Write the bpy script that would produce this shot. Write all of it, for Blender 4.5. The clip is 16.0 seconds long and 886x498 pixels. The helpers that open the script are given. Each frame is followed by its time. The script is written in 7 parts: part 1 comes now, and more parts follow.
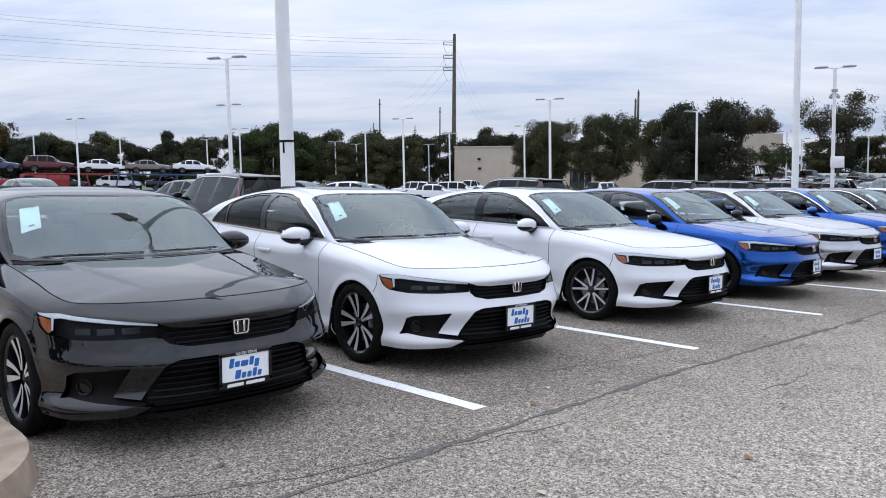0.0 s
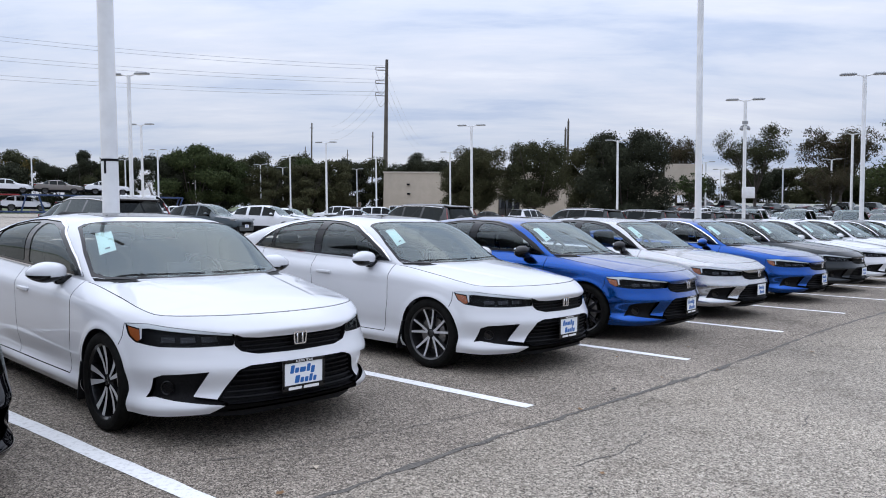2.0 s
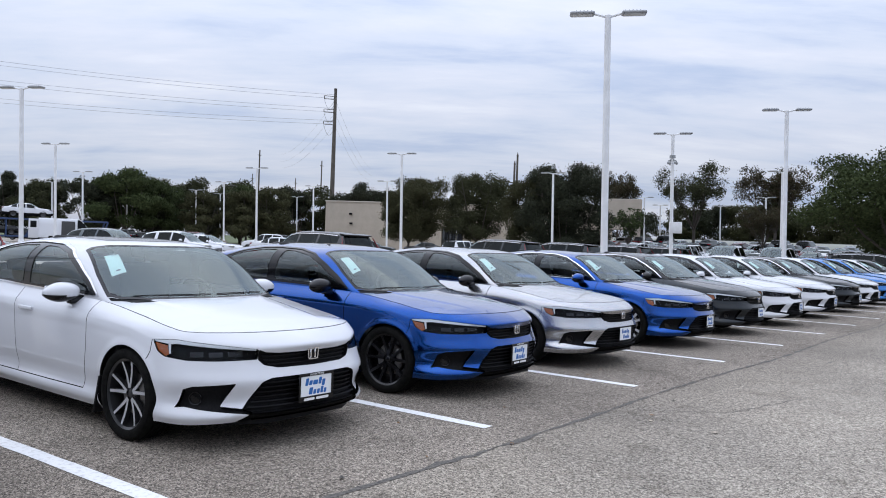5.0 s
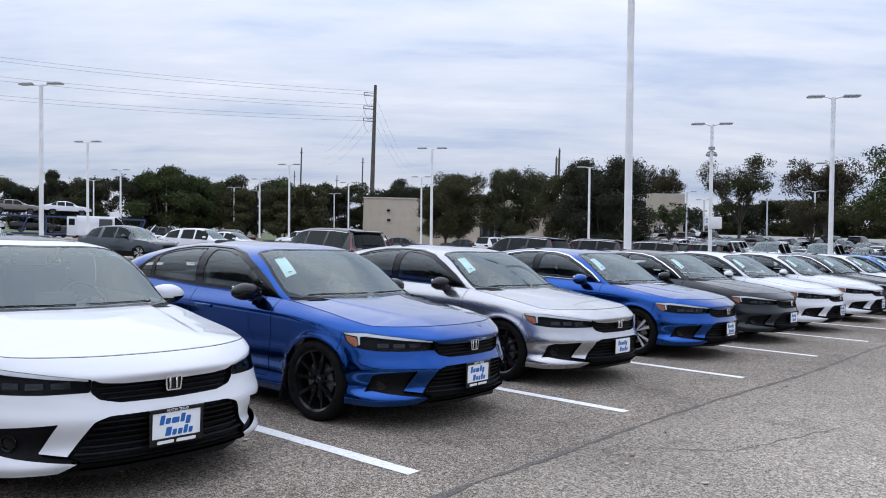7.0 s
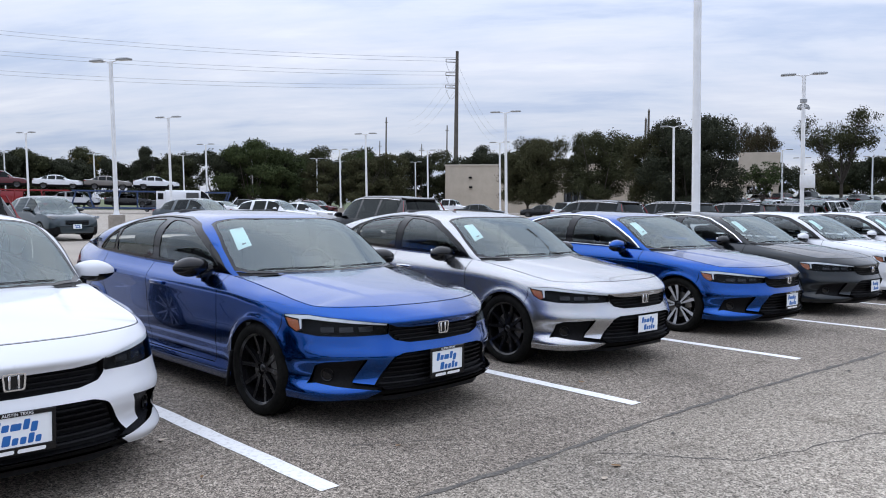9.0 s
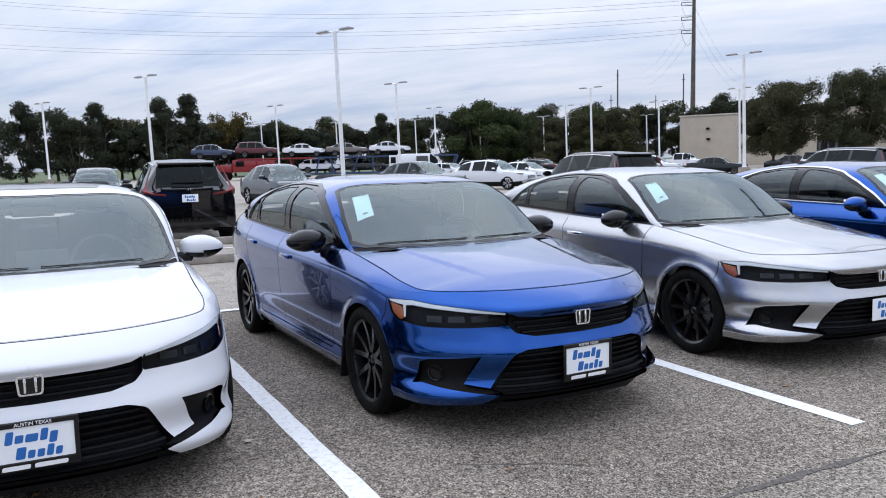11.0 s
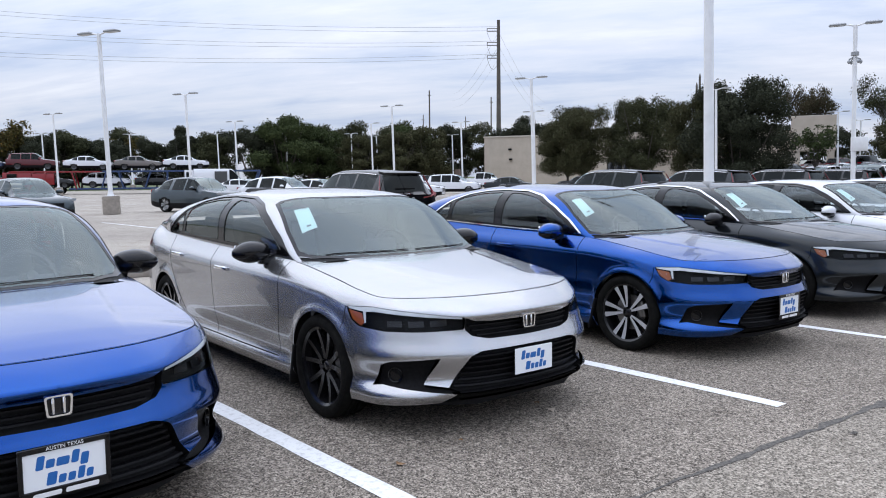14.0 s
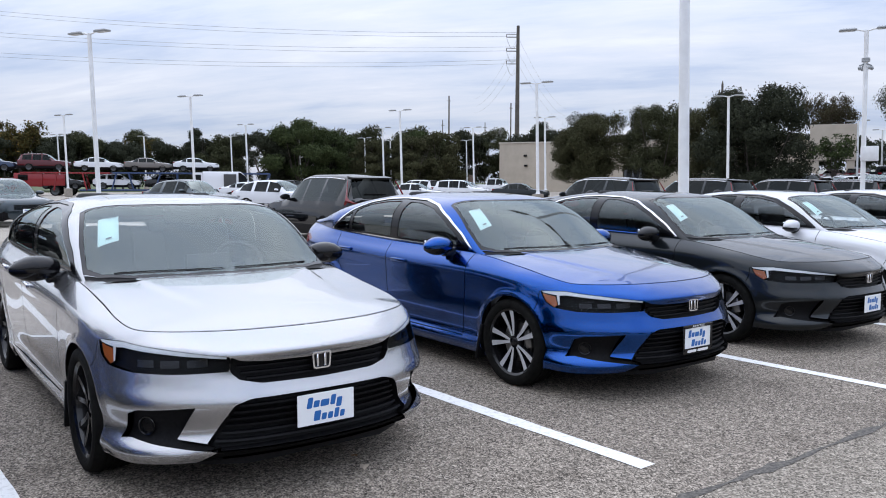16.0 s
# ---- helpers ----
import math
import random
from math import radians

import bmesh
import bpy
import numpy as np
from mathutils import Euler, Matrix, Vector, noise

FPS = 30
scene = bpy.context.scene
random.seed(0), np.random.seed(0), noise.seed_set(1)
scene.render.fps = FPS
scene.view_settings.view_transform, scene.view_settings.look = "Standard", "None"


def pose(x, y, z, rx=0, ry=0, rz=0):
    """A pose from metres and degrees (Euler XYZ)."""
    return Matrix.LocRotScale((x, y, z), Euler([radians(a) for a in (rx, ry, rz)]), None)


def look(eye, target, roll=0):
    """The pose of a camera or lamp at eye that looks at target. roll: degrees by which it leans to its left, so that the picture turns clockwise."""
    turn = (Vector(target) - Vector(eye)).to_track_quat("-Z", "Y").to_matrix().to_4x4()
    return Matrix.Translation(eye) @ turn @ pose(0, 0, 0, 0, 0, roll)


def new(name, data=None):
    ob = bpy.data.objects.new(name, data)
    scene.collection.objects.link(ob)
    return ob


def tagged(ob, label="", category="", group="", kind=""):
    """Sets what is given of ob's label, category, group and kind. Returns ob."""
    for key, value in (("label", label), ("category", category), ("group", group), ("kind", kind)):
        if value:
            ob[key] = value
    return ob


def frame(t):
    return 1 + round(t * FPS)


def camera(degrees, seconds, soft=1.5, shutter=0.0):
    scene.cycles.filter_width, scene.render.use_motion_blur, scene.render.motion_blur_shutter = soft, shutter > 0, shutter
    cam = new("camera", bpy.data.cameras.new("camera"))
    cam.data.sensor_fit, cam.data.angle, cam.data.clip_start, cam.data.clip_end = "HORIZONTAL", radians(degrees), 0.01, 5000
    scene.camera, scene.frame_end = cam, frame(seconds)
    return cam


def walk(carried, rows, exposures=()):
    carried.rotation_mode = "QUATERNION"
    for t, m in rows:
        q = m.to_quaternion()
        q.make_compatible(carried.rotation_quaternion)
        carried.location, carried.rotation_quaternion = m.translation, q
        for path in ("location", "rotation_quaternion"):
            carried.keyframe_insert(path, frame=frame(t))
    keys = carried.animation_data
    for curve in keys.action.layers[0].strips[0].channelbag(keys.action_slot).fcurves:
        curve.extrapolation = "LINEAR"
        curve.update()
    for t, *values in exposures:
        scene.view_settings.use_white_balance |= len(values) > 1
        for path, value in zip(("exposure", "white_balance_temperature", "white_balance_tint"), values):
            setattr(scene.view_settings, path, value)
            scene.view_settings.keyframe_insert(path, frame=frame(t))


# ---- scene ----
cam = camera(58.9, 16.0, soft=1.0)

PATH = [
    (0, (-3.545, -3.42, 1.436), (-2.181, -1.966, 1.271), 0.3),
    (0.5, (-3.208, -3.357, 1.458), (-1.836, -1.911, 1.305), 0.1),
    (1, (-2.811, -3.393, 1.465), (-1.409, -1.972, 1.333), 0.0),
    (1.5, (-2.476, -3.377, 1.448), (-1.036, -1.994, 1.332), 0.3),
    (2, (-2.075, -3.422, 1.476), (-0.592, -2.083, 1.377), 1.0),
    (2.5, (-1.674, -3.501, 1.476), (-0.156, -2.201, 1.393), 1.7),
    (3, (-1.267, -3.492, 1.456), (0.276, -2.222, 1.385), 2.2),
    (3.5, (-0.862, -3.543, 1.458), (0.698, -2.293, 1.401), 2.4),
    (4, (-0.454, -3.582, 1.474), (1.113, -2.34, 1.432), 2.4),
    (4.5, (-0.06, -3.534, 1.467), (1.51, -2.295, 1.438), 2.4),
    (5, (0.334, -3.571, 1.461), (1.896, -2.321, 1.445), 2.1),
    (5.2, (0.515, -3.572, 1.479), (2.07, -2.315, 1.467), 2.0),
    (7.3, (2.081, -3.383, 1.5), (3.563, -2.041, 1.473), 1.7),
    (7.5, (2.229, -3.405, 1.48), (3.708, -2.059, 1.457), 1.5),
    (8, (2.604, -3.452, 1.492), (4.069, -2.091, 1.451), 1.6),
    (8.5, (2.922, -3.389, 1.482), (4.342, -1.982, 1.409), 1.3),
    (9, (3.233, -3.344, 1.488), (4.563, -1.855, 1.371), 0.7),
    (9.5, (3.572, -3.306, 1.502), (4.771, -1.713, 1.338), -0.2),
    (10, (3.835, -3.132, 1.48), (4.875, -1.436, 1.278), -1.0),
    (10.2, (3.941, -3.08, 1.493), (4.917, -1.347, 1.28), -1.3),
    (12.3, (5.05, -2.511, 1.477), (5.836, -0.685, 1.258), -1.2),
    (12.5, (5.154, -2.49, 1.487), (5.976, -0.68, 1.273), -1.1),
    (13, (5.428, -2.439, 1.459), (6.365, -0.683, 1.257), -0.9),
    (13.5, (5.802, -2.427, 1.487), (6.884, -0.756, 1.292), -0.7),
    (14, (6.165, -2.54, 1.49), (7.394, -0.972, 1.306), -0.5),
    (14.5, (6.528, -2.563, 1.471), (7.873, -1.094, 1.29), -0.5),
    (15, (6.922, -2.621, 1.481), (8.323, -1.205, 1.307), -0.6),
    (15.5, (7.305, -2.685, 1.494), (8.637, -1.203, 1.325), -0.3),
    (16, (7.642, -2.586, 1.497), (8.829, -0.986, 1.327), 0.2),
]
walk(cam, [(t, look(eye, target, roll)) for t, eye, target, roll in PATH], exposures=[(0.0, -0.05), (1.5, -0.10), (3.0, -0.20), (5.0, -0.20), (7.5, -0.15), (9.5, -0.08), (12.5, 0.0), (16.0, -0.02)])

# ---- world and light: high overcast with streaky cloud ----
world = bpy.data.worlds.new("overcast_sky")
scene.world = world
world.use_nodes = True
_nt = world.node_tree
_nt.nodes.clear()


def _wn(kind, **kw):
    n = _nt.nodes.new(kind)
    for k, v in kw.items():
        n.inputs[k].default_value = v
    return n


SUN_ELEV, SUN_TURN = radians(58), radians(350)
w_out = _wn("ShaderNodeOutputWorld")
w_bg = _wn("ShaderNodeBackground", Strength=1.0)
w_sky = _wn("ShaderNodeTexSky")
w_sky.sky_type, w_sky.sun_disc = "NISHITA", False
w_sky.sun_elevation, w_sky.sun_rotation = SUN_ELEV, SUN_TURN
w_gain = _wn("ShaderNodeVectorMath")
w_gain.operation = "SCALE"
w_gain.inputs["Scale"].default_value = 0.07
w_co = _wn("ShaderNodeTexCoord")
# project the direction on a cloud deck: x/z, y/z
w_sep = _wn("ShaderNodeSeparateXYZ")
w_zmax = _wn("ShaderNodeMath")
w_zmax.operation = "MAXIMUM"
w_zmax.inputs[1].default_value = 0.0
w_zadd = _wn("ShaderNodeMath")
w_zadd.operation = "ADD"
w_zadd.inputs[1].default_value = 0.16
w_dx, w_dy = _wn("ShaderNodeMath"), _wn("ShaderNodeMath")
w_dx.operation = w_dy.operation = "DIVIDE"
w_comb = _wn("ShaderNodeCombineXYZ")
w_map = _wn("ShaderNodeMapping")
# banks of cloud that lie across the view
w_map.vector_type = "TEXTURE"
w_map.inputs["Rotation"].default_value = (0, 0, radians(40))
w_map.inputs["Scale"].default_value = (0.62, 1.7, 1.0)
w_n1 = _wn("ShaderNodeTexNoise", Scale=1.15, Detail=7.0, Roughness=0.55, Distortion=0.35)
w_n2 = _wn("ShaderNodeTexNoise", Scale=3.1, Detail=6.0, Roughness=0.6, Distortion=0.2)
w_add = _wn("ShaderNodeMath")
w_add.operation = "MULTIPLY_ADD"
w_add.inputs[1].default_value = 0.45
w_ramp = _wn("ShaderNodeValToRGB")
_r = w_ramp.color_ramp
_r.elements[0].position, _r.elements[0].color = 0.46, (0.42, 0.525, 0.735, 1)
_r.elements[1].position, _r.elements[1].color = 0.98, (0.825, 0.86, 0.96, 1)
for _p, _c in ((0.60, (0.525, 0.605, 0.795, 1)), (0.70, (0.625, 0.69, 0.845, 1)), (0.82, (0.70, 0.745, 0.88, 1))):
    _e = _r.elements.new(_p)
    _e.color = _c
w_mix = _wn("ShaderNodeMix")
w_mix.data_type = "RGBA"
w_mix.inputs["Factor"].default_value = 0.88
_l = _nt.links.new
_l(w_co.outputs["Generated"], w_sep.inputs[0])
_l(w_sep.outputs["Z"], w_zmax.inputs[0])
_l(w_zmax.outputs[0], w_zadd.inputs[0])
_l(w_sep.outputs["X"], w_dx.inputs[0])
_l(w_sep.outputs["Y"], w_dy.inputs[0])
_l(w_zadd.outputs[0], w_dx.inputs[1])
_l(w_zadd.outputs[0], w_dy.inputs[1])
_l(w_dx.outputs[0], w_comb.inputs[0])
_l(w_dy.outputs[0], w_comb.inputs[1])
_l(w_comb.outputs[0], w_map.inputs["Vector"])
_l(w_map.outputs[0], w_n1.inputs["Vector"])
_l(w_map.outputs[0], w_n2.inputs["Vector"])
_l(w_n2.outputs[0], w_add.inputs[0])
_l(w_n1.outputs[0], w_add.inputs[2])
_l(w_add.outputs[0], w_ramp.inputs[0])
_l(w_sky.outputs[0], w_gain.inputs[0])
_l(w_gain.outputs[0], w_mix.inputs["A"])
_l(w_ramp.outputs[0], w_mix.inputs["B"])
# an overcast sky is brightest overhead: 0.93 + 2.05 sin(elevation)
w_lift = _wn("ShaderNodeMath")
w_lift.operation = "MULTIPLY_ADD"
w_lift.inputs[1].default_value, w_lift.inputs[2].default_value = 2.05, 0.93
w_scale = _wn("ShaderNodeVectorMath")
w_scale.operation = "SCALE"
_l(w_zmax.outputs[0], w_lift.inputs[0])
_l(w_mix.outputs["Result"], w_scale.inputs[0])
_l(w_lift.outputs[0], w_scale.inputs["Scale"])
_l(w_scale.outputs[0], w_bg.inputs["Color"])
_l(w_bg.outputs[0], w_out.inputs["Surface"])

sun = new("sun", bpy.data.lights.new("sun", "SUN"))
sun.data.energy, sun.data.angle, sun.data.color = 0.6, radians(100), (1.0, 0.97, 0.93)
_sd = Vector((math.sin(SUN_TURN) * math.cos(SUN_ELEV), math.cos(SUN_TURN) * math.cos(SUN_ELEV), math.sin(SUN_ELEV)))
sun.matrix_world = look(_sd * 60, (0, 0, 0))

# ---- materials ----
def material(name, color, rough=0.5, metal=0.0, coat=0.0, coat_rough=0.03, spec=0.5, emit=None, strength=0.0):
    m = bpy.data.materials.new(name)
    m.use_nodes = True
    b = m.node_tree.nodes["Principled BSDF"]
    b.inputs["Base Color"].default_value = (*color, 1)
    b.inputs["Roughness"].default_value = rough
    b.inputs["Metallic"].default_value = metal
    b.inputs["Coat Weight"].default_value = coat
    b.inputs["Coat Roughness"].default_value = coat_rough
    b.inputs["Specular IOR Level"].default_value = spec
    b.inputs["Coat IOR"].default_value = 1.56
    if emit:
        b.inputs["Emission Color"].default_value = (*emit, 1)
        b.inputs["Emission Strength"].default_value = strength
    return m


def node(m, kind, **kw):
    n = m.node_tree.nodes.new(kind)
    for k, v in kw.items():
        n.inputs[k.replace("_", " ")].default_value = v
    return n


def wire(m, a, ao, b, bi):
    m.node_tree.links.new(a.outputs[ao], b.inputs[bi])


def bsdf(m):
    return m.node_tree.nodes["Principled BSDF"]


def varied(m, c1, c2, scale, detail=5.0, lo=0.35, hi=0.65, coords="Object", bump=0.0, bump_scale=None, rough=None, c3=None, scale3=None, mix3=0.5):
    """Colour that drifts between c1 and c2, a second coarser drift to c3, and fine relief."""
    co = node(m, "ShaderNodeTexCoord")
    n = node(m, "ShaderNodeTexNoise", Scale=scale, Detail=detail, Roughness=0.62)
    wire(m, co, coords, n, "Vector")
    r = node(m, "ShaderNodeValToRGB")
    r.color_ramp.elements[0].position, r.color_ramp.elements[0].color = lo, (*c1, 1)
    r.color_ramp.elements[1].position, r.color_ramp.elements[1].color = hi, (*c2, 1)
    wire(m, n, 0, r, 0)
    last, out = r, 0
    if c3:
        n3 = node(m, "ShaderNodeTexNoise", Scale=scale3, Detail=4.0, Roughness=0.6)
        wire(m, co, coords, n3, "Vector")
        r3 = node(m, "ShaderNodeValToRGB")
        r3.color_ramp.elements[0].position, r3.color_ramp.elements[0].color = 0.42, (0, 0, 0, 1)
        r3.color_ramp.elements[1].position, r3.color_ramp.elements[1].color = 0.68, (mix3, mix3, mix3, 1)
        wire(m, n3, 0, r3, 0)
        x = node(m, "ShaderNodeMix")
        x.data_type = "RGBA"
        wire(m, r3, 0, x, "Factor")
        wire(m, r, 0, x, "A")
        x.inputs["B"].default_value = (*c3, 1)
        last, out = x, "Result"
    wire(m, last, out, bsdf(m), "Base Color")
    if bump:
        nb = node(m, "ShaderNodeTexNoise", Scale=bump_scale or scale * 4, Detail=6.0, Roughness=0.65)
        wire(m, co, coords, nb, "Vector")
        bp = node(m, "ShaderNodeBump", Strength=bump, Distance=0.01)
        wire(m, nb, 0, bp, "Height")
        wire(m, bp, 0, bsdf(m), "Normal")
    return m


def paint(name, color, metal=0.0, rough=0.35, flake=0.0, dust=0.03):
    """Car paint: base coat under clear lacquer, faint dust in patches."""
    m = material(name, color, rough, metal, coat=1.0, coat_rough=0.02, spec=0.0)
    co = node(m, "ShaderNodeTexCoord")
    n = node(m, "ShaderNodeTexNoise", Scale=2.3, Detail=6.0, Roughness=0.7)
    wire(m, co, "Object", n, "Vector")
    r = node(m, "ShaderNodeMapRange")
    r.inputs["From Min"].default_value, r.inputs["From Max"].default_value = 0.45, 0.8
    r.inputs["To Min"].default_value, r.inputs["To Max"].default_value = 0.015, 0.015 + dust * 1.6
    wire(m, n, 0, r, "Value")
    wire(m, r, 0, bsdf(m), "Coat Roughness")
    if flake:
        v = node(m, "ShaderNodeTexVoronoi", Scale=900.0)
        wire(m, co, "Object", v, "Vector")
        x = node(m, "ShaderNodeMix")
        x.data_type = "RGBA"
        x.blend_type = "MULTIPLY"
        x.inputs["Factor"].default_value = flake
        x.inputs["A"].default_value = (*color, 1)
        wire(m, v, "Color", x, "B")
        wire(m, x, "Result", bsdf(m), "Base Color")
    return m


def glass(name, tint, gloss_ior=1.55, gloss=(0.90, 0.98, 0.98)):
    """A pane: clear body with a tint, sky mirrored by Fresnel."""
    m = bpy.data.materials.new(name)
    m.use_nodes = True
    t = m.node_tree
    t.nodes.remove(bsdf(m))
    out = t.nodes["Material Output"]
    tr = node(m, "ShaderNodeBsdfTransparent", Color=(*tint, 1))
    gl = node(m, "ShaderNodeBsdfGlossy", Roughness=0.0, Color=(*gloss, 1))
    fr = node(m, "ShaderNodeFresnel", IOR=gloss_ior)
    mx = node(m, "ShaderNodeMixShader")
    wire(m, fr, 0, mx, 0)
    wire(m, tr, 0, mx, 1)
    wire(m, gl, 0, mx, 2)
    wire(m, mx, 0, out, "Surface")
    return m


M_WHITE = paint("paint_white", (0.665, 0.675, 0.70), 0.0, 0.3)
M_BLACK = paint("paint_black", (0.003, 0.003, 0.004), 0.0, 0.3)
bsdf(M_BLACK).inputs["Coat IOR"].default_value = 1.55
M_BLUE = paint("paint_blue", (0.0007, 0.064, 0.300), 1.0, 0.17, 0.2)
bsdf(M_BLUE).inputs["Coat IOR"].default_value = 1.38
M_SKYBLUE = paint("paint_sky_blue", (0.03, 0.20, 0.58), 0.3, 0.32, 0.3)
M_SILVER = paint("paint_silver", (0.47, 0.475, 0.49), 0.92, 0.27, 0.2)
M_GREY = paint("paint_dark_grey", (0.018, 0.022, 0.025), 0.5, 0.35, 0.3)
bsdf(M_GREY).inputs["Coat IOR"].default_value = 1.42
M_SLATE = paint("paint_slate", (0.045, 0.062, 0.072), 0.5, 0.32, 0.25)
M_MAROON = paint("paint_maroon", (0.09, 0.008, 0.012), 0.3, 0.3, 0.2)
M_TAUPE = paint("paint_taupe", (0.16, 0.14, 0.125), 0.6, 0.35, 0.2)
M_RED = paint("paint_red", (0.22, 0.010, 0.014), 0.0, 0.3)
M_STEELBLUE = paint("paint_steel_blue", (0.03, 0.05, 0.10), 0.4, 0.35, 0.2)
M_GLOSSBLACK = material("gloss_black", (0.005, 0.005, 0.006), 0.14, 0, 0.25, spec=0.25)
M_PLASTIC = varied(material("black_plastic", (0.006, 0.006, 0.007), 0.5, spec=0.12), (0.004, 0.004, 0.005), (0.009, 0.009, 0.010), 60, bump=0.15, bump_scale=400)
M_RUBBER = varied(material("rubber", (0.007, 0.007, 0.007), 0.75, spec=0.08), (0.004, 0.004, 0.004), (0.010, 0.010, 0.009), 18, bump=0.2, bump_scale=120)
M_GAP = material("seal_rubber", (0.006, 0.006, 0.006), 0.9, spec=0.1)
M_CHROME = material("chrome", (0.8, 0.8, 0.82), 0.08, 1.0)
M_MACHINED = material("machined_alloy", (0.66, 0.67, 0.69), 0.35, 0.6)
M_DARKALLOY = material("dark_alloy", (0.035, 0.035, 0.037), 0.3, 0.6, 0.4)
M_BLACKALLOY = material("black_alloy", (0.006, 0.006, 0.007), 0.22, 0.0, 0.25, spec=0.3)
M_STEEL = material("brake_steel", (0.25, 0.24, 0.23), 0.4, 1.0)
M_GLASS = glass("windshield_glass", (0.92, 0.96, 0.955), 1.88, (0.86, 0.97, 0.97))
M_SIDEGLASS = glass("side_glass", (0.88, 0.93, 0.92), 1.75)
M_PRIVACY = glass("dark_side_glass", (0.07, 0.075, 0.08), 1.28)
M_LENS = glass("lens_cover", (0.90, 0.92, 0.93), 1.16)
M_AMBER = material("amber_reflector", (0.42, 0.11, 0.03), 0.15, 0, 0.5)
M_DRL = material("light_guide", (0.80, 0.81, 0.83), 0.2, 0, 0.5)
M_LED = material("led_reflector", (0.04, 0.04, 0.043), 0.25, 0.9, spec=0.2)
M_REDLENS = material("red_lens", (0.17, 0.004, 0.008), 0.12, 0, 0.3)
M_INTERIOR = varied(material("interior_dark", (0.05, 0.05, 0.052), 0.8), (0.045, 0.046, 0.048), (0.07, 0.07, 0.072), 14)
M_SEAT = varied(material("seat_cloth", (0.035, 0.035, 0.038), 0.9), (0.022, 0.022, 0.023), (0.036, 0.036, 0.037), 25)
M_PLATE = material("plate_white", (0.86, 0.88, 0.90), 0.35, 0, 0.3)
M_PLATEBLUE = material("plate_blue_print", (0.015, 0.13, 0.42), 0.4)
M_PAPER = material("pale_mint_paper", (0.70, 0.86, 0.82), 0.7)
M_INK = material("grey_print", (0.12, 0.13, 0.14), 0.7)
M_WHITEMARK = material("white_print", (0.8, 0.8, 0.8), 0.6)

# ---- builders shared by everything ----
def thing(name, label, category, at=None, group="", kind=""):
    ob = new(name)
    if at is not None:
        ob.matrix_world = at
    return tagged(ob, label, category, group, kind)


def link_mesh(name, me, parent=None, label="", mat=None):
    ob = new(name, me)
    ob.parent = parent
    if label:
        ob["label"] = label
    if mat:
        ob.material_slots[0].link = "OBJECT"
        ob.material_slots[0].material = mat
    return ob


def mesh_of(name, bm, *mats, smooth=0.7):
    """A mesh from a bmesh; edges sharper than smooth (radians) stay sharp."""
    me = bpy.data.meshes.new(name)
    bmesh.ops.recalc_face_normals(bm, faces=bm.faces)
    bm.to_mesh(me)
    bm.free()
    for m in mats:
        me.materials.append(m)
    if smooth:
        me.shade_smooth()
        me.set_sharp_from_angle(angle=smooth)
    return me


def part(name, bm, mat, parent, label="", smooth=0.7):
    return link_mesh(name, mesh_of(name, bm, mat, smooth=smooth), parent, label)


def add_box(bm, x0, x1, y0, y1, z0, z1, bevel=0.0, seg=2, m=None):
    r = bmesh.ops.create_cube(bm, size=1)
    vs = r["verts"]
    bmesh.ops.scale(bm, verts=vs, vec=(x1 - x0, y1 - y0, z1 - z0))
    bmesh.ops.translate(bm, verts=vs, vec=((x0 + x1) / 2, (y0 + y1) / 2, (z0 + z1) / 2))
    if bevel:
        es = {e for v in vs for e in v.link_edges}
        r2 = bmesh.ops.bevel(bm, geom=list(es), offset=bevel, segments=seg, affect="EDGES", profile=0.5)
        vs = list({v for f in r2["faces"] for v in f.verts} | {v for v in vs if v.is_valid})
    if m is not None:
        bmesh.ops.transform(bm, matrix=m, verts=vs)
    return vs


def add_cyl(bm, p0, p1, r0, r1=None, seg=12, caps=True):
    p0, p1 = Vector(p0), Vector(p1)
    d = p1 - p0
    m = Matrix.Translation((p0 + p1) / 2) @ d.to_track_quat("Z", "Y").to_matrix().to_4x4()
    return bmesh.ops.create_cone(bm, cap_ends=caps, segments=seg, radius1=r0, radius2=r0 if r1 is None else r1, depth=d.length, matrix=m)["verts"]


def lathe(bm, prof, axis_pt, seg=40, axis="X"):
    """Revolve (radius, offset along the axis) pairs round the axis through axis_pt."""
    rings = []
    ax = Vector(axis_pt)
    for i in range(seg):
        a = 2 * math.pi * i / seg
        c, s = math.cos(a), math.sin(a)
        if axis == "X":
            rings.append([bm.verts.new(ax + Vector((o, r * c, r * s))) for r, o in prof])
        else:
            rings.append([bm.verts.new(ax + Vector((r * c, r * s, o))) for r, o in prof])
    for i in range(seg):
        a, b = rings[i], rings[(i + 1) % seg]
        for j in range(len(prof) - 1):
            bm.faces.new((a[j], a[j + 1], b[j + 1], b[j]))
    return rings


def sheet(bm, x0, x1, y0, y1, z, nx=1, ny=1):
    g = [[bm.verts.new((x0 + (x1 - x0) * i / nx, y0 + (y1 - y0) * j / ny, z)) for j in range(ny + 1)] for i in range(nx + 1)]
    for i in range(nx):
        for j in range(ny):
            bm.faces.new((g[i][j], g[i + 1][j], g[i + 1][j + 1], g[i][j + 1]))


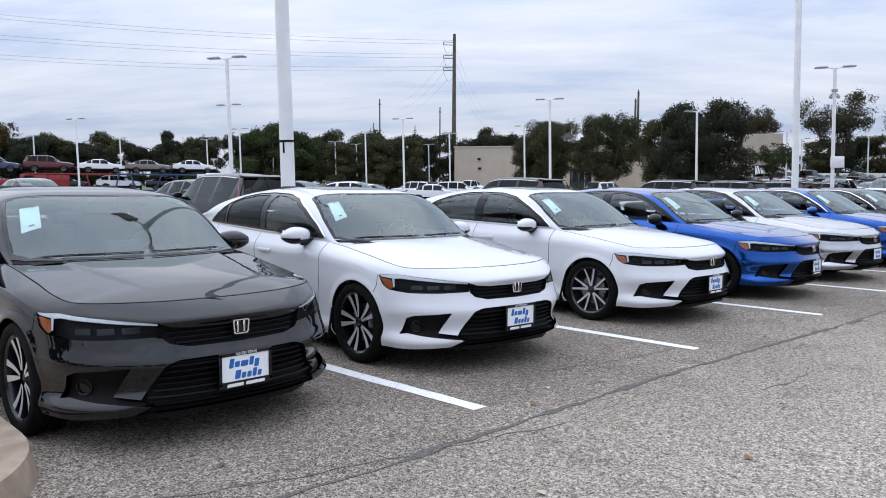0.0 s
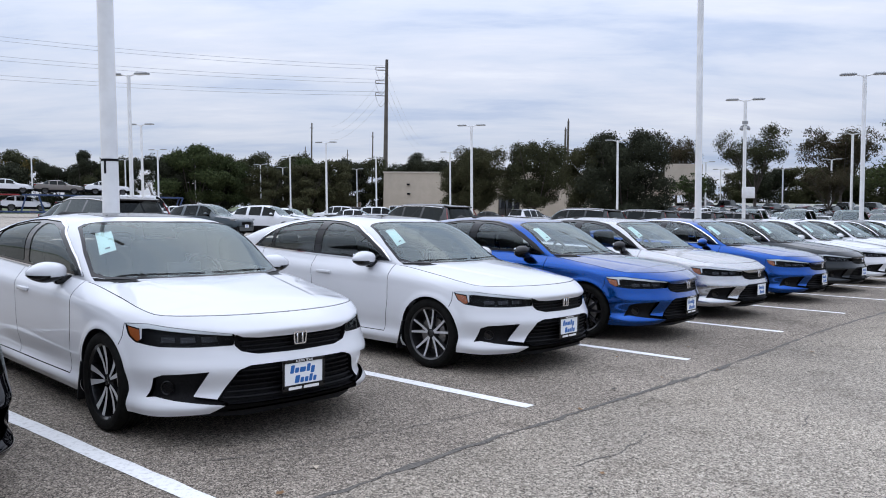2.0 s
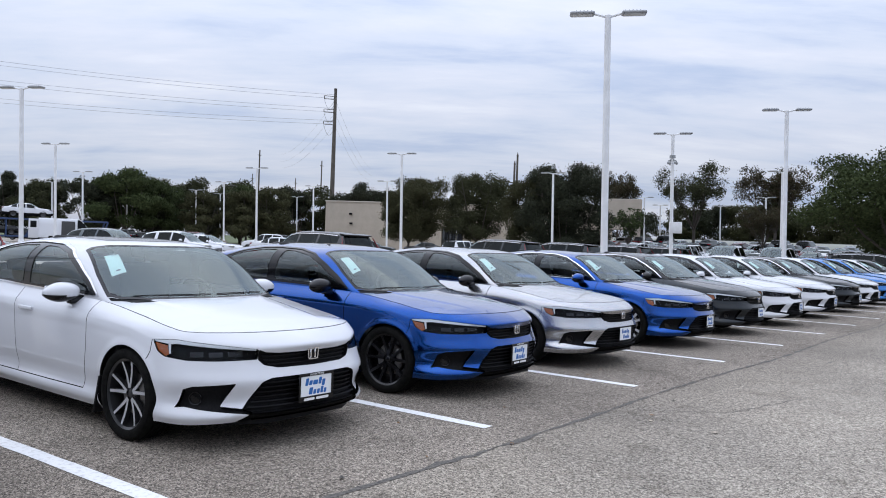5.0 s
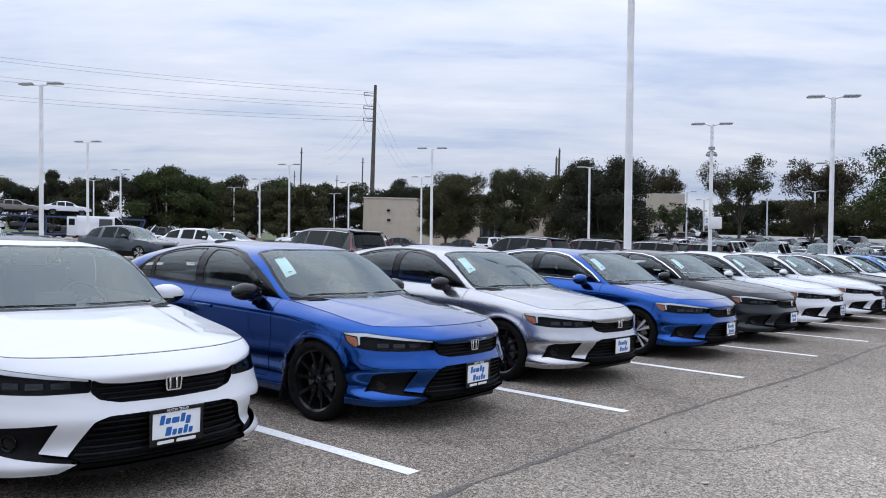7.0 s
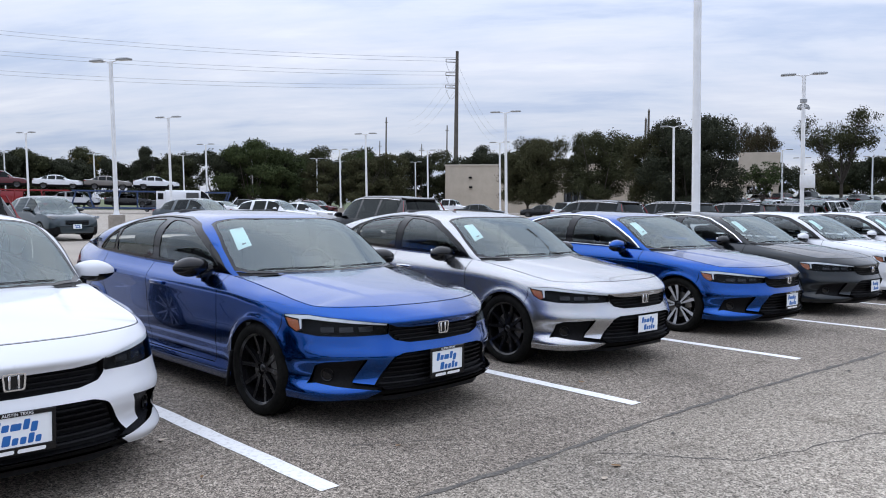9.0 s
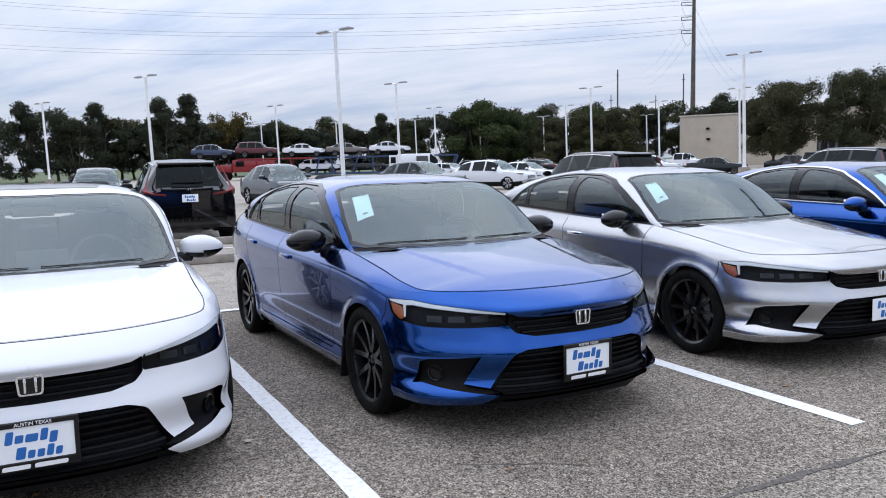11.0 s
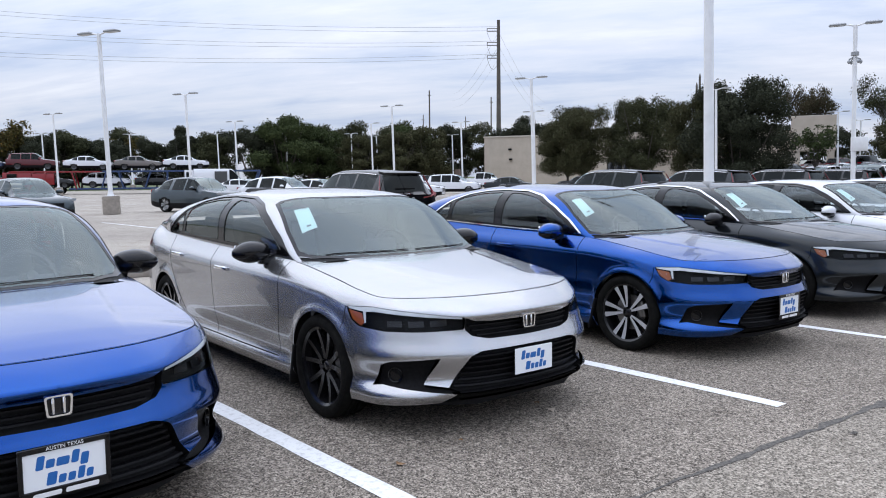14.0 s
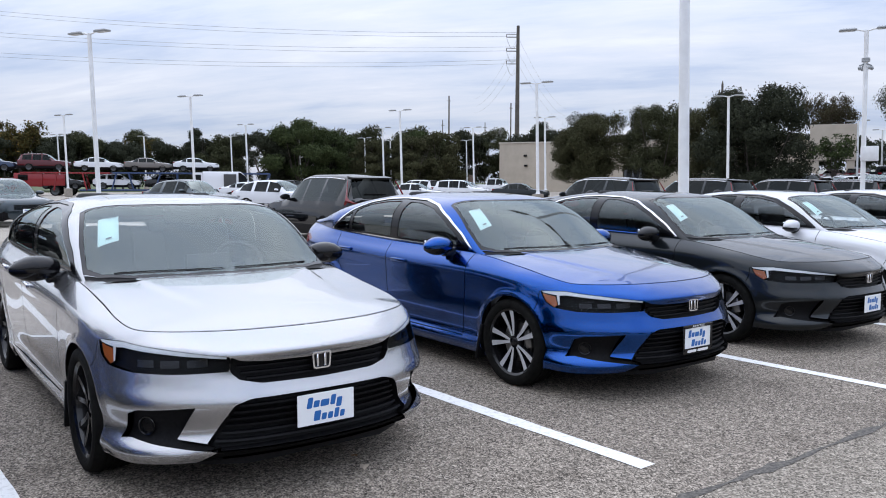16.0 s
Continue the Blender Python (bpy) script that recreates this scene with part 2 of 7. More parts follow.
# ---- ground: aged asphalt with exposed aggregate, one sheet to the horizon ----
def asphalt_material(name, base, dark, light, patch, worn=None):
    """Aggregate of three tones with broad patches; worn: (y0, y1, factor), a browner strip beside the stalls that fades out across the lane."""
    m = material(name, base, 0.9, spec=0.15)
    co = node(m, "ShaderNodeTexCoord")
    v = node(m, "ShaderNodeTexVoronoi", Scale=125.0, Randomness=1.0)
    wire(m, co, "Object", v, "Vector")
    r = node(m, "ShaderNodeValToRGB")
    cr = r.color_ramp
    cr.elements[0].position, cr.elements[0].color = 0.05, (*dark, 1)
    cr.elements[1].position, cr.elements[1].color = 0.95, (*light, 1)
    e = cr.elements.new(0.45)
    e.color = (*base, 1)
    wire(m, v, "Color", r, 0)
    n2 = node(m, "ShaderNodeTexNoise", Scale=0.35, Detail=7.0, Roughness=0.65)
    wire(m, co, "Object", n2, "Vector")
    r2 = node(m, "ShaderNodeValToRGB")
    r2.color_ramp.elements[0].position, r2.color_ramp.elements[0].color = 0.34, (*patch, 1)
    r2.color_ramp.elements[1].position, r2.color_ramp.elements[1].color = 0.66, (1.12, 1.11, 1.09, 1)
    wire(m, n2, 0, r2, 0)
    n3 = node(m, "ShaderNodeTexNoise", Scale=28.0, Detail=4.0, Roughness=0.7)
    wire(m, co, "Object", n3, "Vector")
    r3 = node(m, "ShaderNodeValToRGB")
    r3.color_ramp.elements[0].position, r3.color_ramp.elements[0].color = 0.3, (0.45, 0.44, 0.43, 1)
    r3.color_ramp.elements[1].position, r3.color_ramp.elements[1].color = 0.6, (1.12, 1.12, 1.12, 1)
    wire(m, n3, 0, r3, 0)
    a, b = node(m, "ShaderNodeMix"), node(m, "ShaderNodeMix")
    for x in (a, b):
        x.data_type, x.blend_type = "RGBA", "MULTIPLY"
        x.inputs["Factor"].default_value = 1.0
    wire(m, r, 0, a, "A")
    wire(m, r2, 0, a, "B")
    wire(m, a, "Result", b, "A")
    wire(m, r3, 0, b, "B")
    # dark spots where oil has dripped
    n4 = node(m, "ShaderNodeTexNoise", Scale=2.1, Detail=5.0, Roughness=0.6)
    wire(m, co, "Object", n4, "Vector")
    r4 = node(m, "ShaderNodeValToRGB")
    r4.color_ramp.elements[0].position, r4.color_ramp.elements[0].color = 0.30, (0.72, 0.71, 0.70, 1)
    r4.color_ramp.elements[1].position, r4.color_ramp.elements[1].color = 0.44, (1, 1, 1, 1)
    wire(m, n4, 0, r4, 0)
    c = node(m, "ShaderNodeMix")
    c.data_type, c.blend_type = "RGBA", "MULTIPLY"
    c.inputs["Factor"].default_value = 1.0
    wire(m, b, "Result", c, "A")
    wire(m, r4, 0, c, "B")
    last = c
    if worn:
        sp = node(m, "ShaderNodeSeparateXYZ")
        wire(m, co, "Object", sp, "Vector")
        ad = node(m, "ShaderNodeMath")
        ad.operation = "MULTIPLY_ADD"
        ad.inputs[1].default_value = 2.2
        wire(m, n2, 0, ad, 0)
        wire(m, sp, "Y", ad, 2)
        mr = node(m, "ShaderNodeMapRange")
        mr.inputs["From Min"].default_value, mr.inputs["From Max"].default_value = worn[0] + 1.1, worn[1] + 1.1
        wire(m, ad, 0, mr, "Value")
        d = node(m, "ShaderNodeMix")
        d.data_type = "RGBA"
        d.inputs["A"].default_value, d.inputs["B"].default_value = (*worn[2], 1), (1, 1, 1, 1)
        wire(m, mr, 0, d, "Factor")
        e = node(m, "ShaderNodeMix")
        e.data_type, e.blend_type = "RGBA", "MULTIPLY"
        e.inputs["Factor"].default_value = 1.0
        wire(m, c, "Result", e, "A")
        wire(m, d, "Result", e, "B")
        last = e
    wire(m, last, "Result", bsdf(m), "Base Color")
    bp = node(m, "ShaderNodeBump", Strength=0.55, Distance=0.006)
    wire(m, v, "Distance", bp, "Height")
    wire(m, bp, 0, bsdf(m), "Normal")
    return m


M_ASPHALT = asphalt_material("aggregate_asphalt", (0.345, 0.312, 0.265), (0.050, 0.044, 0.037), (0.72, 0.65, 0.555), (0.72, 0.715, 0.71), worn=(-.4, -1.9, (0.76, 0.75, 0.74)))
M_STALL = asphalt_material("browner_asphalt", (0.232, 0.204, 0.172), (0.036, 0.031, 0.027), (0.60, 0.53, 0.45), (0.66, 0.65, 0.64))
M_LOT = asphalt_material("pale_asphalt", (0.41, 0.375, 0.33), (0.27, 0.245, 0.21), (0.54, 0.495, 0.44), (0.8, 0.79, 0.78))
M_GRASS = varied(material("far_grass", (0.06, 0.09, 0.03), 0.9), (0.045, 0.07, 0.022), (0.11, 0.13, 0.05), 0.15, bump=0.4, bump_scale=8)
M_LINE = varied(material("road_paint", (0.72, 0.72, 0.71), 0.7), (0.80, 0.80, 0.79), (0.50, 0.49, 0.47), 26, lo=0.5, hi=0.78, bump=0.3, bump_scale=90)
M_CONCRETE = varied(material("concrete", (0.30, 0.265, 0.225), 0.85), (0.25, 0.22, 0.185), (0.36, 0.32, 0.275), 6, bump=0.35, bump_scale=60, c3=(0.2, 0.18, 0.16), scale3=2.0)

bm = bmesh.new()
sheet(bm, -2500, 2500, -2500, 2500, 0)
ground = link_mesh("ground", mesh_of("ground", bm, M_GRASS, smooth=0))
tagged(ground, "flat dull green grass reaching the horizon", "ground", kind="structure")
bm = bmesh.new()
sheet(bm, -40, 110, -24, -0.36, 0.004)
aisle = link_mesh("road", mesh_of("road", bm, M_ASPHALT, smooth=0))
bm = bmesh.new()
sheet(bm, -40, 110, -0.36, 5.45, 0.004)
stalls = link_mesh("stall_pavement", mesh_of("stall_pavement", bm, M_STALL, smooth=0))
tagged(stalls, "older brownish asphalt of the parking stalls", "pavement", kind="structure")
tagged(aisle, "weathered grey parking lot asphalt with exposed pale aggregate", "road", kind="structure")
bm = bmesh.new()
sheet(bm, -60, 130, 5.45, 108, 0.004)
lot = link_mesh("pavement", mesh_of("pavement", bm, M_LOT, smooth=0))
tagged(lot, "pale tan sun-bleached parking lot pavement", "pavement", kind="structure")

# stall lines of the front row: each ends at y = 0 and runs back a little askew
STALL, SKEW = 2.74, -0.044


def painted_line(label, x0, y0, x1, y1, w=.12, seed=0, group="front row stall lines"):
    """A worn painted strip with a ragged edge."""
    bm = bmesh.new()
    random.seed(seed)
    d = Vector((x1 - x0, y1 - y0))
    n = max(4, int(d.length / .2))
    s = Vector((-d.y, d.x)).normalized() * w / 2
    lo, hi = [], []
    for i in range(n + 1):
        p = d * (i / n)
        a, b = 1 + random.uniform(-.08, .08), 1 + random.uniform(-.08, .08)
        lo.append(bm.verts.new((p.x - s.x * a, p.y - s.y * a, 0)))
        hi.append(bm.verts.new((p.x + s.x * b, p.y + s.y * b, 0)))
    for i in range(n):
        bm.faces.new((lo[i], lo[i + 1], hi[i + 1], hi[i]))
    ob = link_mesh("stall_line", mesh_of("stall_line", bm, M_LINE, smooth=0))
    ob.matrix_world = pose(x0, y0, 0.008)
    return tagged(ob, label, "road marking", group, "structure")


for k in range(-1, 14):
    painted_line("worn white painted parking stall line on asphalt", STALL * k - .012 * k, 0, STALL * k - .012 * k + SKEW * 10.3, 10.3, seed=40 + k)
painted_line("white painted cross line behind the parked row", -12, 5.4, 45, 5.4, seed=7, group="lot markings").location.z = .0125
for j, (a, b, c, d) in enumerate(((5.0, 11.75, 9.2, 12.1), (4.95, 11.6, 5.65, 10.8), (4.75, 10.2, 5.5, 10.4), (4.7, 13.2, 4.5, 24), (14.6, 14, 13.6, 26), (24.5, 14, 23, 26), (-3, 45, 70, 45), (9, 56, 40, 56), (3.1, 56, 4.4, 24))):
    painted_line("white painted marking on the pale lot", a, b, c, d, .1, 70 + j, "lot markings").location.z = .0125
M_TAR = varied(material("tar_seam", (0.09, 0.086, 0.08), 0.9), (0.045, 0.041, 0.037), (0.17, 0.155, 0.135), 45, bump=0.4, bump_scale=60)
# the long tar-dark construction seam in the aisle
bm = bmesh.new()
random.seed(5)
_n = 700
lo, hi = [], []
for i in range(_n + 1):
    x = -14 + 74 * i / _n
    y = -.36 + .035 * math.sin(x * .9) + .03 * noise.noise(Vector((x * 2.2, 3, 0))) + .03 * noise.noise(Vector((x * 9, 7, 0)))
    w = .018 + .028 * noise.noise(Vector((x * 3.1, 11, 0))) + .016 * noise.noise(Vector((x * 17, 5, 0))) + random.uniform(-.010, .010)
    lo.append(bm.verts.new((x, y - max(.006, w), 0)))
    hi.append(bm.verts.new((x, y + max(.006, w), 0)))
for i in range(_n):
    bm.faces.new((lo[i], lo[i + 1], hi[i + 1], hi[i]))
ob = link_mesh("pavement_seam", mesh_of("pavement_seam", bm, M_TAR, smooth=0))
ob.location.z = .007
tagged(ob, "ragged dark tar seam along the asphalt aisle", "pavement seam", kind="structure")


def crack(pts, w, seed):
    bm = bmesh.new()
    random.seed(seed)
    p = dense(np.array(pts), .04, False)
    lo, hi = [], []
    for i, q in enumerate(p):
        o = np.array([noise.noise(Vector((q[0] * 5, q[1] * 5, seed))), noise.noise(Vector((q[1] * 5, seed, q[0] * 5)))]) * .05
        k = w * random.uniform(.4, 1.3) * (1 if 0 < i < len(p) - 1 else .1)
        lo.append(bm.verts.new((*(q + o - [k, k]), 0)))
        hi.append(bm.verts.new((*(q + o + [k, k]), 0)))
    for i in range(len(p) - 1):
        bm.faces.new((lo[i], lo[i + 1], hi[i + 1], hi[i]))
    ob = link_mesh("crack", mesh_of("crack", bm, M_TAR, smooth=0))
    ob.location.z = .0065
    tagged(ob, "thin dark crack in the weathered asphalt", "crack", "asphalt cracks", "structure")



# ---- smooth curves ----
class Spline:
    """Clamped or natural cubic spline through (t, y)."""

    def __init__(self, t, y, d0=None, d1=None):
        t, y = np.asarray(t, float), np.asarray(y, float)
        n = len(t)
        h = np.diff(t)
        a, b = np.zeros((n, n)), np.zeros(n)
        for i in range(1, n - 1):
            a[i, i - 1], a[i, i], a[i, i + 1] = h[i - 1], 2 * (h[i - 1] + h[i]), h[i]
            b[i] = 6 * ((y[i + 1] - y[i]) / h[i] - (y[i] - y[i - 1]) / h[i - 1])
        a[0, 0] = a[-1, -1] = 1
        if d0 is not None:
            a[0, 0], a[0, 1], b[0] = 2 * h[0], h[0], 6 * ((y[1] - y[0]) / h[0] - d0)
        if d1 is not None:
            a[-1, -1], a[-1, -2], b[-1] = 2 * h[-1], h[-1], 6 * (d1 - (y[-1] - y[-2]) / h[-1])
        self.t, self.y, self.m = t, y, np.linalg.solve(a, b)

    def __call__(self, x):
        x = np.clip(np.asarray(x, float), self.t[0], self.t[-1])
        i = np.clip(np.searchsorted(self.t, x) - 1, 0, len(self.t) - 2)
        h = self.t[i + 1] - self.t[i]
        u, v = (self.t[i + 1] - x) / h, (x - self.t[i]) / h
        return u * self.y[i] + v * self.y[i + 1] + h * h / 6 * ((u**3 - u) * self.m[i] + (v**3 - v) * self.m[i + 1])


class Mono:
    """Monotone cubic through (t, y); y may have several columns."""

    def __init__(self, t, y):
        t, y = np.asarray(t, float), np.asarray(y, float)
        h = np.diff(t)
        s = np.diff(y, axis=0) / (h[:, None] if y.ndim > 1 else h)
        d = np.zeros_like(y)
        d[1:-1] = np.where(s[1:] * s[:-1] > 0, 2 * s[1:] * s[:-1] / np.where(s[1:] + s[:-1] == 0, 1, s[1:] + s[:-1]), 0)
        d[0], d[-1] = s[0], s[-1]
        self.t, self.y, self.d = t, y, d

    def __call__(self, x):
        x = np.clip(np.asarray(x, float), self.t[0], self.t[-1])
        i = np.clip(np.searchsorted(self.t, x) - 1, 0, len(self.t) - 2)
        h = self.t[i + 1] - self.t[i]
        u = (x - self.t[i]) / h
        if self.y.ndim > 1:
            h, u = h[..., None], u[..., None]
        return (1 + 2 * u) * (1 - u) ** 2 * self.y[i] + u * (1 - u) ** 2 * h * self.d[i] + u * u * (3 - 2 * u) * self.y[i + 1] + u * u * (u - 1) * h * self.d[i + 1]


def inside(pts, poly):
    x, y = pts[:, 0], pts[:, 1]
    r = np.zeros(len(pts), bool)
    for (x0, y0), (x1, y1) in zip(poly, np.roll(poly, -1, axis=0)):
        c = (y0 > y) != (y1 > y)
        with np.errstate(divide="ignore", invalid="ignore"):
            r ^= c & (x < (x1 - x0) * (y - y0) / (y1 - y0) + x0)
    return r


def dense(poly, step, closed=True):
    poly = np.asarray(poly, float)
    out = []
    for a, b in zip(poly, np.roll(poly, -1, axis=0)) if closed else zip(poly[:-1], poly[1:]):
        n = max(1, int(np.ceil(np.hypot(*((b - a) / step)))))
        out += [a + (b - a) * i / n for i in range(n)]
    if not closed:
        out.append(poly[-1])
    return np.array(out)


def rounded(poly, r=0.015, n=3):
    """Cut the corners of a polygon with short arcs."""
    poly = np.asarray(poly, float)
    out = []
    for a, b, c in zip(np.roll(poly, 1, axis=0), poly, np.roll(poly, -1, axis=0)):
        d0, d1 = a - b, c - b
        l0, l1 = np.hypot(*d0), np.hypot(*d1)
        k = min(r, l0 / 3, l1 / 3)
        p, q = b + d0 / l0 * k, b + d1 / l1 * k
        out += [(1 - t) ** 2 * p + 2 * t * (1 - t) * b + t * t * q for t in np.linspace(0, 1, n + 1)]
    return np.array(out)


def ribbon(line, w):
    """A thin polygon along a polyline."""
    line = np.asarray(line, float)
    t = np.gradient(line, axis=0)
    t /= np.maximum(np.hypot(t[:, 0], t[:, 1]), 1e-9)[:, None]
    n = np.stack([-t[:, 1], t[:, 0]], 1) * w / 2
    return np.concatenate([line + n, (line - n)[::-1]])


from mathutils.geometry import delaunay_2d_cdt


class Patch:
    """A smooth surface place(uv) over a flat outline, cut along the outlines of its features. The class of a face is the last feature that holds it."""

    def __init__(self, place, outline, features, grid, step=0.03, scale=(1, 1)):
        self.place = place
        sc = np.array(scale, float)
        polys = [dense(np.asarray(outline) * sc, step)] + [dense(np.asarray(p) * sc, step) for _, p in features]
        vs, es = [], []
        for p in polys:
            k = len(vs)
            vs += [tuple(q) for q in p]
            es += [(k + i, k + (i + 1) % len(p)) for i in range(len(p))]
        g = np.asarray(grid) * sc
        g = g[inside(g, polys[0])]
        near = np.full(len(g), 9.0)
        ring = np.array(vs)
        for c in range(0, len(ring), 200):
            near = np.minimum(near, np.sqrt(((g[:, None] - ring[None, c : c + 200]) ** 2).sum(-1)).min(1))
        vs += [tuple(q) for q in g[near > step * 0.42]]
        out = delaunay_2d_cdt([Vector(v) for v in vs], es, [], 0, 1e-6)
        uv = np.array([tuple(v) for v in out[0]])
        faces = np.array([tuple(f) for f in out[2]])
        mid = uv[faces].mean(1)
        keep = inside(mid, polys[0])
        faces, mid = faces[keep], mid[keep]
        cls = np.zeros(len(faces), int)
        for i, p in enumerate(polys[1:]):
            cls[inside(mid, p)] = i + 1
        self.uv, self.faces, self.cls = uv / sc, faces, cls
        self.names = ["body"] + [n for n, _ in features]
        self.p = place(self.uv)
        e = 2e-3
        du = place(self.uv + [e, 0]) - place(self.uv - [e, 0])
        dv = place(self.uv + [0, e]) - place(self.uv - [0, e])
        n = np.cross(du, dv)
        self.n = n / np.maximum(np.linalg.norm(n, axis=1), 1e-9)[:, None]
        # outward: away from a point low inside the car
        f = ((self.p - np.array([0, 2.3, 0.45])) * self.n).sum(1)
        if f.sum() < 0:
            self.n = -self.n

    def mesh(self, name, classes, mat, depth=0.0, mirror=0, walls=True, bulge=0.0):
        """One mesh of some classes, sunk by depth. mirror 0: both sides in one, 1: the side x > 0, -1: the other."""
        pick = np.isin(self.cls, [i for i, n in enumerate(self.names) if n in classes])
        f = self.faces[pick]
        used = np.unique(f)
        back = -np.ones(len(self.uv), int)
        back[used] = np.arange(len(used))
        f = back[f]
        p, n = self.p[used] - self.n[used] * depth, self.n[used]
        fn = np.cross(p[f[:, 1]] - p[f[:, 0]], p[f[:, 2]] - p[f[:, 0]])
        flip = (fn * n[f].mean(1)).sum(1) < 0
        f[flip] = f[flip][:, ::-1]
        vs, ns, fs = [p], [n], [f]
        if depth and walls:
            e = np.sort(np.concatenate([f[:, [0, 1]], f[:, [1, 2]], f[:, [2, 0]]]), axis=1)
            u, cnt = np.unique(e, axis=0, return_counts=True)
            rim = u[cnt == 1]
            rim = rim[np.abs(p[rim][:, :, 0]).max(1) > 1e-4]
            a, b = p[rim[:, 0]], p[rim[:, 1]]
            ta, tb = self.p[used][rim[:, 0]], self.p[used][rim[:, 1]]
            k = len(p)
            q = np.concatenate([a, b, tb, ta])
            m = len(rim)
            wn = np.cross(b - a, ta - a)
            wn /= np.maximum(np.linalg.norm(wn, axis=1), 1e-9)[:, None]
            # walls look to the inside of the recess
            c = p.mean(0)
            wn[((c - a) * wn).sum(1) < 0] *= -1
            i = np.arange(m)
            vs.append(q)
            ns.append(np.concatenate([wn] * 4))
            fs.append(np.concatenate([np.stack([k + i, k + m + i, k + 2 * m + i], 1), np.stack([k + i, k + 2 * m + i, k + 3 * m + i], 1)]))
        p, n, f = np.concatenate(vs), np.concatenate(ns), np.concatenate(fs)
        flipx = np.array([-1, 1, 1])
        if mirror == 0:
            k = len(p)
            p, n, f = np.concatenate([p, p * flipx]), np.concatenate([n, n * flipx]), np.concatenate([f, f[:, ::-1] + k])
        elif mirror == -1:
            p, n, f = p * flipx, n * flipx, f[:, ::-1]
        me = bpy.data.meshes.new(name)
        me.from_pydata(p.tolist(), [], f.tolist())
        me.materials.append(mat)
        me.shade_smooth()
        me.normals_split_custom_set_from_vertices(n.tolist())
        return me


# ---- the saloon's shape, nose at y = 0, facing -y, 4.67 m long ----
HUB_F, HUB_R, HUB_Z = 0.955, 3.69, 0.325
PLAN = np.array([(0, 0), (.20, .012), (.41, .052), (.58, .135), (.715, .245), (.815, .39), (.868, .56), (.89, .80), (.898, 1.3), (.90, 2.2), (.90, 3.2), (.89, 3.9), (.85, 4.3), (.76, 4.52), (.58, 4.625), (.3, 4.665), (0, 4.67)])
_arc = np.r_[0, np.cumsum(np.hypot(*np.diff(PLAN, axis=0).T))]
PLAN_X, PLAN_Y = Spline(_arc, PLAN[:, 0], 1, -1), Spline(_arc, PLAN[:, 1], 0, 0)
S_END = _arc[-1]
_ss = np.linspace(0, S_END, 2000)
_sy = np.maximum.accumulate(PLAN_Y(_ss))


def s_of(y):
    """Arc length along the plan where the flank has that y."""
    return np.interp(y, _sy, _ss)


# profiles from sill to top seam: how far in from the plan, and the height
P_NOSE = [(.035, .226), (.004, .250), (.012, .36), (.002, .495), (.028, .545), (.048, .60), (.044, .662), (.018, .712), (.062, .745), (.172, .797)]
P_LAMP_IN = [(.032, .222), (.002, .248), (.020, .36), (-.002, .49), (.024, .55), (.044, .60), (.050, .655), (.040, .705), (.080, .745), (.165, .798)]
P_LAMP = [(.02, .205), (-.010, .240), (.036, .33), (-.004, .487), (.020, .56), (.036, .625), (.052, .69), (.064, .732), (.088, .758), (.140, .798)]
P_CORNER = [(.015, .19), (-.014, .235), (.030, .33), (-.006, .482), (.012, .56), (.026, .625), (.040, .69), (.050, .738), (.066, .766), (.100, .800)]
P_LAMP_OUT = [(.02, .19), (.0, .235), (.010, .33), (-.002, .475), (.003, .56), (.010, .64), (.018, .70), (.032, .750), (.056, .790), (.105, .826)]
P_WHEEL = [(.03, .17), (.01, .25), (-.004, .36), (-.008, .50), (-.008, .60), (-.006, .70), (.0, .775), (.012, .808), (.050, .842), (.122, .872)]
P_PILLAR = [(.05, .17), (.008, .235), (.030, .31), (.010, .46), (.0, .62), (.0, .74), (.002, .808), (.012, .840), (.045, .882), (.112, .934)]
P_DOOR = [(.05, .17), (.006, .235), (.034, .31), (.012, .46), (.002, .62), (.0, .74), (.0, .836), (.009, .866), (.045, .915), (.085, .965)]
P_HAUNCH = [(.05, .17), (.02, .25), (.0, .36), (-.008, .50), (-.012, .62), (-.011, .76), (-.005, .872), (.005, .902), (.036, .955), (.07, 1.012)]
P_TAIL = [(.05, .22), (.02, .28), (.008, .40), (.0, .52), (.0, .64), (.0, .77), (.010, .876), (.022, .91), (.06, .98), (.13, 1.045)]
P_REARC = [(.06, .22), (.02, .28), (.0, .40), (.005, .52), (.015, .64), (.03, .77), (.035, .87), (.042, .92), (.06, .99), (.12, 1.06)]
P_REAR = [(.06, .22), (.02, .28), (.0, .40), (.005, .52), (.02, .64), (.05, .77), (.06, .87), (.055, .93), (.05, 1.0), (.10, 1.075)]
_keys = [0, .45, .72, 1.0, 1.22, s_of(.955), s_of(1.46), s_of(2.65), s_of(3.69), s_of(4.25), s_of(4.6), S_END]
_prof = [P_NOSE, P_LAMP_IN, P_LAMP, P_CORNER, P_LAMP_OUT, P_WHEEL, P_PILLAR, P_DOOR, P_HAUNCH, P_TAIL, P_REARC, P_REAR]
NL = len(P_NOSE)
LEVELS = Mono(_keys, np.array(_prof).reshape(len(_keys), 2 * NL))


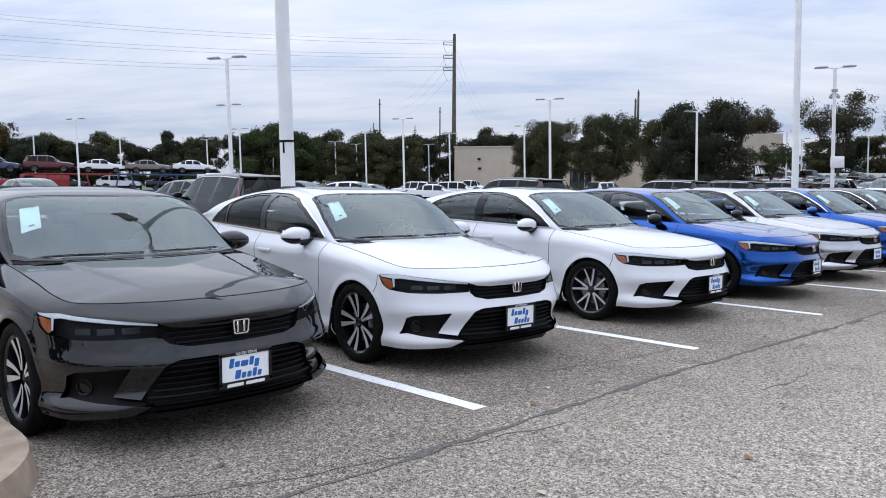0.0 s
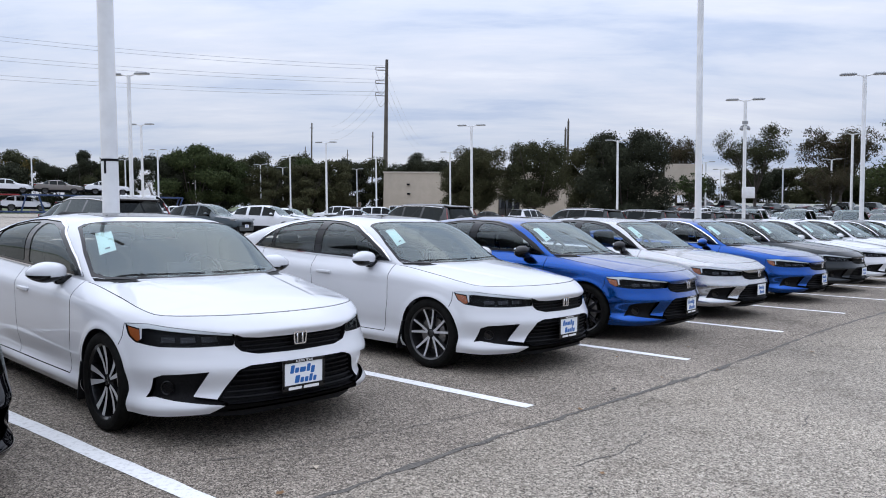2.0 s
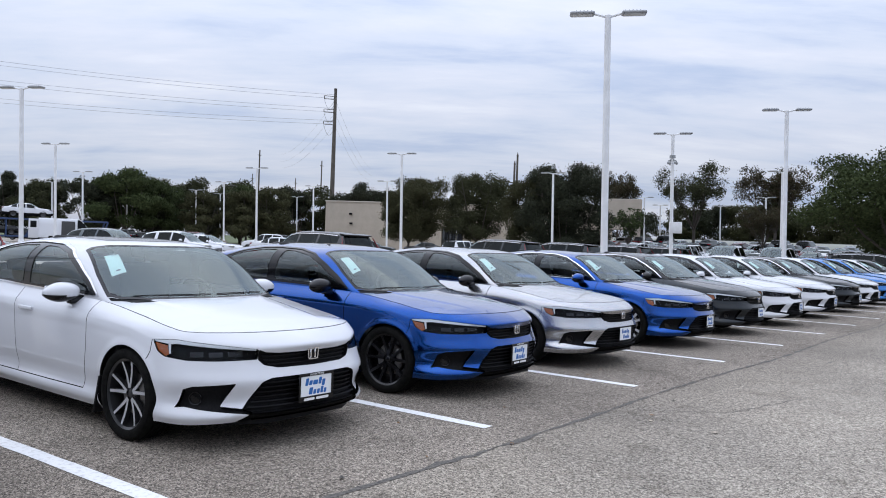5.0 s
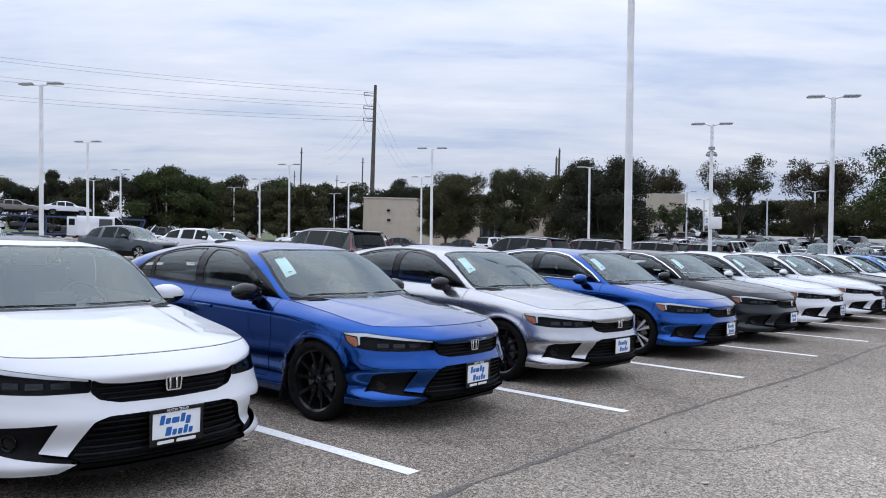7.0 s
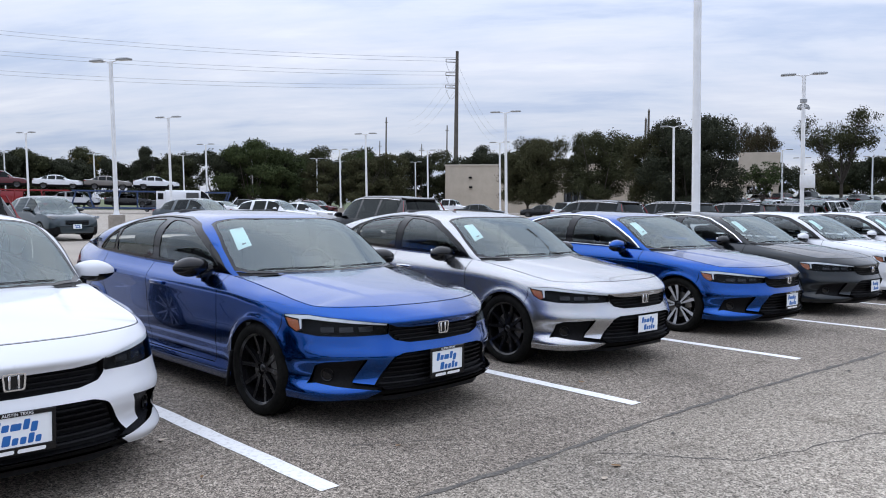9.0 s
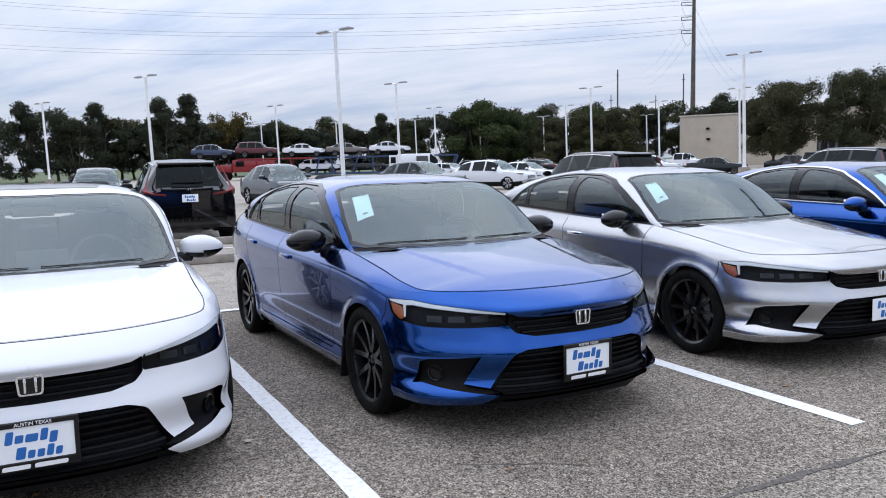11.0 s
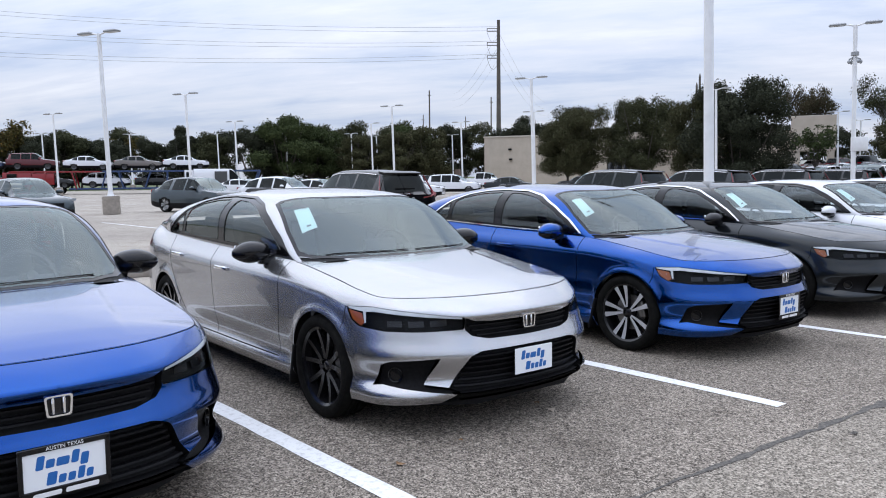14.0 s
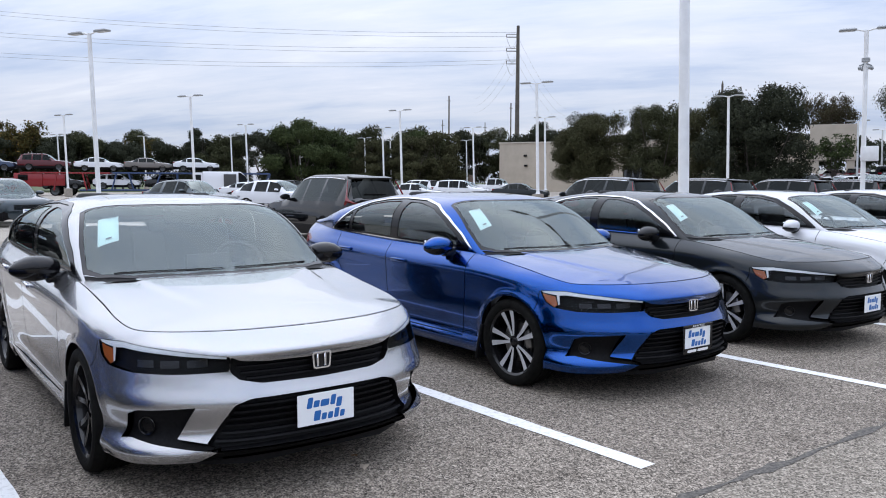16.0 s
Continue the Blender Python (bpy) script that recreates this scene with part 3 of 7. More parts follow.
def flank(uv):
    """The belt of bodywork round the car: u along the plan, v the height."""
    s, z = np.abs(uv[:, 0]), uv[:, 1]
    s = np.minimum(s, S_END)
    lv = LEVELS(s).reshape(-1, NL, 2)
    d, zk = lv[:, :, 0], lv[:, :, 1]
    # cubic along the profile, with slopes from the neighbours
    h = np.diff(zk, axis=1)
    sl = np.diff(d, axis=1) / h
    m = np.zeros_like(d)
    m[:, 1:-1] = (sl[:, 1:] * h[:, :-1] + sl[:, :-1] * h[:, 1:]) / (h[:, 1:] + h[:, :-1])
    m[:, 0], m[:, -1] = sl[:, 0], sl[:, -1] * 1.25
    zz = np.clip(z, zk[:, 0], zk[:, -1])
    i = np.clip((zz[:, None] > zk).sum(1) - 1, 0, NL - 2)
    r = np.arange(len(s))
    hh = h[r, i]
    u = (zz - zk[r, i]) / hh
    dd = (1 + 2 * u) * (1 - u) ** 2 * d[r, i] + u * (1 - u) ** 2 * hh * m[r, i] + u * u * (3 - 2 * u) * d[r, i + 1] + u * u * (u - 1) * hh * m[r, i + 1]
    e = 1e-3
    lo, hi = np.maximum(s - e, 0), np.minimum(s + e, S_END)
    tx, ty = PLAN_X(hi) - PLAN_X(lo), PLAN_Y(hi) - PLAN_Y(lo)
    l = np.hypot(tx, ty)
    tx, ty = tx / l, ty / l
    tx, ty = np.where(s < e, 1, np.where(s > S_END - e, -1, tx)), np.where((s < e) | (s > S_END - e), 0, ty)
    # lips round the wheel arches
    zc, py = z, PLAN_Y(s)
    for hub in (HUB_F, HUB_R):
        far = np.hypot(py - hub, z - HUB_Z)
        dd = dd - .013 * np.exp(-(((far - .352) / .036) ** 2)) * np.clip((py - .5) / .2, 0, 1)
    x, y = PLAN_X(s) - ty * dd, PLAN_Y(s) + tx * dd
    x = np.where(uv[:, 0] < 0, -x, x)
    return np.stack([x, y, zc], 1)


def top_z(s):
    return LEVELS(np.asarray(s, float)).reshape(-1, NL, 2)[:, -1, 1]


def low_z(s):
    return LEVELS(np.asarray(s, float)).reshape(-1, NL, 2)[:, 0, 1]


_so = np.linspace(0, S_END, 420)
FLANK_OUT = np.concatenate([np.stack([_so, low_z(_so)], 1), np.stack([_so, top_z(_so)], 1)[::-1]])
_gs, _gt = np.meshgrid(np.concatenate([np.arange(0.012, 1.5, .024), np.arange(1.51, S_END, .04)]), np.r_[np.linspace(0.02, .70, 20), np.linspace(.72, .985, 15)])
_gs, _gt = _gs.ravel(), _gt.ravel()
FLANK_GRID = np.stack([_gs, low_z(_gs) + (top_z(_gs) - low_z(_gs)) * _gt], 1)


def arch(hub):
    a = np.linspace(0, 2 * math.pi, 72, endpoint=False)
    return np.stack([s_of(hub + .347 * np.cos(a)), HUB_Z + .347 * np.sin(a)], 1)


def yz(pts):
    return np.array([(float(s_of(y)), z) for y, z in pts])


HEADLIGHT = rounded([(1.255, .738), (1.05, .748), (.78, .728), (.45, .694), (.455, .624), (.70, .617), (.95, .615), (1.13, .630), (1.20, .664)], .014)
DRL = [(1.250, .7365), (1.05, .7465), (.78, .7265), (.47, .694), (.47, .682), (.78, .7045), (1.04, .7205), (1.094, .715), (1.084, .655), (1.096, .650), (1.116, .716), (1.23, .726)]
AMBER = [(1.240, .720), (1.128, .706), (1.102, .650), (1.13, .634), (1.198, .666)]
LEDS = [[(x, .648 + k), (x + .10, .645 + k), (x + .105, .678 + k), (x + .005, .681 + k)] for x, k in ((.56, .0), (.70, -.002), (.84, -.004))]
GRILLE = rounded([(-.2, .660), (.28, .662), (.40, .672), (.45, .693), (.455, .622), (.41, .585), (.30, .563), (-.2, .556)], .012)
INTAKE = rounded([(-.2, .508), (.36, .502), (.435, .478), (.575, .285), (.53, .266), (-.2, .262)], .02)
POCKET = rounded([(1.03, .300), (.96, .428), (.89, .452), (.605, .474), (.708, .318), (.56, .304), (.50, .284), (.50, .268), (.56, .272), (.82, .294), (.96, .310)], .008)
CHIN = [(-.2, .275), (.50, .275), (.54, .250), (.70, .16), (.70, .10), (-.2, .10)]
TAILLAMP = rounded([(s_of(4.18), .90), (s_of(4.36), .84), (5.55, .82), (5.75, .86), (5.6, .93), (s_of(4.3), .945)], .02)
REARBLACK = [(s_of(4.45), .22), (s_of(4.45), .36), (6.3, .36), (6.3, .1), (s_of(4.45), .1)]
FDOOR = yz([(1.50, .90), (1.50, .60), (1.56, .285), (2.62, .285), (2.64, .60), (2.68, 1.2), (1.50, 1.2)])
RDOOR = yz([(2.64, .60), (2.62, .285), (3.18, .285), (3.30, .45), (3.52, .74), (3.62, 1.2), (2.68, 1.2)])
GAPS = [
    ribbon(yz([(1.50, 1.2), (1.50, .90), (1.50, .60), (1.56, .285)]), .007),
    ribbon(yz([(2.68, 1.2), (2.64, .60), (2.62, .285)]), .007),
    ribbon(yz([(3.62, 1.2), (3.52, .74), (3.30, .45), (3.18, .285)]), .007),
    ribbon(yz([(1.56, .285), (2.1, .282), (2.62, .282), (3.18, .285)]), .007),
    ribbon([(1.26, .735), (1.262, .66), (1.285, .60)], .006),
    ribbon([(q, float(top_z(q)[0]) - .0025) for q in np.linspace(-.02, float(s_of(1.44)), 60)], .0026),
]
flank_patch = Patch(flank, FLANK_OUT, [("front_door", FDOOR), ("rear_door", RDOOR)] + [("gap", g) for g in GAPS] + [("chin", CHIN), ("rearblack", REARBLACK), ("grille", GRILLE), ("intake", INTAKE), ("pocket", POCKET), ("headlight", HEADLIGHT), ("taillamp", TAILLAMP), ("arch", arch(HUB_F)), ("arch", arch(HUB_R))], FLANK_GRID, .024)
# the lamp's inner pieces on the same surface
lamp_patch = Patch(flank, HEADLIGHT, [("drl", DRL), ("amber", AMBER)] + [("led", q) for q in LEDS], FLANK_GRID, .02)

# ---- bonnet: a height field inside the seam ----
_bs = np.linspace(0, s_of(1.41), 220)
SEAM = flank(np.stack([_bs, top_z(_bs)], 1))
_by = np.maximum.accumulate(SEAM[:, 1] + np.arange(len(SEAM)) * 1e-7)
NOSE_Y = float(SEAM[0, 1])
BONNET_MID = Mono([NOSE_Y, .28, .40, .6, .85, 1.15, 1.4, 1.6], [SEAM[0, 2], .832, .862, .892, .921, .951, .978, 1.0])


def bonnet(uv):
    x, y = np.abs(uv[:, 0]), uv[:, 1]
    xe, ze = np.interp(y, _by, SEAM[:, 0]), np.interp(y, _by, SEAM[:, 2])
    xe = np.maximum(xe, 1e-3)
    f = np.clip(x / xe, 0, 1.02)
    z = ze + (BONNET_MID(y) - ze) * (1 - f ** (2.4 + 1.2 * np.clip((y - .75) / .6, 0, 1)))
    # a raised middle between two creases that run back from the lamps
    rib = .36 + .20 * np.clip((y - .3) / 1.1, 0, 1)
    k = np.clip((x - rib) / .05 + .5, 0, 1)
    z = z - .007 * k * k * (3 - 2 * k) * np.clip((y - .3) / .35, 0, 1) * (1 - f**8)
    return np.stack([uv[:, 0], y, z], 1)


_edge = SEAM[:, :2] - np.stack([np.full(len(SEAM), .0), np.full(len(SEAM), -.003)], 1)
BONNET_OUT = np.concatenate([_edge, [(.755, 1.432), (.725, 1.425), (.68, 1.385), (.60, 1.325), (.45, 1.272), (.25, 1.242), (0.0, 1.230)]])
BONNET_OUT[0, 0] = 0
_hx, _hy = np.meshgrid(np.arange(.01, .8, .022), np.arange(NOSE_Y + .01, 1.52, .024))
bonnet_patch = Patch(bonnet, BONNET_OUT, [], np.stack([_hx.ravel(), _hy.ravel()], 1), .028)

# ---- cabin: super-ellipse sections from belt to roof ----
def NX(y):
    """Squareness of the section: rounder at the foot of the windshield."""
    return 4.6 - 1.25 * np.clip((y - 1.45) / .8, 0, 1)


def NZ(y):
    return 3.4 + .8 * np.clip((y - 1.2) / .5, 0, 1)


ROOF_MID = Spline([1.16, 1.32, 1.6, 1.85, 2.05, 2.3, 2.6, 3.0, 3.4, 3.8, 4.1, 4.3, 4.48, 4.62], [.948, 1.030, 1.180, 1.298, 1.363, 1.391, 1.402, 1.393, 1.350, 1.268, 1.175, 1.122, 1.100, 1.085])
_cs = np.linspace(s_of(1.46), S_END - .5, 160)
BELT = flank(np.stack([_cs, top_z(_cs)], 1))
CAB_X = lambda y: np.interp(y, np.r_[1.1, 1.3, BELT[:, 1]], np.r_[.770, .783, BELT[:, 0]]) - .002
CAB_Z = lambda y: np.interp(y, np.r_[1.1, 1.3, BELT[:, 1]], np.r_[.885, .905, BELT[:, 2]]) - .010


def bowed(x, y):
    """How far the cabin's section is swept back at its sides: the bow of the windshield."""
    k = np.clip((2.05 - y) / .85, 0, 1)
    return .20 * (np.abs(x) / .78) ** 2.2 * k * k * (3 - 2 * k)


def unbow(x, y):
    p = np.asarray(y, float)
    for _ in range(30):
        p = .5 * p + .5 * (y - bowed(x, p))
    return p


def cabin(uv):
    y, w = uv[:, 0], uv[:, 1]
    a = np.clip(np.abs(w), 0, 1) * math.pi / 2
    x = CAB_X(y) * np.cos(a) ** (2 / NX(y))
    z = CAB_Z(y) + (ROOF_MID(y) - CAB_Z(y)) * np.sin(a) ** (2 / NZ(y))
    return np.stack([x, y + bowed(x, y), z], 1)


def w_z(y, z):
    f = np.clip((z - CAB_Z(y)) / (ROOF_MID(y) - CAB_Z(y)), 0, 1)
    return 2 / math.pi * np.arcsin(f ** (NZ(y) / 2))


def w_x(y, x):
    return 2 / math.pi * np.arccos(np.clip(x / CAB_X(y), 0, 1) ** (NX(y) / 2))


def side(pts, step=.04):
    p = dense(pts, step)
    y = p[:, 0]
    for _ in range(20):
        a = w_z(y, p[:, 1]) * math.pi / 2
        y = .5 * y + .5 * (p[:, 0] - bowed(CAB_X(y) * np.cos(a) ** (2 / NX(y)), y))
    return np.stack([y, w_z(y, p[:, 1])], 1)


def above(pts, step=.04):
    p = dense(pts, step)
    y = unbow(p[:, 0], p[:, 1])
    return np.stack([y, w_x(y, p[:, 0])], 1)


WS = [(-.0, 1.165), (.30, 1.190), (.55, 1.265), (.70, 1.365), (.758, 1.470), (.728, 1.70), (.652, 2.01), (.60, 2.03), (.30, 1.985), (-.0, 1.975)]
WS_IN = [(-.0, 1.19), (.29, 1.214), (.54, 1.288), (.68, 1.385), (.733, 1.490), (.703, 1.70), (.628, 1.985), (.58, 2.0), (.30, 1.957), (-.0, 1.948)]
COWL = [(-.0, 1.0), (.76, 1.0), (.758, 1.46), (.70, 1.365), (.55, 1.265), (.30, 1.190), (-.0, 1.165)]
DLO = rounded([(1.575, .962), (1.715, 1.075), (1.915, 1.195), (2.13, 1.292), (2.38, 1.335), (2.70, 1.345), (2.95, 1.335), (3.2, 1.298), (3.42, 1.225), (3.60, 1.13), (3.76, 1.034), (3.70, 1.026), (2.66, .990)], .03)
TRIM = rounded([(1.545, .956), (1.702, 1.082), (1.902, 1.204), (2.122, 1.303), (2.38, 1.347), (2.70, 1.357), (2.955, 1.347), (3.21, 1.309), (3.43, 1.236), (3.615, 1.139), (3.785, 1.030), (3.70, 1.017), (2.66, .980)], .03)
SW_F = rounded([(1.67, .988), (1.775, 1.070), (1.96, 1.182), (2.16, 1.272), (2.39, 1.313), (2.56, 1.322), (2.60, 1.006)], .025)
SW_R = rounded([(2.71, 1.010), (2.685, 1.326), (2.95, 1.315), (3.19, 1.279), (3.345, 1.232), (3.40, 1.032)], .025)
SW_Q = rounded([(3.455, 1.035), (3.41, 1.208), (3.58, 1.118), (3.715, 1.032)], .02)
RW = [(-.0, 3.42), (.56, 3.46), (.66, 4.0), (.5, 4.07), (-.0, 4.09)]
SUNROOF = [(-.0, 2.13), (.38, 2.15), (.42, 2.62), (-.0, 2.64)]
_cy = np.r_[np.linspace(1.12, 4.62, 100)]
CAB_OUT = np.concatenate([np.stack([_cy, 0 * _cy], 1), np.stack([_cy, 0 * _cy + 1], 1)[::-1]])
_zf = np.r_[np.linspace(.06, .86, 15), .9, .94]
_xf = np.linspace(.03, .58, 14)
_wv = np.r_[2 / math.pi * np.arcsin(_zf ** 2.1), 2 / math.pi * np.arccos(_xf ** 1.85)]
_gy, _gw = np.meshgrid(np.arange(1.14, 4.61, .04), _wv)
cabin_patch = Patch(cabin, CAB_OUT, [("cowl", above(COWL)), ("band", above(WS)), ("windshield", above(WS_IN)), ("trim", side(TRIM)), ("frame", side(DLO)), ("front_window", side(SW_F)), ("rear_window", side(SW_R)), ("quarter_window", side(SW_Q)), ("backlight", above(RW)), ("sunroof", above(SUNROOF))], np.stack([_gy.ravel(), _gw.ravel()], 1), .03)

CAR = {}
CAR["body"] = flank_patch.mesh("body", ["body"], M_WHITE)
CAR["door_f"] = [flank_patch.mesh("front_door", ["front_door"], M_WHITE, mirror=k) for k in (1, -1)]
CAR["door_r"] = [flank_patch.mesh("rear_door", ["rear_door"], M_WHITE, mirror=k) for k in (1, -1)]
CAR["gap"] = [flank_patch.mesh("panel_seal", ["gap"], M_GAP, .006, k) for k in (1, -1)]
CAR["chin"] = flank_patch.mesh("chin", ["chin"], M_GAP, .014)
CAR["diffuser"] = flank_patch.mesh("rear_bumper_trim", ["rearblack"], M_PLASTIC, .004)
CAR["grille"] = flank_patch.mesh("grille", ["grille"], M_PLASTIC, .04)
CAR["intake"] = flank_patch.mesh("lower_grille", ["intake"], M_PLASTIC, .045)
CAR["pocket"] = [flank_patch.mesh("fog_light_pocket", ["pocket"], M_PLASTIC, .036, k) for k in (1, -1)]
CAR["headlight"] = [flank_patch.mesh("headlight", ["headlight"], M_PLASTIC, .035, k) for k in (1, -1)]
CAR["taillamp"] = [flank_patch.mesh("tail_light", ["taillamp"], M_REDLENS, 0, k) for k in (1, -1)]
CAR["lens"] = [lamp_patch.mesh("lens_cover", ["body", "drl", "amber", "led"], M_LENS, .001, k, False) for k in (1, -1)]
CAR["drl"] = [lamp_patch.mesh("light_strip", ["drl"], M_DRL, .005, k, False) for k in (1, -1)]
CAR["amber"] = [lamp_patch.mesh("side_reflector", ["amber"], M_AMBER, .012, k, False) for k in (1, -1)]
CAR["led"] = [lamp_patch.mesh("lamp_lens", ["led"], M_LED, .022, k, False) for k in (1, -1)]
CAR["bonnet"] = bonnet_patch.mesh("bonnet", ["body"], M_WHITE)
CAR["roof"] = cabin_patch.mesh("roof", ["body", "sunroof"], M_WHITE)
CAR["cowl"] = cabin_patch.mesh("cowl", ["cowl"], M_PLASTIC, .004)
CAR["band"] = cabin_patch.mesh("windshield_surround", ["band"], M_GLOSSBLACK, .002)
CAR["windshield"] = cabin_patch.mesh("windshield", ["windshield"], M_GLASS, .002)
CAR["trim"] = [cabin_patch.mesh("window_trim", ["trim"], M_CHROME, -.003, k) for k in (1, -1)]
CAR["frame"] = [cabin_patch.mesh("window_frame", ["frame"], M_GLOSSBLACK, .003, k) for k in (1, -1)]
CAR["win_f"] = [cabin_patch.mesh("side_window", ["front_window"], M_SIDEGLASS, .006, k) for k in (1, -1)]
CAR["win_r"] = [cabin_patch.mesh("side_window", ["rear_window"], M_SIDEGLASS, .006, k) for k in (1, -1)]
CAR["win_q"] = [cabin_patch.mesh("quarter_window", ["quarter_window"], M_SIDEGLASS, .006, k) for k in (1, -1)]
CAR["backlight"] = cabin_patch.mesh("rear_window", ["backlight"], M_SIDEGLASS, .002)
CAR["sunroof"] = cabin_patch.mesh("sunroof", ["sunroof"], M_GLOSSBLACK, -.002)


def strip_mesh(name, z, s0, s1, depth_in, depth_out, h, mat, n=26):
    """A slat that follows the nose at one height."""
    s = np.linspace(-s1, s1, n) if s0 is None else np.linspace(s0, s1, n)
    rows = []
    for dz, dep in ((-h / 2, depth_in), (-h / 2, depth_out), (h / 2, depth_out), (h / 2, depth_in)):
        uv = np.stack([s, np.full(n, z + dz)], 1)
        p = flank(uv)
        q = flank(uv + [1e-3, 0]) - flank(uv - [1e-3, 0])
        nn = np.stack([q[:, 1], -q[:, 0], 0 * s], 1)
        nn /= np.linalg.norm(nn, axis=1)[:, None]
        rows.append(p - nn * dep)
    bm = bmesh.new()
    g = [[bm.verts.new(v) for v in r] for r in rows]
    for i in range(n - 1):
        for j in range(4):
            bm.faces.new((g[j][i], g[j][i + 1], g[(j + 1) % 4][i + 1], g[(j + 1) % 4][i]))
    for i in (0, n - 1):
        bm.faces.new([g[j][i] for j in range(4)])
    return mesh_of(name, bm, mat, smooth=0.6)


CAR["grille_slats"] = [strip_mesh("slat", z, None, w, .038, .012, .008, M_PLASTIC) for z, w in ((.640, .42), (.612, .40), (.585, .37))]
CAR["intake_slats"] = [strip_mesh("slat", z, None, w, .042, .012, .009, M_PLASTIC) for z, w in ((.470, .41), (.438, .44), (.406, .46), (.374, .48), (.342, .50), (.310, .53))]

# ---- wheels, mirrors, cabin fittings ----
def tyre_mesh():
    bm = bmesh.new()
    prof = [(.242, -.085), (.250, -.100), (.268, -.110), (.290, -.112), (.309, -.104), (.320, -.088), (.3245, -.06)]
    for x in (-.045, -.015, .015, .045):
        prof += [(.325, x - .006), (.318, x - .004), (.318, x + .004), (.325, x + .006)]
    prof += [(.3245, .06), (.320, .088), (.309, .104), (.290, .112), (.268, .110), (.250, .100), (.242, .085)]
    lathe(bm, prof, (0, 0, 0), 56)
    return mesh_of("tyre", bm, M_RUBBER, smooth=0.5)


def spoke(bm, ang, r0, r1, w0, w1, x_face, depth, skew=0.0, dish=.012):
    """One spoke in the wheel's plane, its face at x_face."""
    c, s = math.cos(ang), math.sin(ang)
    n = 5
    fr, bk = [], []
    for i in range(n + 1):
        t = i / n
        r, w = r0 + (r1 - r0) * t, (w0 + (w1 - w0) * t) / 2
        o = skew * t
        x = x_face - dish * math.sin(math.pi * t) * .6 - .018 * (1 - t)
        for lst, k, xx in ((fr, .8, x), (bk, 1.0, x - depth)):
            lst.append([bm.verts.new((xx, r * c - (o + sg * w * k) * s, r * s + (o + sg * w * k) * c)) for sg in (-1, 1)])
    for i in range(n):
        bm.faces.new((fr[i][0], fr[i][1], fr[i + 1][1], fr[i + 1][0]))
        for g in (0, 1):
            bm.faces.new((fr[i][g], fr[i + 1][g], bk[i + 1][g], bk[i][g]))


RIM_STYLE = {
    "twin": (M_BLACKALLOY, M_MACHINED, .17, .3, .045, .020, .052, .084, .012),
    "split": (M_DARKALLOY, M_MACHINED, .07, .1, .040, .030, .026, .082, .046),
    "mesh": (M_BLACKALLOY, M_BLACKALLOY, .10, .0, .045, .040, .034, .080, .048),
}


def rim_mesh(style):
    """Barrel, lip, hub and wheel nuts; the spokes are pieces of their own."""
    bm = bmesh.new()
    if style == "plain":
        lathe(bm, [(0, .062), (.03, .055), (.06, .046), (.12, .052), (.195, .070), (.205, .078), (.228, .094), (.231, .090), (.226, .07), (.2, -.09)], (0, 0, 0), 40)
        for v in bm.verts:
            v.co.y *= 1.085
            v.co.z *= 1.085
        return mesh_of("rim", bm, M_DARKALLOY, smooth=0.6)
    lathe(bm, [(0, .062), (.020, .062), (.026, .058), (.030, .050), (.055, .046), (.062, .020), (.062, -.02), (.20, -.04), (.205, .05), (.212, .082), (.228, .094), (.231, .090), (.226, .07)], (0, 0, 0), 56)
    for i in range(5):
        a = 2 * math.pi * i / 5 + .6
        c, s = .043 * math.cos(a), .043 * math.sin(a)
        add_cyl(bm, (.030, c, s), (.054, c, s), .007, seg=8)
    for v in bm.verts:
        v.co.y *= 1.085
        v.co.z *= 1.085
    return mesh_of("rim", bm, RIM_STYLE[style][0], smooth=0.6)


def spoke_pair(style):
    """The two mirrored spokes of one fifth of a wheel."""
    dark, face, half, _, r0, w0, w1, x, skew = RIM_STYLE[style]
    out = []
    for s in (-1, 1):
        bm = bmesh.new()
        spoke(bm, s * half, r0, .234, w0, w1, x, .034, skew=s * skew)
        bm.faces.ensure_lookup_table()
        for f in bm.faces:
            f.normal_update()
            f.material_index = 1 if abs(f.normal.x) > .75 else 0
        out.append(mesh_of("spoke", bm, dark, face, smooth=0.6))
    return out


TYRE = tyre_mesh()
RIMS = {s: rim_mesh(s) for s in ("twin", "split", "mesh", "plain")}
SPOKES = {s: spoke_pair(s) for s in RIM_STYLE}


def fit_wheel(parent, style, m):
    """A wheel with its spokes and tyre at the pose m, outer face to +x."""
    wh = link_mesh("wheel", RIMS[style], parent)
    wh.matrix_basis = m
    link_mesh("tyre", TYRE, wh)
    if style in SPOKES:
        for i in range(5):
            for me in SPOKES[style]:
                link_mesh("spoke", me, wh).matrix_basis = Matrix.Rotation(2 * math.pi * i / 5 + RIM_STYLE[style][3], 4, "X")
    return wh


bm = bmesh.new()
lathe(bm, [(.03, .022), (.15, .022), (.15, -.002), (.03, -.002)], (0, 0, 0), 32)
add_box(bm, -.02, .05, .095, .165, -.07, .07, .015)
BRAKE = mesh_of("brake_disc", bm, M_STEEL)
bm = bmesh.new()
_n = 22
_arcs = []
for xx in (.50, .80):
    _arcs.append([bm.verts.new((xx, .372 * math.cos(a), .372 * math.sin(a))) for a in np.linspace(-.45, math.pi + .45, _n)])
for i in range(_n - 1):
    bm.faces.new((_arcs[0][i], _arcs[0][i + 1], _arcs[1][i + 1], _arcs[1][i]))
bm.faces.new(_arcs[0])
LINER = mesh_of("wheel_arch_liner", bm, M_PLASTIC)


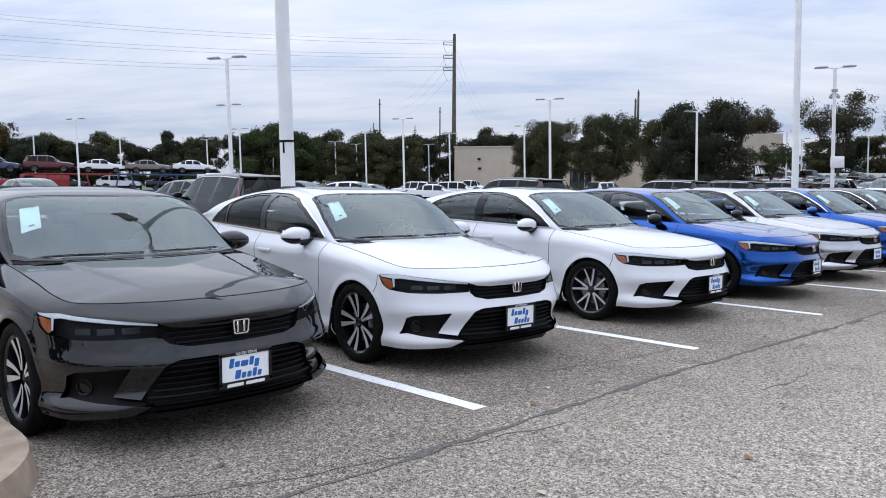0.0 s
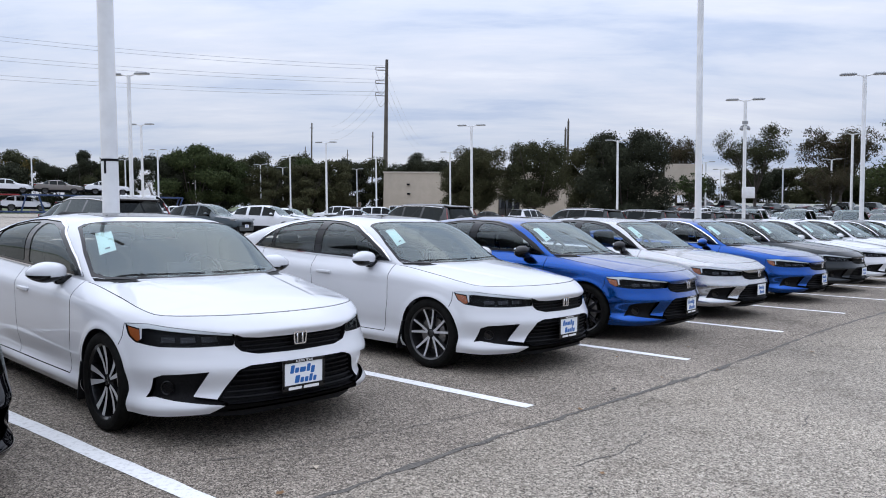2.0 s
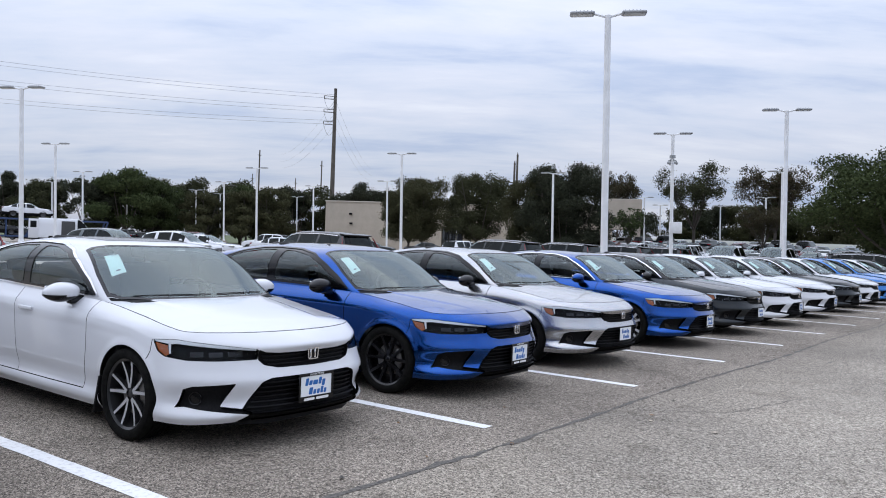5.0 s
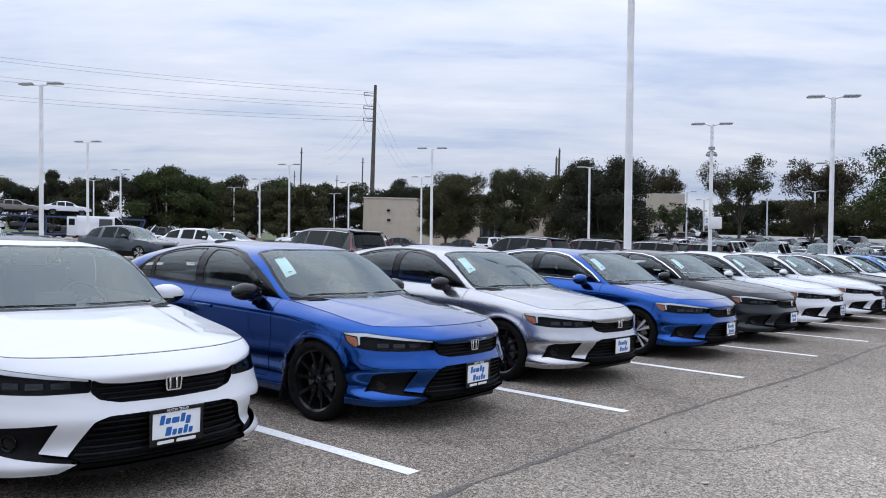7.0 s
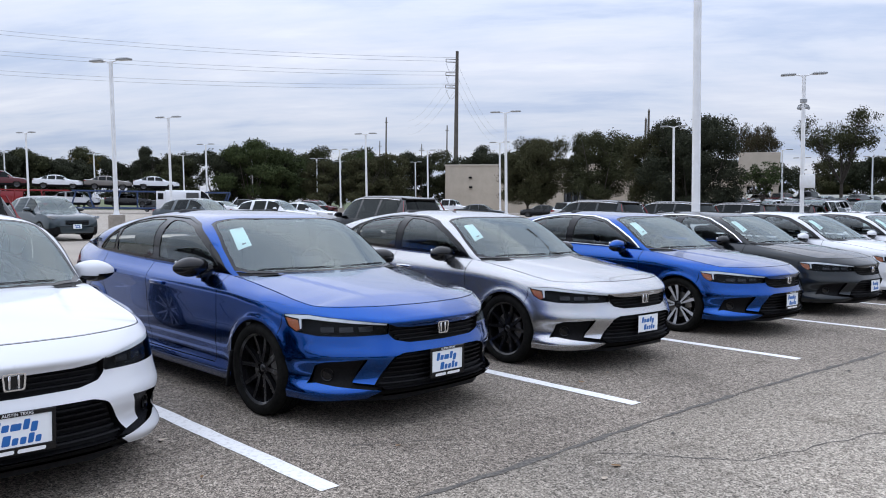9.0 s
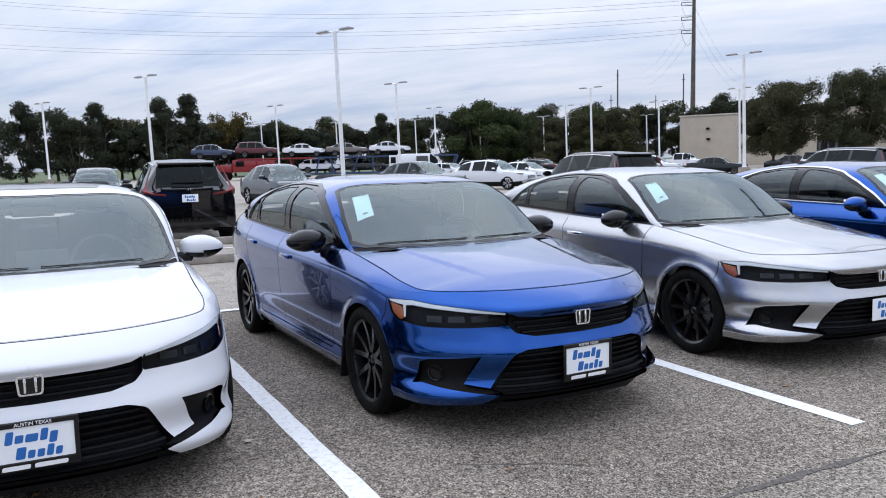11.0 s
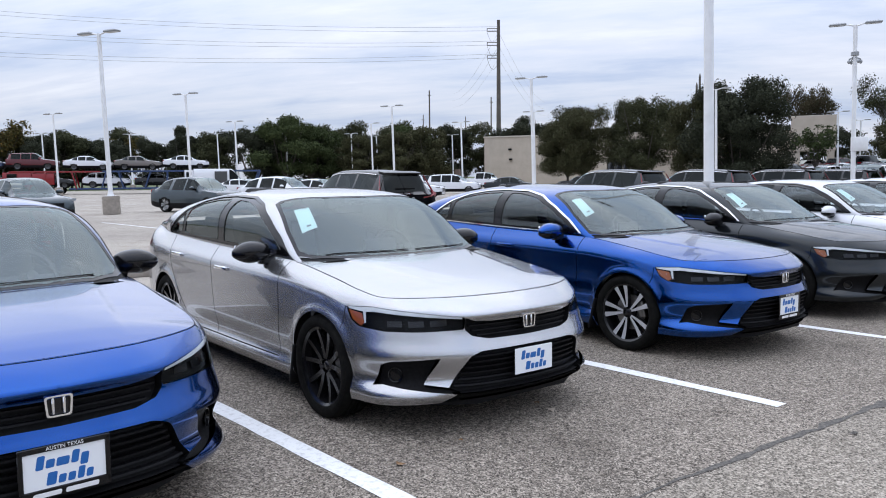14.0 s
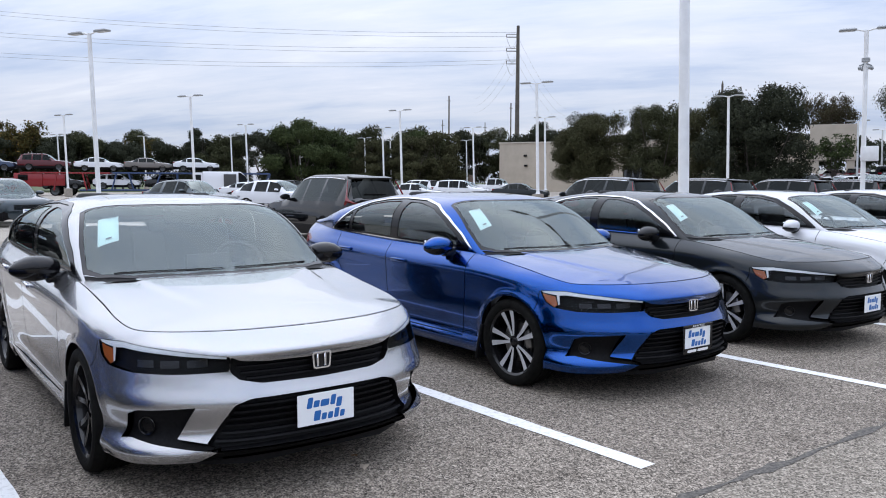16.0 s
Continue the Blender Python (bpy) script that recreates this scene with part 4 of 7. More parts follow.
def ellipsoid(bm, c, r, seg=18, rings=12, shape=None):
    vs = bmesh.ops.create_uvsphere(bm, u_segments=seg, v_segments=rings, radius=1)["verts"]
    for v in vs:
        p = v.co.copy()
        if shape:
            p = shape(p)
        v.co = Vector((c[0] + p.x * r[0], c[1] + p.y * r[1], c[2] + p.z * r[2]))
    return vs


def mirror_shape(p):
    """Teardrop housing: flat towards the rear, drawn out to a blunt point at the tip."""
    y = p.y
    if y > .35:
        y = .35 + (y - .35) * .12
    k = 1 - .42 * max(0, p.x) ** 1.6 - .10 * max(0, -p.x)
    z = (abs(p.z) ** .78) * math.copysign(1, p.z) * k
    return Vector((math.copysign(abs(p.x) ** .85, p.x), y * (1 - .25 * max(0, p.x)), z - .06 * p.x))


MIRROR = []
for sx in (1, -1):
    bm = bmesh.new()
    ellipsoid(bm, (0, 0, 0), (.138, .090, .074), 28, 18, mirror_shape)
    low = bm.copy()
    bmesh.ops.delete(low, geom=[f for f in low.faces if f.calc_center_median().z > -.026 + .05 * f.calc_center_median().x], context="FACES")
    bmesh.ops.scale(low, verts=low.verts, vec=(1.02, 1.03, 1.04))
    add_box(low, -.185, -.045, -.030, .042, -.102, -.046, .016, 2, pose(0, 0, 0, 0, 8, 0))
    for q in (bm, low):
        if sx < 0:
            for v in q.verts:
                v.co.x *= -1
            bmesh.ops.reverse_faces(q, faces=q.faces)
    cap = mesh_of("cap", bm, M_GLOSSBLACK, smooth=1.2)
    foot = mesh_of("mirror_foot", low, M_GLOSSBLACK)
    bm = bmesh.new()
    add_box(bm, -.105, .095, .030, .034, -.046, .046, .012, 2)
    MIRROR.append((cap, foot, mesh_of("mirror_glass", bm, M_CHROME)))

HANDLE = []
for sx in (1, -1):
    bm = bmesh.new()
    add_box(bm, .012, .030, -.11, .11, -.016, .016, .009, 3)
    for e in (-.09, .09):
        add_box(bm, -.012, .016, e - .018, e + .018, -.013, .013, .005)
    for v in bm.verts:
        v.co.x *= sx
    HANDLE.append(mesh_of("door_handle", bm, M_WHITE))
bm = bmesh.new()
lathe(bm, [(0, -.004), (.045, -.003), (.062, .003), (.066, .006)], (0, 0, 0), 24)
for v in bm.verts:
    v.co.y *= 1.25
    v.co.z *= .55
CUP = mesh_of("handle_cup", bm, M_GAP)

# badge: a plain bright rounded ring with two upright bars
bm = bmesh.new()
_ring = rounded([(-.052, .040), (.052, .040), (.045, -.042), (-.045, -.042)], .014, 4)
_in = _ring * .84
_fo = [bm.verts.new((x, -.012, z)) for x, z in _ring]
_fi = [bm.verts.new((x, -.012, z)) for x, z in _in]
_bo = [bm.verts.new((x, .004, z)) for x, z in _ring * 1.03]
_bi = [bm.verts.new((x, .004, z)) for x, z in _in]
for i in range(len(_ring)):
    j = (i + 1) % len(_ring)
    bm.faces.new((_fo[i], _fo[j], _fi[j], _fi[i]))
    bm.faces.new((_bo[i], _bo[j], _fo[j], _fo[i]))
    bm.faces.new((_fi[i], _fi[j], _bi[j], _bi[i]))
for sx in (-1, 1):
    add_box(bm, sx * .020 - .006, sx * .020 + .006, -.012, .004, -.033, .032, .003, 1)
BADGE = mesh_of("badge", bm, M_CHROME)
bm = bmesh.new()
_bk = [bm.verts.new((x, .002, z)) for x, z in _in]
bm.faces.new(_bk)
BADGEBACK = mesh_of("badge_backing", bm, M_GLOSSBLACK)


def slanted_bar(bm, x0, x1, z0, z1, y, t=.0012, slant=.18):
    q = [(x0, z0), (x1, z0), (x1 + (z1 - z0) * slant, z1), (x0 + (z1 - z0) * slant, z1)]
    q = rounded(q, min(.006, (z1 - z0) * .4), 2)
    f = [bm.verts.new((a, y - t, b)) for a, b in q]
    k = [bm.verts.new((a, y, b)) for a, b in q]
    bm.faces.new(f)
    for i in range(len(q)):
        bm.faces.new((f[i], f[(i + 1) % len(q)], k[(i + 1) % len(q)], k[i]))


PLATES = {}
bm = bmesh.new()
add_box(bm, -.152, .152, -.004, 0, -.076, .076, .003, 1)
PLATES["plate"] = mesh_of("number_plate", bm, M_PLATE)
bm = bmesh.new()
for a in ((-.165, .165, -.010, -.002, .072, .094), (-.165, .165, -.010, -.002, -.106, -.068), (-.165, -.146, -.010, -.002, -.09, .09), (.146, .165, -.010, -.002, -.09, .09)):
    add_box(bm, *a, .003, 1)
PLATES["frame"] = mesh_of("plate_frame", bm, M_GLOSSBLACK)
bm = bmesh.new()
# two rows of blue lettering shown as plain bars
for x0, x1, z0, z1 in ((-.105, -.078, .006, .058), (-.070, -.040, .008, .040), (-.033, .012, .008, .040), (.020, .046, .008, .056), (.052, .080, -.006, .040)):
    slanted_bar(bm, x0, x1, z0, z1, -.004)
for x0, x1, z0, z1 in ((-.070, -.036, -.058, -.010), (-.028, -.002, -.058, -.026), (.006, .032, -.058, -.026), (.040, .064, -.058, -.012), (.072, .096, -.058, -.026)):
    slanted_bar(bm, x0, x1, z0, z1, -.004)
PLATES["print"] = mesh_of("blue_print", bm, M_PLATEBLUE, smooth=0)
bm = bmesh.new()
slanted_bar(bm, -.12, -.02, -.098, -.080, -.010)
slanted_bar(bm, -.005, .115, -.098, -.080, -.010)
PLATES["white_print"] = mesh_of("white_print", bm, M_WHITEMARK, smooth=0)
_fc = bpy.data.curves.new("plate_lettering", "FONT")
_fc.body, _fc.size, _fc.align_x, _fc.align_y, _fc.extrude = "AUSTIN TEXAS", .020, "CENTER", "CENTER", .0006
_fc.materials.append(M_WHITEMARK)
PLATES["words"] = _fc

def on_cabin(x, y):
    y = float(unbow(x, y))
    return cabin(np.array([[y, float(w_x(y, abs(x)))]]))[0]


# cabin fittings
bm = bmesh.new()
add_box(bm, -.74, .74, 1.32, 3.95, .24, .44, .05)
add_box(bm, -.76, -.70, 1.4, 3.9, .3, .88, .02)
add_box(bm, .70, .76, 1.4, 3.9, .3, .88, .02)
CAR["tub"] = mesh_of("cabin_floor", bm, M_INTERIOR)
bm = bmesh.new()
add_box(bm, -.72, .72, 1.32, 1.86, .62, .925, .06, 3)
add_box(bm, -.10, .18, 1.66, 1.70, .90, 1.03, .01)
CAR["dash"] = mesh_of("dashboard", bm, M_INTERIOR)
bm = bmesh.new()
for i in range(26):
    a, b = 2 * math.pi * i / 26, 2 * math.pi * (i + 1) / 26
    add_cyl(bm, (.18 * math.cos(a), 0, .18 * math.sin(a)), (.18 * math.cos(b), 0, .18 * math.sin(b)), .016, seg=6)
add_box(bm, -.17, .17, -.01, .015, -.03, .03, .01)
add_cyl(bm, (0, 0, 0), (0, -.2, -.03), .03)
CAR["steer"] = mesh_of("steering_wheel", bm, M_INTERIOR)


def seat_mesh():
    bm = bmesh.new()
    add_box(bm, -.26, .26, -.27, .25, -.10, .06, .06, 3)
    add_box(bm, -.25, .25, -.06, .08, .0, .62, .055, 3, pose(0, .22, .05, -16))
    add_box(bm, -.13, .13, -.05, .05, .66, .86, .045, 3, pose(0, .22, .05, -14))
    return mesh_of("seat", bm, M_SEAT)


CAR["seat"] = seat_mesh()
bm = bmesh.new()
add_box(bm, -.66, .66, -.25, .25, -.10, .06, .06, 3)
add_box(bm, -.66, .66, -.06, .08, .0, .60, .055, 3, pose(0, .22, .05, -22))
for k in (-.38, .38):
    add_box(bm, k - .13, k + .13, -.05, .05, .58, .70, .04, 3, pose(0, .22, .05, -20))
CAR["bench"] = mesh_of("rear_seat", bm, M_SEAT)
bm = bmesh.new()
_pl = [(float(PLAN_X(s)) - .13, float(PLAN_Y(s))) for s in np.linspace(.5, S_END - .5, 30)]
_v0 = [bm.verts.new((x, y, .185)) for x, y in _pl]
_v1 = [bm.verts.new((-x, y, .185)) for x, y in _pl]
for i in range(len(_pl) - 1):
    bm.faces.new((_v0[i], _v0[i + 1], _v1[i + 1], _v1[i]))
bmesh.ops.extrude_face_region(bm, geom=bm.faces[:])
for v in bm.verts[len(_pl) * 2:]:
    v.co.z = .24
CAR["under"] = mesh_of("underbody", bm, M_PLASTIC)
CAR["wipers"] = []
for x0, x1 in ((-.62, -.02), (.04, .56)):
    bm = bmesh.new()
    _ring = None
    for i in range(11):
        x = x0 + (x1 - x0) * i / 10
        y = 1.222 + .118 * abs(x / .6) ** 2.2
        z = float(on_cabin(x, y)[2]) + .003
        _now = [bm.verts.new((x, y + .004 * math.cos(a), z + .003 * math.sin(a))) for a in np.linspace(0, 2 * math.pi, 6, endpoint=False)]
        if _ring:
            for j in range(6):
                bm.faces.new((_ring[j], _ring[(j + 1) % 6], _now[(j + 1) % 6], _now[j]))
        _ring = _now
    CAR["wipers"].append(mesh_of("wiper", bm, M_PLASTIC))


# price sheet inside the windshield, upper corner
bm = bmesh.new()
_g = []
for i in range(5):
    row = []
    for j in range(7):
        x, y = -.580 + .122 * i / 4 - .062 * (1 - j / 6), 1.615 + .24 * j / 6
        p = on_cabin(x, y)
        row.append(bm.verts.new((x, y + .006, p[2] - .012)))
    _g.append(row)
for i in range(4):
    for j in range(6):
        bm.faces.new((_g[i][j], _g[i + 1][j], _g[i + 1][j + 1], _g[i][j + 1]))
CAR["sheet"] = mesh_of("price_sheet", bm, M_PAPER)
CAR["sheet_print"] = []
for (u0, u1, v0, v1) in ((.38, .66, .13, .19), (.45, .85, .94, .965)):
    bm = bmesh.new()
    q = []
    for u, v in ((u0, v0), (u1, v0), (u1, v1), (u0, v1)):
        x, y = -.580 + .122 * u - .062 * (1 - v), 1.615 + .24 * v
        p = on_cabin(x, y)
        q.append(bm.verts.new((x, y + .004, p[2] - .009)))
    bm.faces.new(q)
    CAR["sheet_print"].append(mesh_of("grey_print", bm, M_INK, smooth=0))
bm = bmesh.new()
p = on_cabin(0, 2.0)
add_box(bm, -.11, .11, 1.93, 2.10, p[2] - .06, p[2] - .022, .015)
add_box(bm, -.12, .12, 2.02, 2.05, p[2] - .14, p[2] - .075, .012)
CAR["camera_box"] = mesh_of("mirror_housing", bm, M_INTERIOR)
bm = bmesh.new()
add_box(bm, -.075, .055, -.012, .012, -.14, .14, .006)
CAR["flap"] = mesh_of("mud_flap", bm, M_PLASTIC)
bm = bmesh.new()
ellipsoid(bm, (0, 3.45, float(ROOF_MID(3.45)) + .012), (.022, .085, .045), 12, 8)
CAR["fin"] = mesh_of("roof_antenna", bm, M_GLOSSBLACK)
bm = bmesh.new()
lathe(bm, [(0, .0), (.034, .0), (.038, .012), (.044, .014)], (0, 0, 0), 20)
for v in bm.verts:
    v.co = Vector((v.co.y, -v.co.x, v.co.z))
CAR["fog"] = mesh_of("fog_light", bm, M_GLOSSBLACK)


def sedan(label, x, y, color, wheel="split", mirror=None, chrome=False, sunroof=False, framed=True, turn=0.0, sheet=True, tint=None, group="front row of new cars", handle=None):
    """One parked four-door car, its nose centre on the ground at x, y, facing -y."""
    car = thing("sedan", label, "car", pose(x, y, 0, 0, 0, turn), group)
    mirror, handle = mirror or color, handle or color
    link_mesh("body", CAR["body"], car, "", color)
    link_mesh("bonnet", CAR["bonnet"], car, "", color)
    link_mesh("roof", CAR["roof"], car, "", color)
    for i in (0, 1):
        sx = 1 if i == 0 else -1
        d = link_mesh("front_door", CAR["door_f"][i], car, "", color)
        h = link_mesh("door_handle", HANDLE[i], d, "", handle)
        h.location = (sx * .893, 2.44, .815)
        link_mesh("handle_cup", CUP, d, "", color).location = (sx * .893, 2.44, .822)
        d = link_mesh("rear_door", CAR["door_r"][i], car, "", color)
        h = link_mesh("door_handle", HANDLE[i], d, "", handle)
        h.location = (sx * .893, 3.37, .855)
        link_mesh("handle_cup", CUP, d, "", color).location = (sx * .893, 3.37, .862)
        lamp = link_mesh("headlight", CAR["headlight"][i], car, "dark headlight with a bright upper strip")
        link_mesh("light_strip", CAR["drl"][i], lamp)
        link_mesh("side_reflector", CAR["amber"][i], lamp, "amber side reflector")
        link_mesh("lamp_lens", CAR["led"][i], lamp)
        link_mesh("lens_cover", CAR["lens"][i], lamp)
        link_mesh("panel_seal", CAR["gap"][i], car)
        link_mesh("tail_light", CAR["taillamp"][i], car, "red tail light")
        pk = link_mesh("fog_light_pocket", CAR["pocket"][i], car)
        link_mesh("fog_light", CAR["fog"], pk).matrix_basis = pose(sx * .728, .372, .362, 0, 0, sx * 50)
        link_mesh("window_trim", CAR["trim"][i], car, "bright window trim" if chrome else "", M_CHROME if chrome else M_GLOSSBLACK)
        link_mesh("window_frame", CAR["frame"][i], car)
        link_mesh("side_window", CAR["win_f"][i], car)
        link_mesh("side_window", CAR["win_r"][i], car, "", tint)
        link_mesh("quarter_window", CAR["win_q"][i], car, "", tint)
        cap, foot, gl = MIRROR[i]
        mr = link_mesh("door_mirror", cap, car, "", mirror)
        mr.location = (sx * .955, 1.78, .985)
        link_mesh("mirror_foot", foot, mr)
        link_mesh("mirror_glass", gl, mr)
        link_mesh("mud_flap", CAR["flap"], car).matrix_basis = pose(sx * .835, HUB_F + .358, .275, 14, 0, 0)
        for hub in (HUB_F, HUB_R):
            wh = fit_wheel(car, wheel, pose(sx * .795, hub, HUB_Z, 17 * i + 31 * (hub > 2), 0, 0 if sx > 0 else 180))
            link_mesh("brake_disc", BRAKE, wh)
            ln = link_mesh("wheel_arch_liner", LINER, car)
            ln.matrix_basis = pose(0, hub, HUB_Z, 0, 0, 0) if sx > 0 else pose(0, hub, HUB_Z, 0, 0, 180)
    link_mesh("chin", CAR["chin"], car)
    link_mesh("rear_bumper_trim", CAR["diffuser"], car)
    g = link_mesh("grille", CAR["grille"], car)
    for s in CAR["grille_slats"]:
        link_mesh("slat", s, g)
    g = link_mesh("lower_grille", CAR["intake"], car)
    for s in CAR["intake_slats"]:
        link_mesh("slat", s, g)
    link_mesh("cowl", CAR["cowl"], car)
    for w in CAR["wipers"]:
        link_mesh("wiper", w, car)
    link_mesh("windshield_surround", CAR["band"], car)
    link_mesh("windshield", CAR["windshield"], car).visible_shadow = False
    link_mesh("rear_window", CAR["backlight"], car, "", tint)
    if sunroof:
        link_mesh("sunroof", CAR["sunroof"], car, "dark glass sunroof")
    b = link_mesh("badge", BADGE, car, "plain bright badge")
    b.location = (0, .040, .640)
    link_mesh("badge_backing", BADGEBACK, b)
    pl = link_mesh("number_plate", PLATES["plate"], car, "white plate with blue print")
    pl.location = (0, -.008, .415)
    link_mesh("blue_print", PLATES["print"], pl)
    if framed:
        link_mesh("plate_frame", PLATES["frame"], pl)
        link_mesh("white_print", PLATES["white_print"], pl)
        wd = link_mesh("plate_lettering", PLATES["words"], pl)
        wd.matrix_basis = pose(0, -.0105, .083, 90)
    if sheet:
        s = link_mesh("price_sheet", CAR["sheet"], car, "pale mint price sheet")
        for me in CAR["sheet_print"]:
            link_mesh("grey_print", me, s)
    for k, nm in (("tub", "cabin_floor"), ("dash", "dashboard"), ("camera_box", "mirror_housing"), ("fin", "roof_antenna"), ("under", "underbody")):
        link_mesh(nm, CAR[k], car)
    link_mesh("steering_wheel", CAR["steer"], car).matrix_basis = pose(.37, 1.98, .90, -22)
    for k in (-.37, .37):
        link_mesh("seat", CAR["seat"], car).location = (k, 2.45, .52)
    link_mesh("rear_seat", CAR["bench"], car).location = (0, 3.28, .45)
    return car



for i, (pts, w) in enumerate((([(1.75, -1.0), (2.3, -1.05), (2.75, -.95)], .006), ([(-2.2, .0), (-1.2, -.3), (0.2, -.55)], .004), ([(3.6, -1.7), (4.0, -1.6)], .006), ([(7.0, -.5), (7.6, -1.2), (9.0, -1.5)], .004), ([(0.2, .6), (1.6, .25), (2.7, .1)], .004), ([(5.9, .55), (6.6, .2)], .004))):
    crack(pts, w, 90 + i)

# ---- the front row of new cars ----
sedan("glossy black sedan parked nose out in a stall", -1.40, .48, M_BLACK, "twin", turn=1.5)
sedan("pearl white sedan with two-tone wheels and dark rear glass", 1.05, .60, M_WHITE, "twin", chrome=True, sunroof=True, tint=M_PRIVACY, turn=-2.5)
sedan("pearl white sedan with split-spoke dark alloy wheels", 4.145, .60, M_WHITE, "split", chrome=True, sunroof=True, turn=1.0)
sedan("metallic blue sedan with black mirrors and black wheels", 6.81, .615, M_BLUE, "mesh", M_GLOSSBLACK, turn=3.6)
sedan("silver sedan with black mirrors and black wheels", 9.40, .735, M_SILVER, "mesh", M_GLOSSBLACK, framed=False, handle=M_CHROME)
sedan("metallic blue sedan with machined two-tone wheels", 12.33, .735, M_BLUE, "twin", chrome=True)
sedan("dark grey metallic sedan with bright window trim", 14.99, .77, M_GREY, "twin", M_GLOSSBLACK, chrome=True, framed=False)
sedan("white sedan with dark rear glass in the row", 17.65, .76, M_WHITE, "split", tint=M_PRIVACY)
sedan("white sedan beside another white sedan", 20.7, .76, M_WHITE, "split", tint=M_PRIVACY)
sedan("dark grey sedan far along the row", 23.5, .76, M_GREY, "twin", chrome=True)
sedan("white sedan far along the row", 26.1, .76, M_WHITE, "twin")
sedan("light blue sedan far along the row", 28.8, .76, M_SKYBLUE, "twin")
sedan("light blue sedan near the end of the row", 31.5, .76, M_SKYBLUE, "mesh")
sedan("white sedan at the end of the row", 34.2, .8, M_WHITE, "split")
sedan("dark grey sedan at the end of the row", 37.0, .8, M_GREY, "twin")

# ---- other vehicles: lofted from stations along their length ----
def loft(stations, step=.09):
    """Smooth stations (y, half width, sill z, belt z, top z, top half width) into a grid of sections."""
    st = np.array(stations, float)
    f = Mono(st[:, 0], st[:, 1:])
    ys = sorted({round(float(y), 4) for a, b in zip(st[:-1, 0], st[1:, 0]) for y in np.linspace(a, b, max(2, int(np.ceil((b - a) / step)) + 1))})
    rows = []
    for y in ys:
        w, z0, zb, zt, tw = f(np.array([y]))[0]
        h = zt - zb
        r = min(.07, h * .35)
        xs = [(w - .07, z0), (w - .015, z0 + .08), (w, z0 + .25), (w, z0 + .5 * (zb - z0)), (w - .012, z0 + .78 * (zb - z0)), (w - .05, zb)]
        xs += [(w - .055 - (w - .055 - tw) * t, zb + (h - r) * t) for t in (.5, 1.0)]
        xs += [(tw - .05, zt - r * .32), (tw - .14, zt), (tw * .4, zt + .012 * (h > .3)), (0, zt + .018 * (h > .3))]
        rows.append([(x, y, z) for x, z in xs])
    return np.array(ys), np.array(rows)


def loft_meshes(stations, cabin_span, posts, screen, tail, arches, cap=True):
    """Body and panes. cabin_span: y range of side glass; posts: (from, to) pairs without glass; screen, tail: y ranges of the sloping panes."""
    ys, g = loft(stations)
    n, m = g.shape[:2]
    def cls(i, j):
        y = (ys[i] + ys[i + 1]) / 2
        if j in (5, 6) and cabin_span[0] < y < cabin_span[1] and not any(a < y < b for a, b in posts):
            k = sum(y > b for a, b in posts)
            return f"side{k}"
        if j >= 7 and screen and screen[0] < y < screen[1]:
            return "screen"
        if j >= 7 and tail and tail[0] < y < tail[1]:
            return "tail"
        if j < 3 and any((y - a) ** 2 + (g[i, j:j + 2, 2].mean() - .34) ** 2 < .37**2 for a in arches):
            return "none"
        if j < 2:
            return "cladding"
        return "body"
    quads = {}
    for i in range(n - 1):
        for j in range(m - 1):
            quads.setdefault(cls(i, j), []).append((i, j))
    out = {}
    for c, qs in quads.items():
        if c == "none":
            continue
        for sd in ((0,) if not c.startswith("side") else (1, -1)):
            bm = bmesh.new()
            vs = {}
            def v(i, j, s):
                k = (i, j, s if j < m - 1 else 1)
                if k not in vs:
                    p = g[i, j]
                    vs[k] = bm.verts.new((p[0] * k[2], p[1], p[2]))
                return vs[k]
            for i, j in qs:
                for s in ((1, -1) if sd == 0 else (sd,)):
                    q = [v(i, j, s), v(i + 1, j, s), v(i + 1, j + 1, s), v(i, j + 1, s)]
                    bm.faces.new(q if s > 0 else q[::-1])
            if c == "body" and cap:
                for i in (0, n - 1):
                    loop = [v(i, j, 1) for j in range(m)] + [v(i, j, -1) for j in range(m - 2, -1, -1)]
                    bm.faces.new(loop)
            out[(c, sd)] = mesh_of(c, bm, M_PRIVACY if c[:4] in ("side", "tail") else M_GLASS if c == "screen" else M_PLASTIC if c == "cladding" else M_WHITE, smooth=.9)
    # bright line round the side glass
    k0, k1 = np.searchsorted(ys, cabin_span[0]), np.searchsorted(ys, cabin_span[1]) - 1
    line = [g[i, 7] for i in range(k0 + 3, k1 + 1)]
    for sd in (1, -1):
        bm = bmesh.new()
        p = [Vector((q[0] * sd + sd * .006, q[1], q[2])) for q in line]
        for a, b in zip(p, p[1:]):
            if (b - a).length > 1e-4:
                add_cyl(bm, a, b, .011, seg=5, caps=False)
        out[("trim", sd)] = mesh_of("window_trim", bm, M_CHROME)
    return out


SUV_ST = [(0, .60, .30, .74, .80, .48), (.06, .72, .26, .80, .86, .56), (.22, .86, .22, .86, .93, .66), (.6, .92, .20, .92, .99, .70), (1.1, .93, .20, .96, 1.04, .70), (1.3, .93, .20, .98, 1.08, .70), (1.7, .93, .20, 1.0, 1.38, .66), (2.05, .93, .20, 1.01, 1.60, .61), (2.5, .93, .20, 1.02, 1.665, .60), (3.3, .93, .20, 1.03, 1.665, .60), (4.0, .92, .22, 1.05, 1.63, .59), (4.36, .905, .24, 1.05, 1.585, .57), (4.58, .885, .26, 1.04, 1.12, .62), (4.68, .85, .30, 1.0, 1.05, .62)]
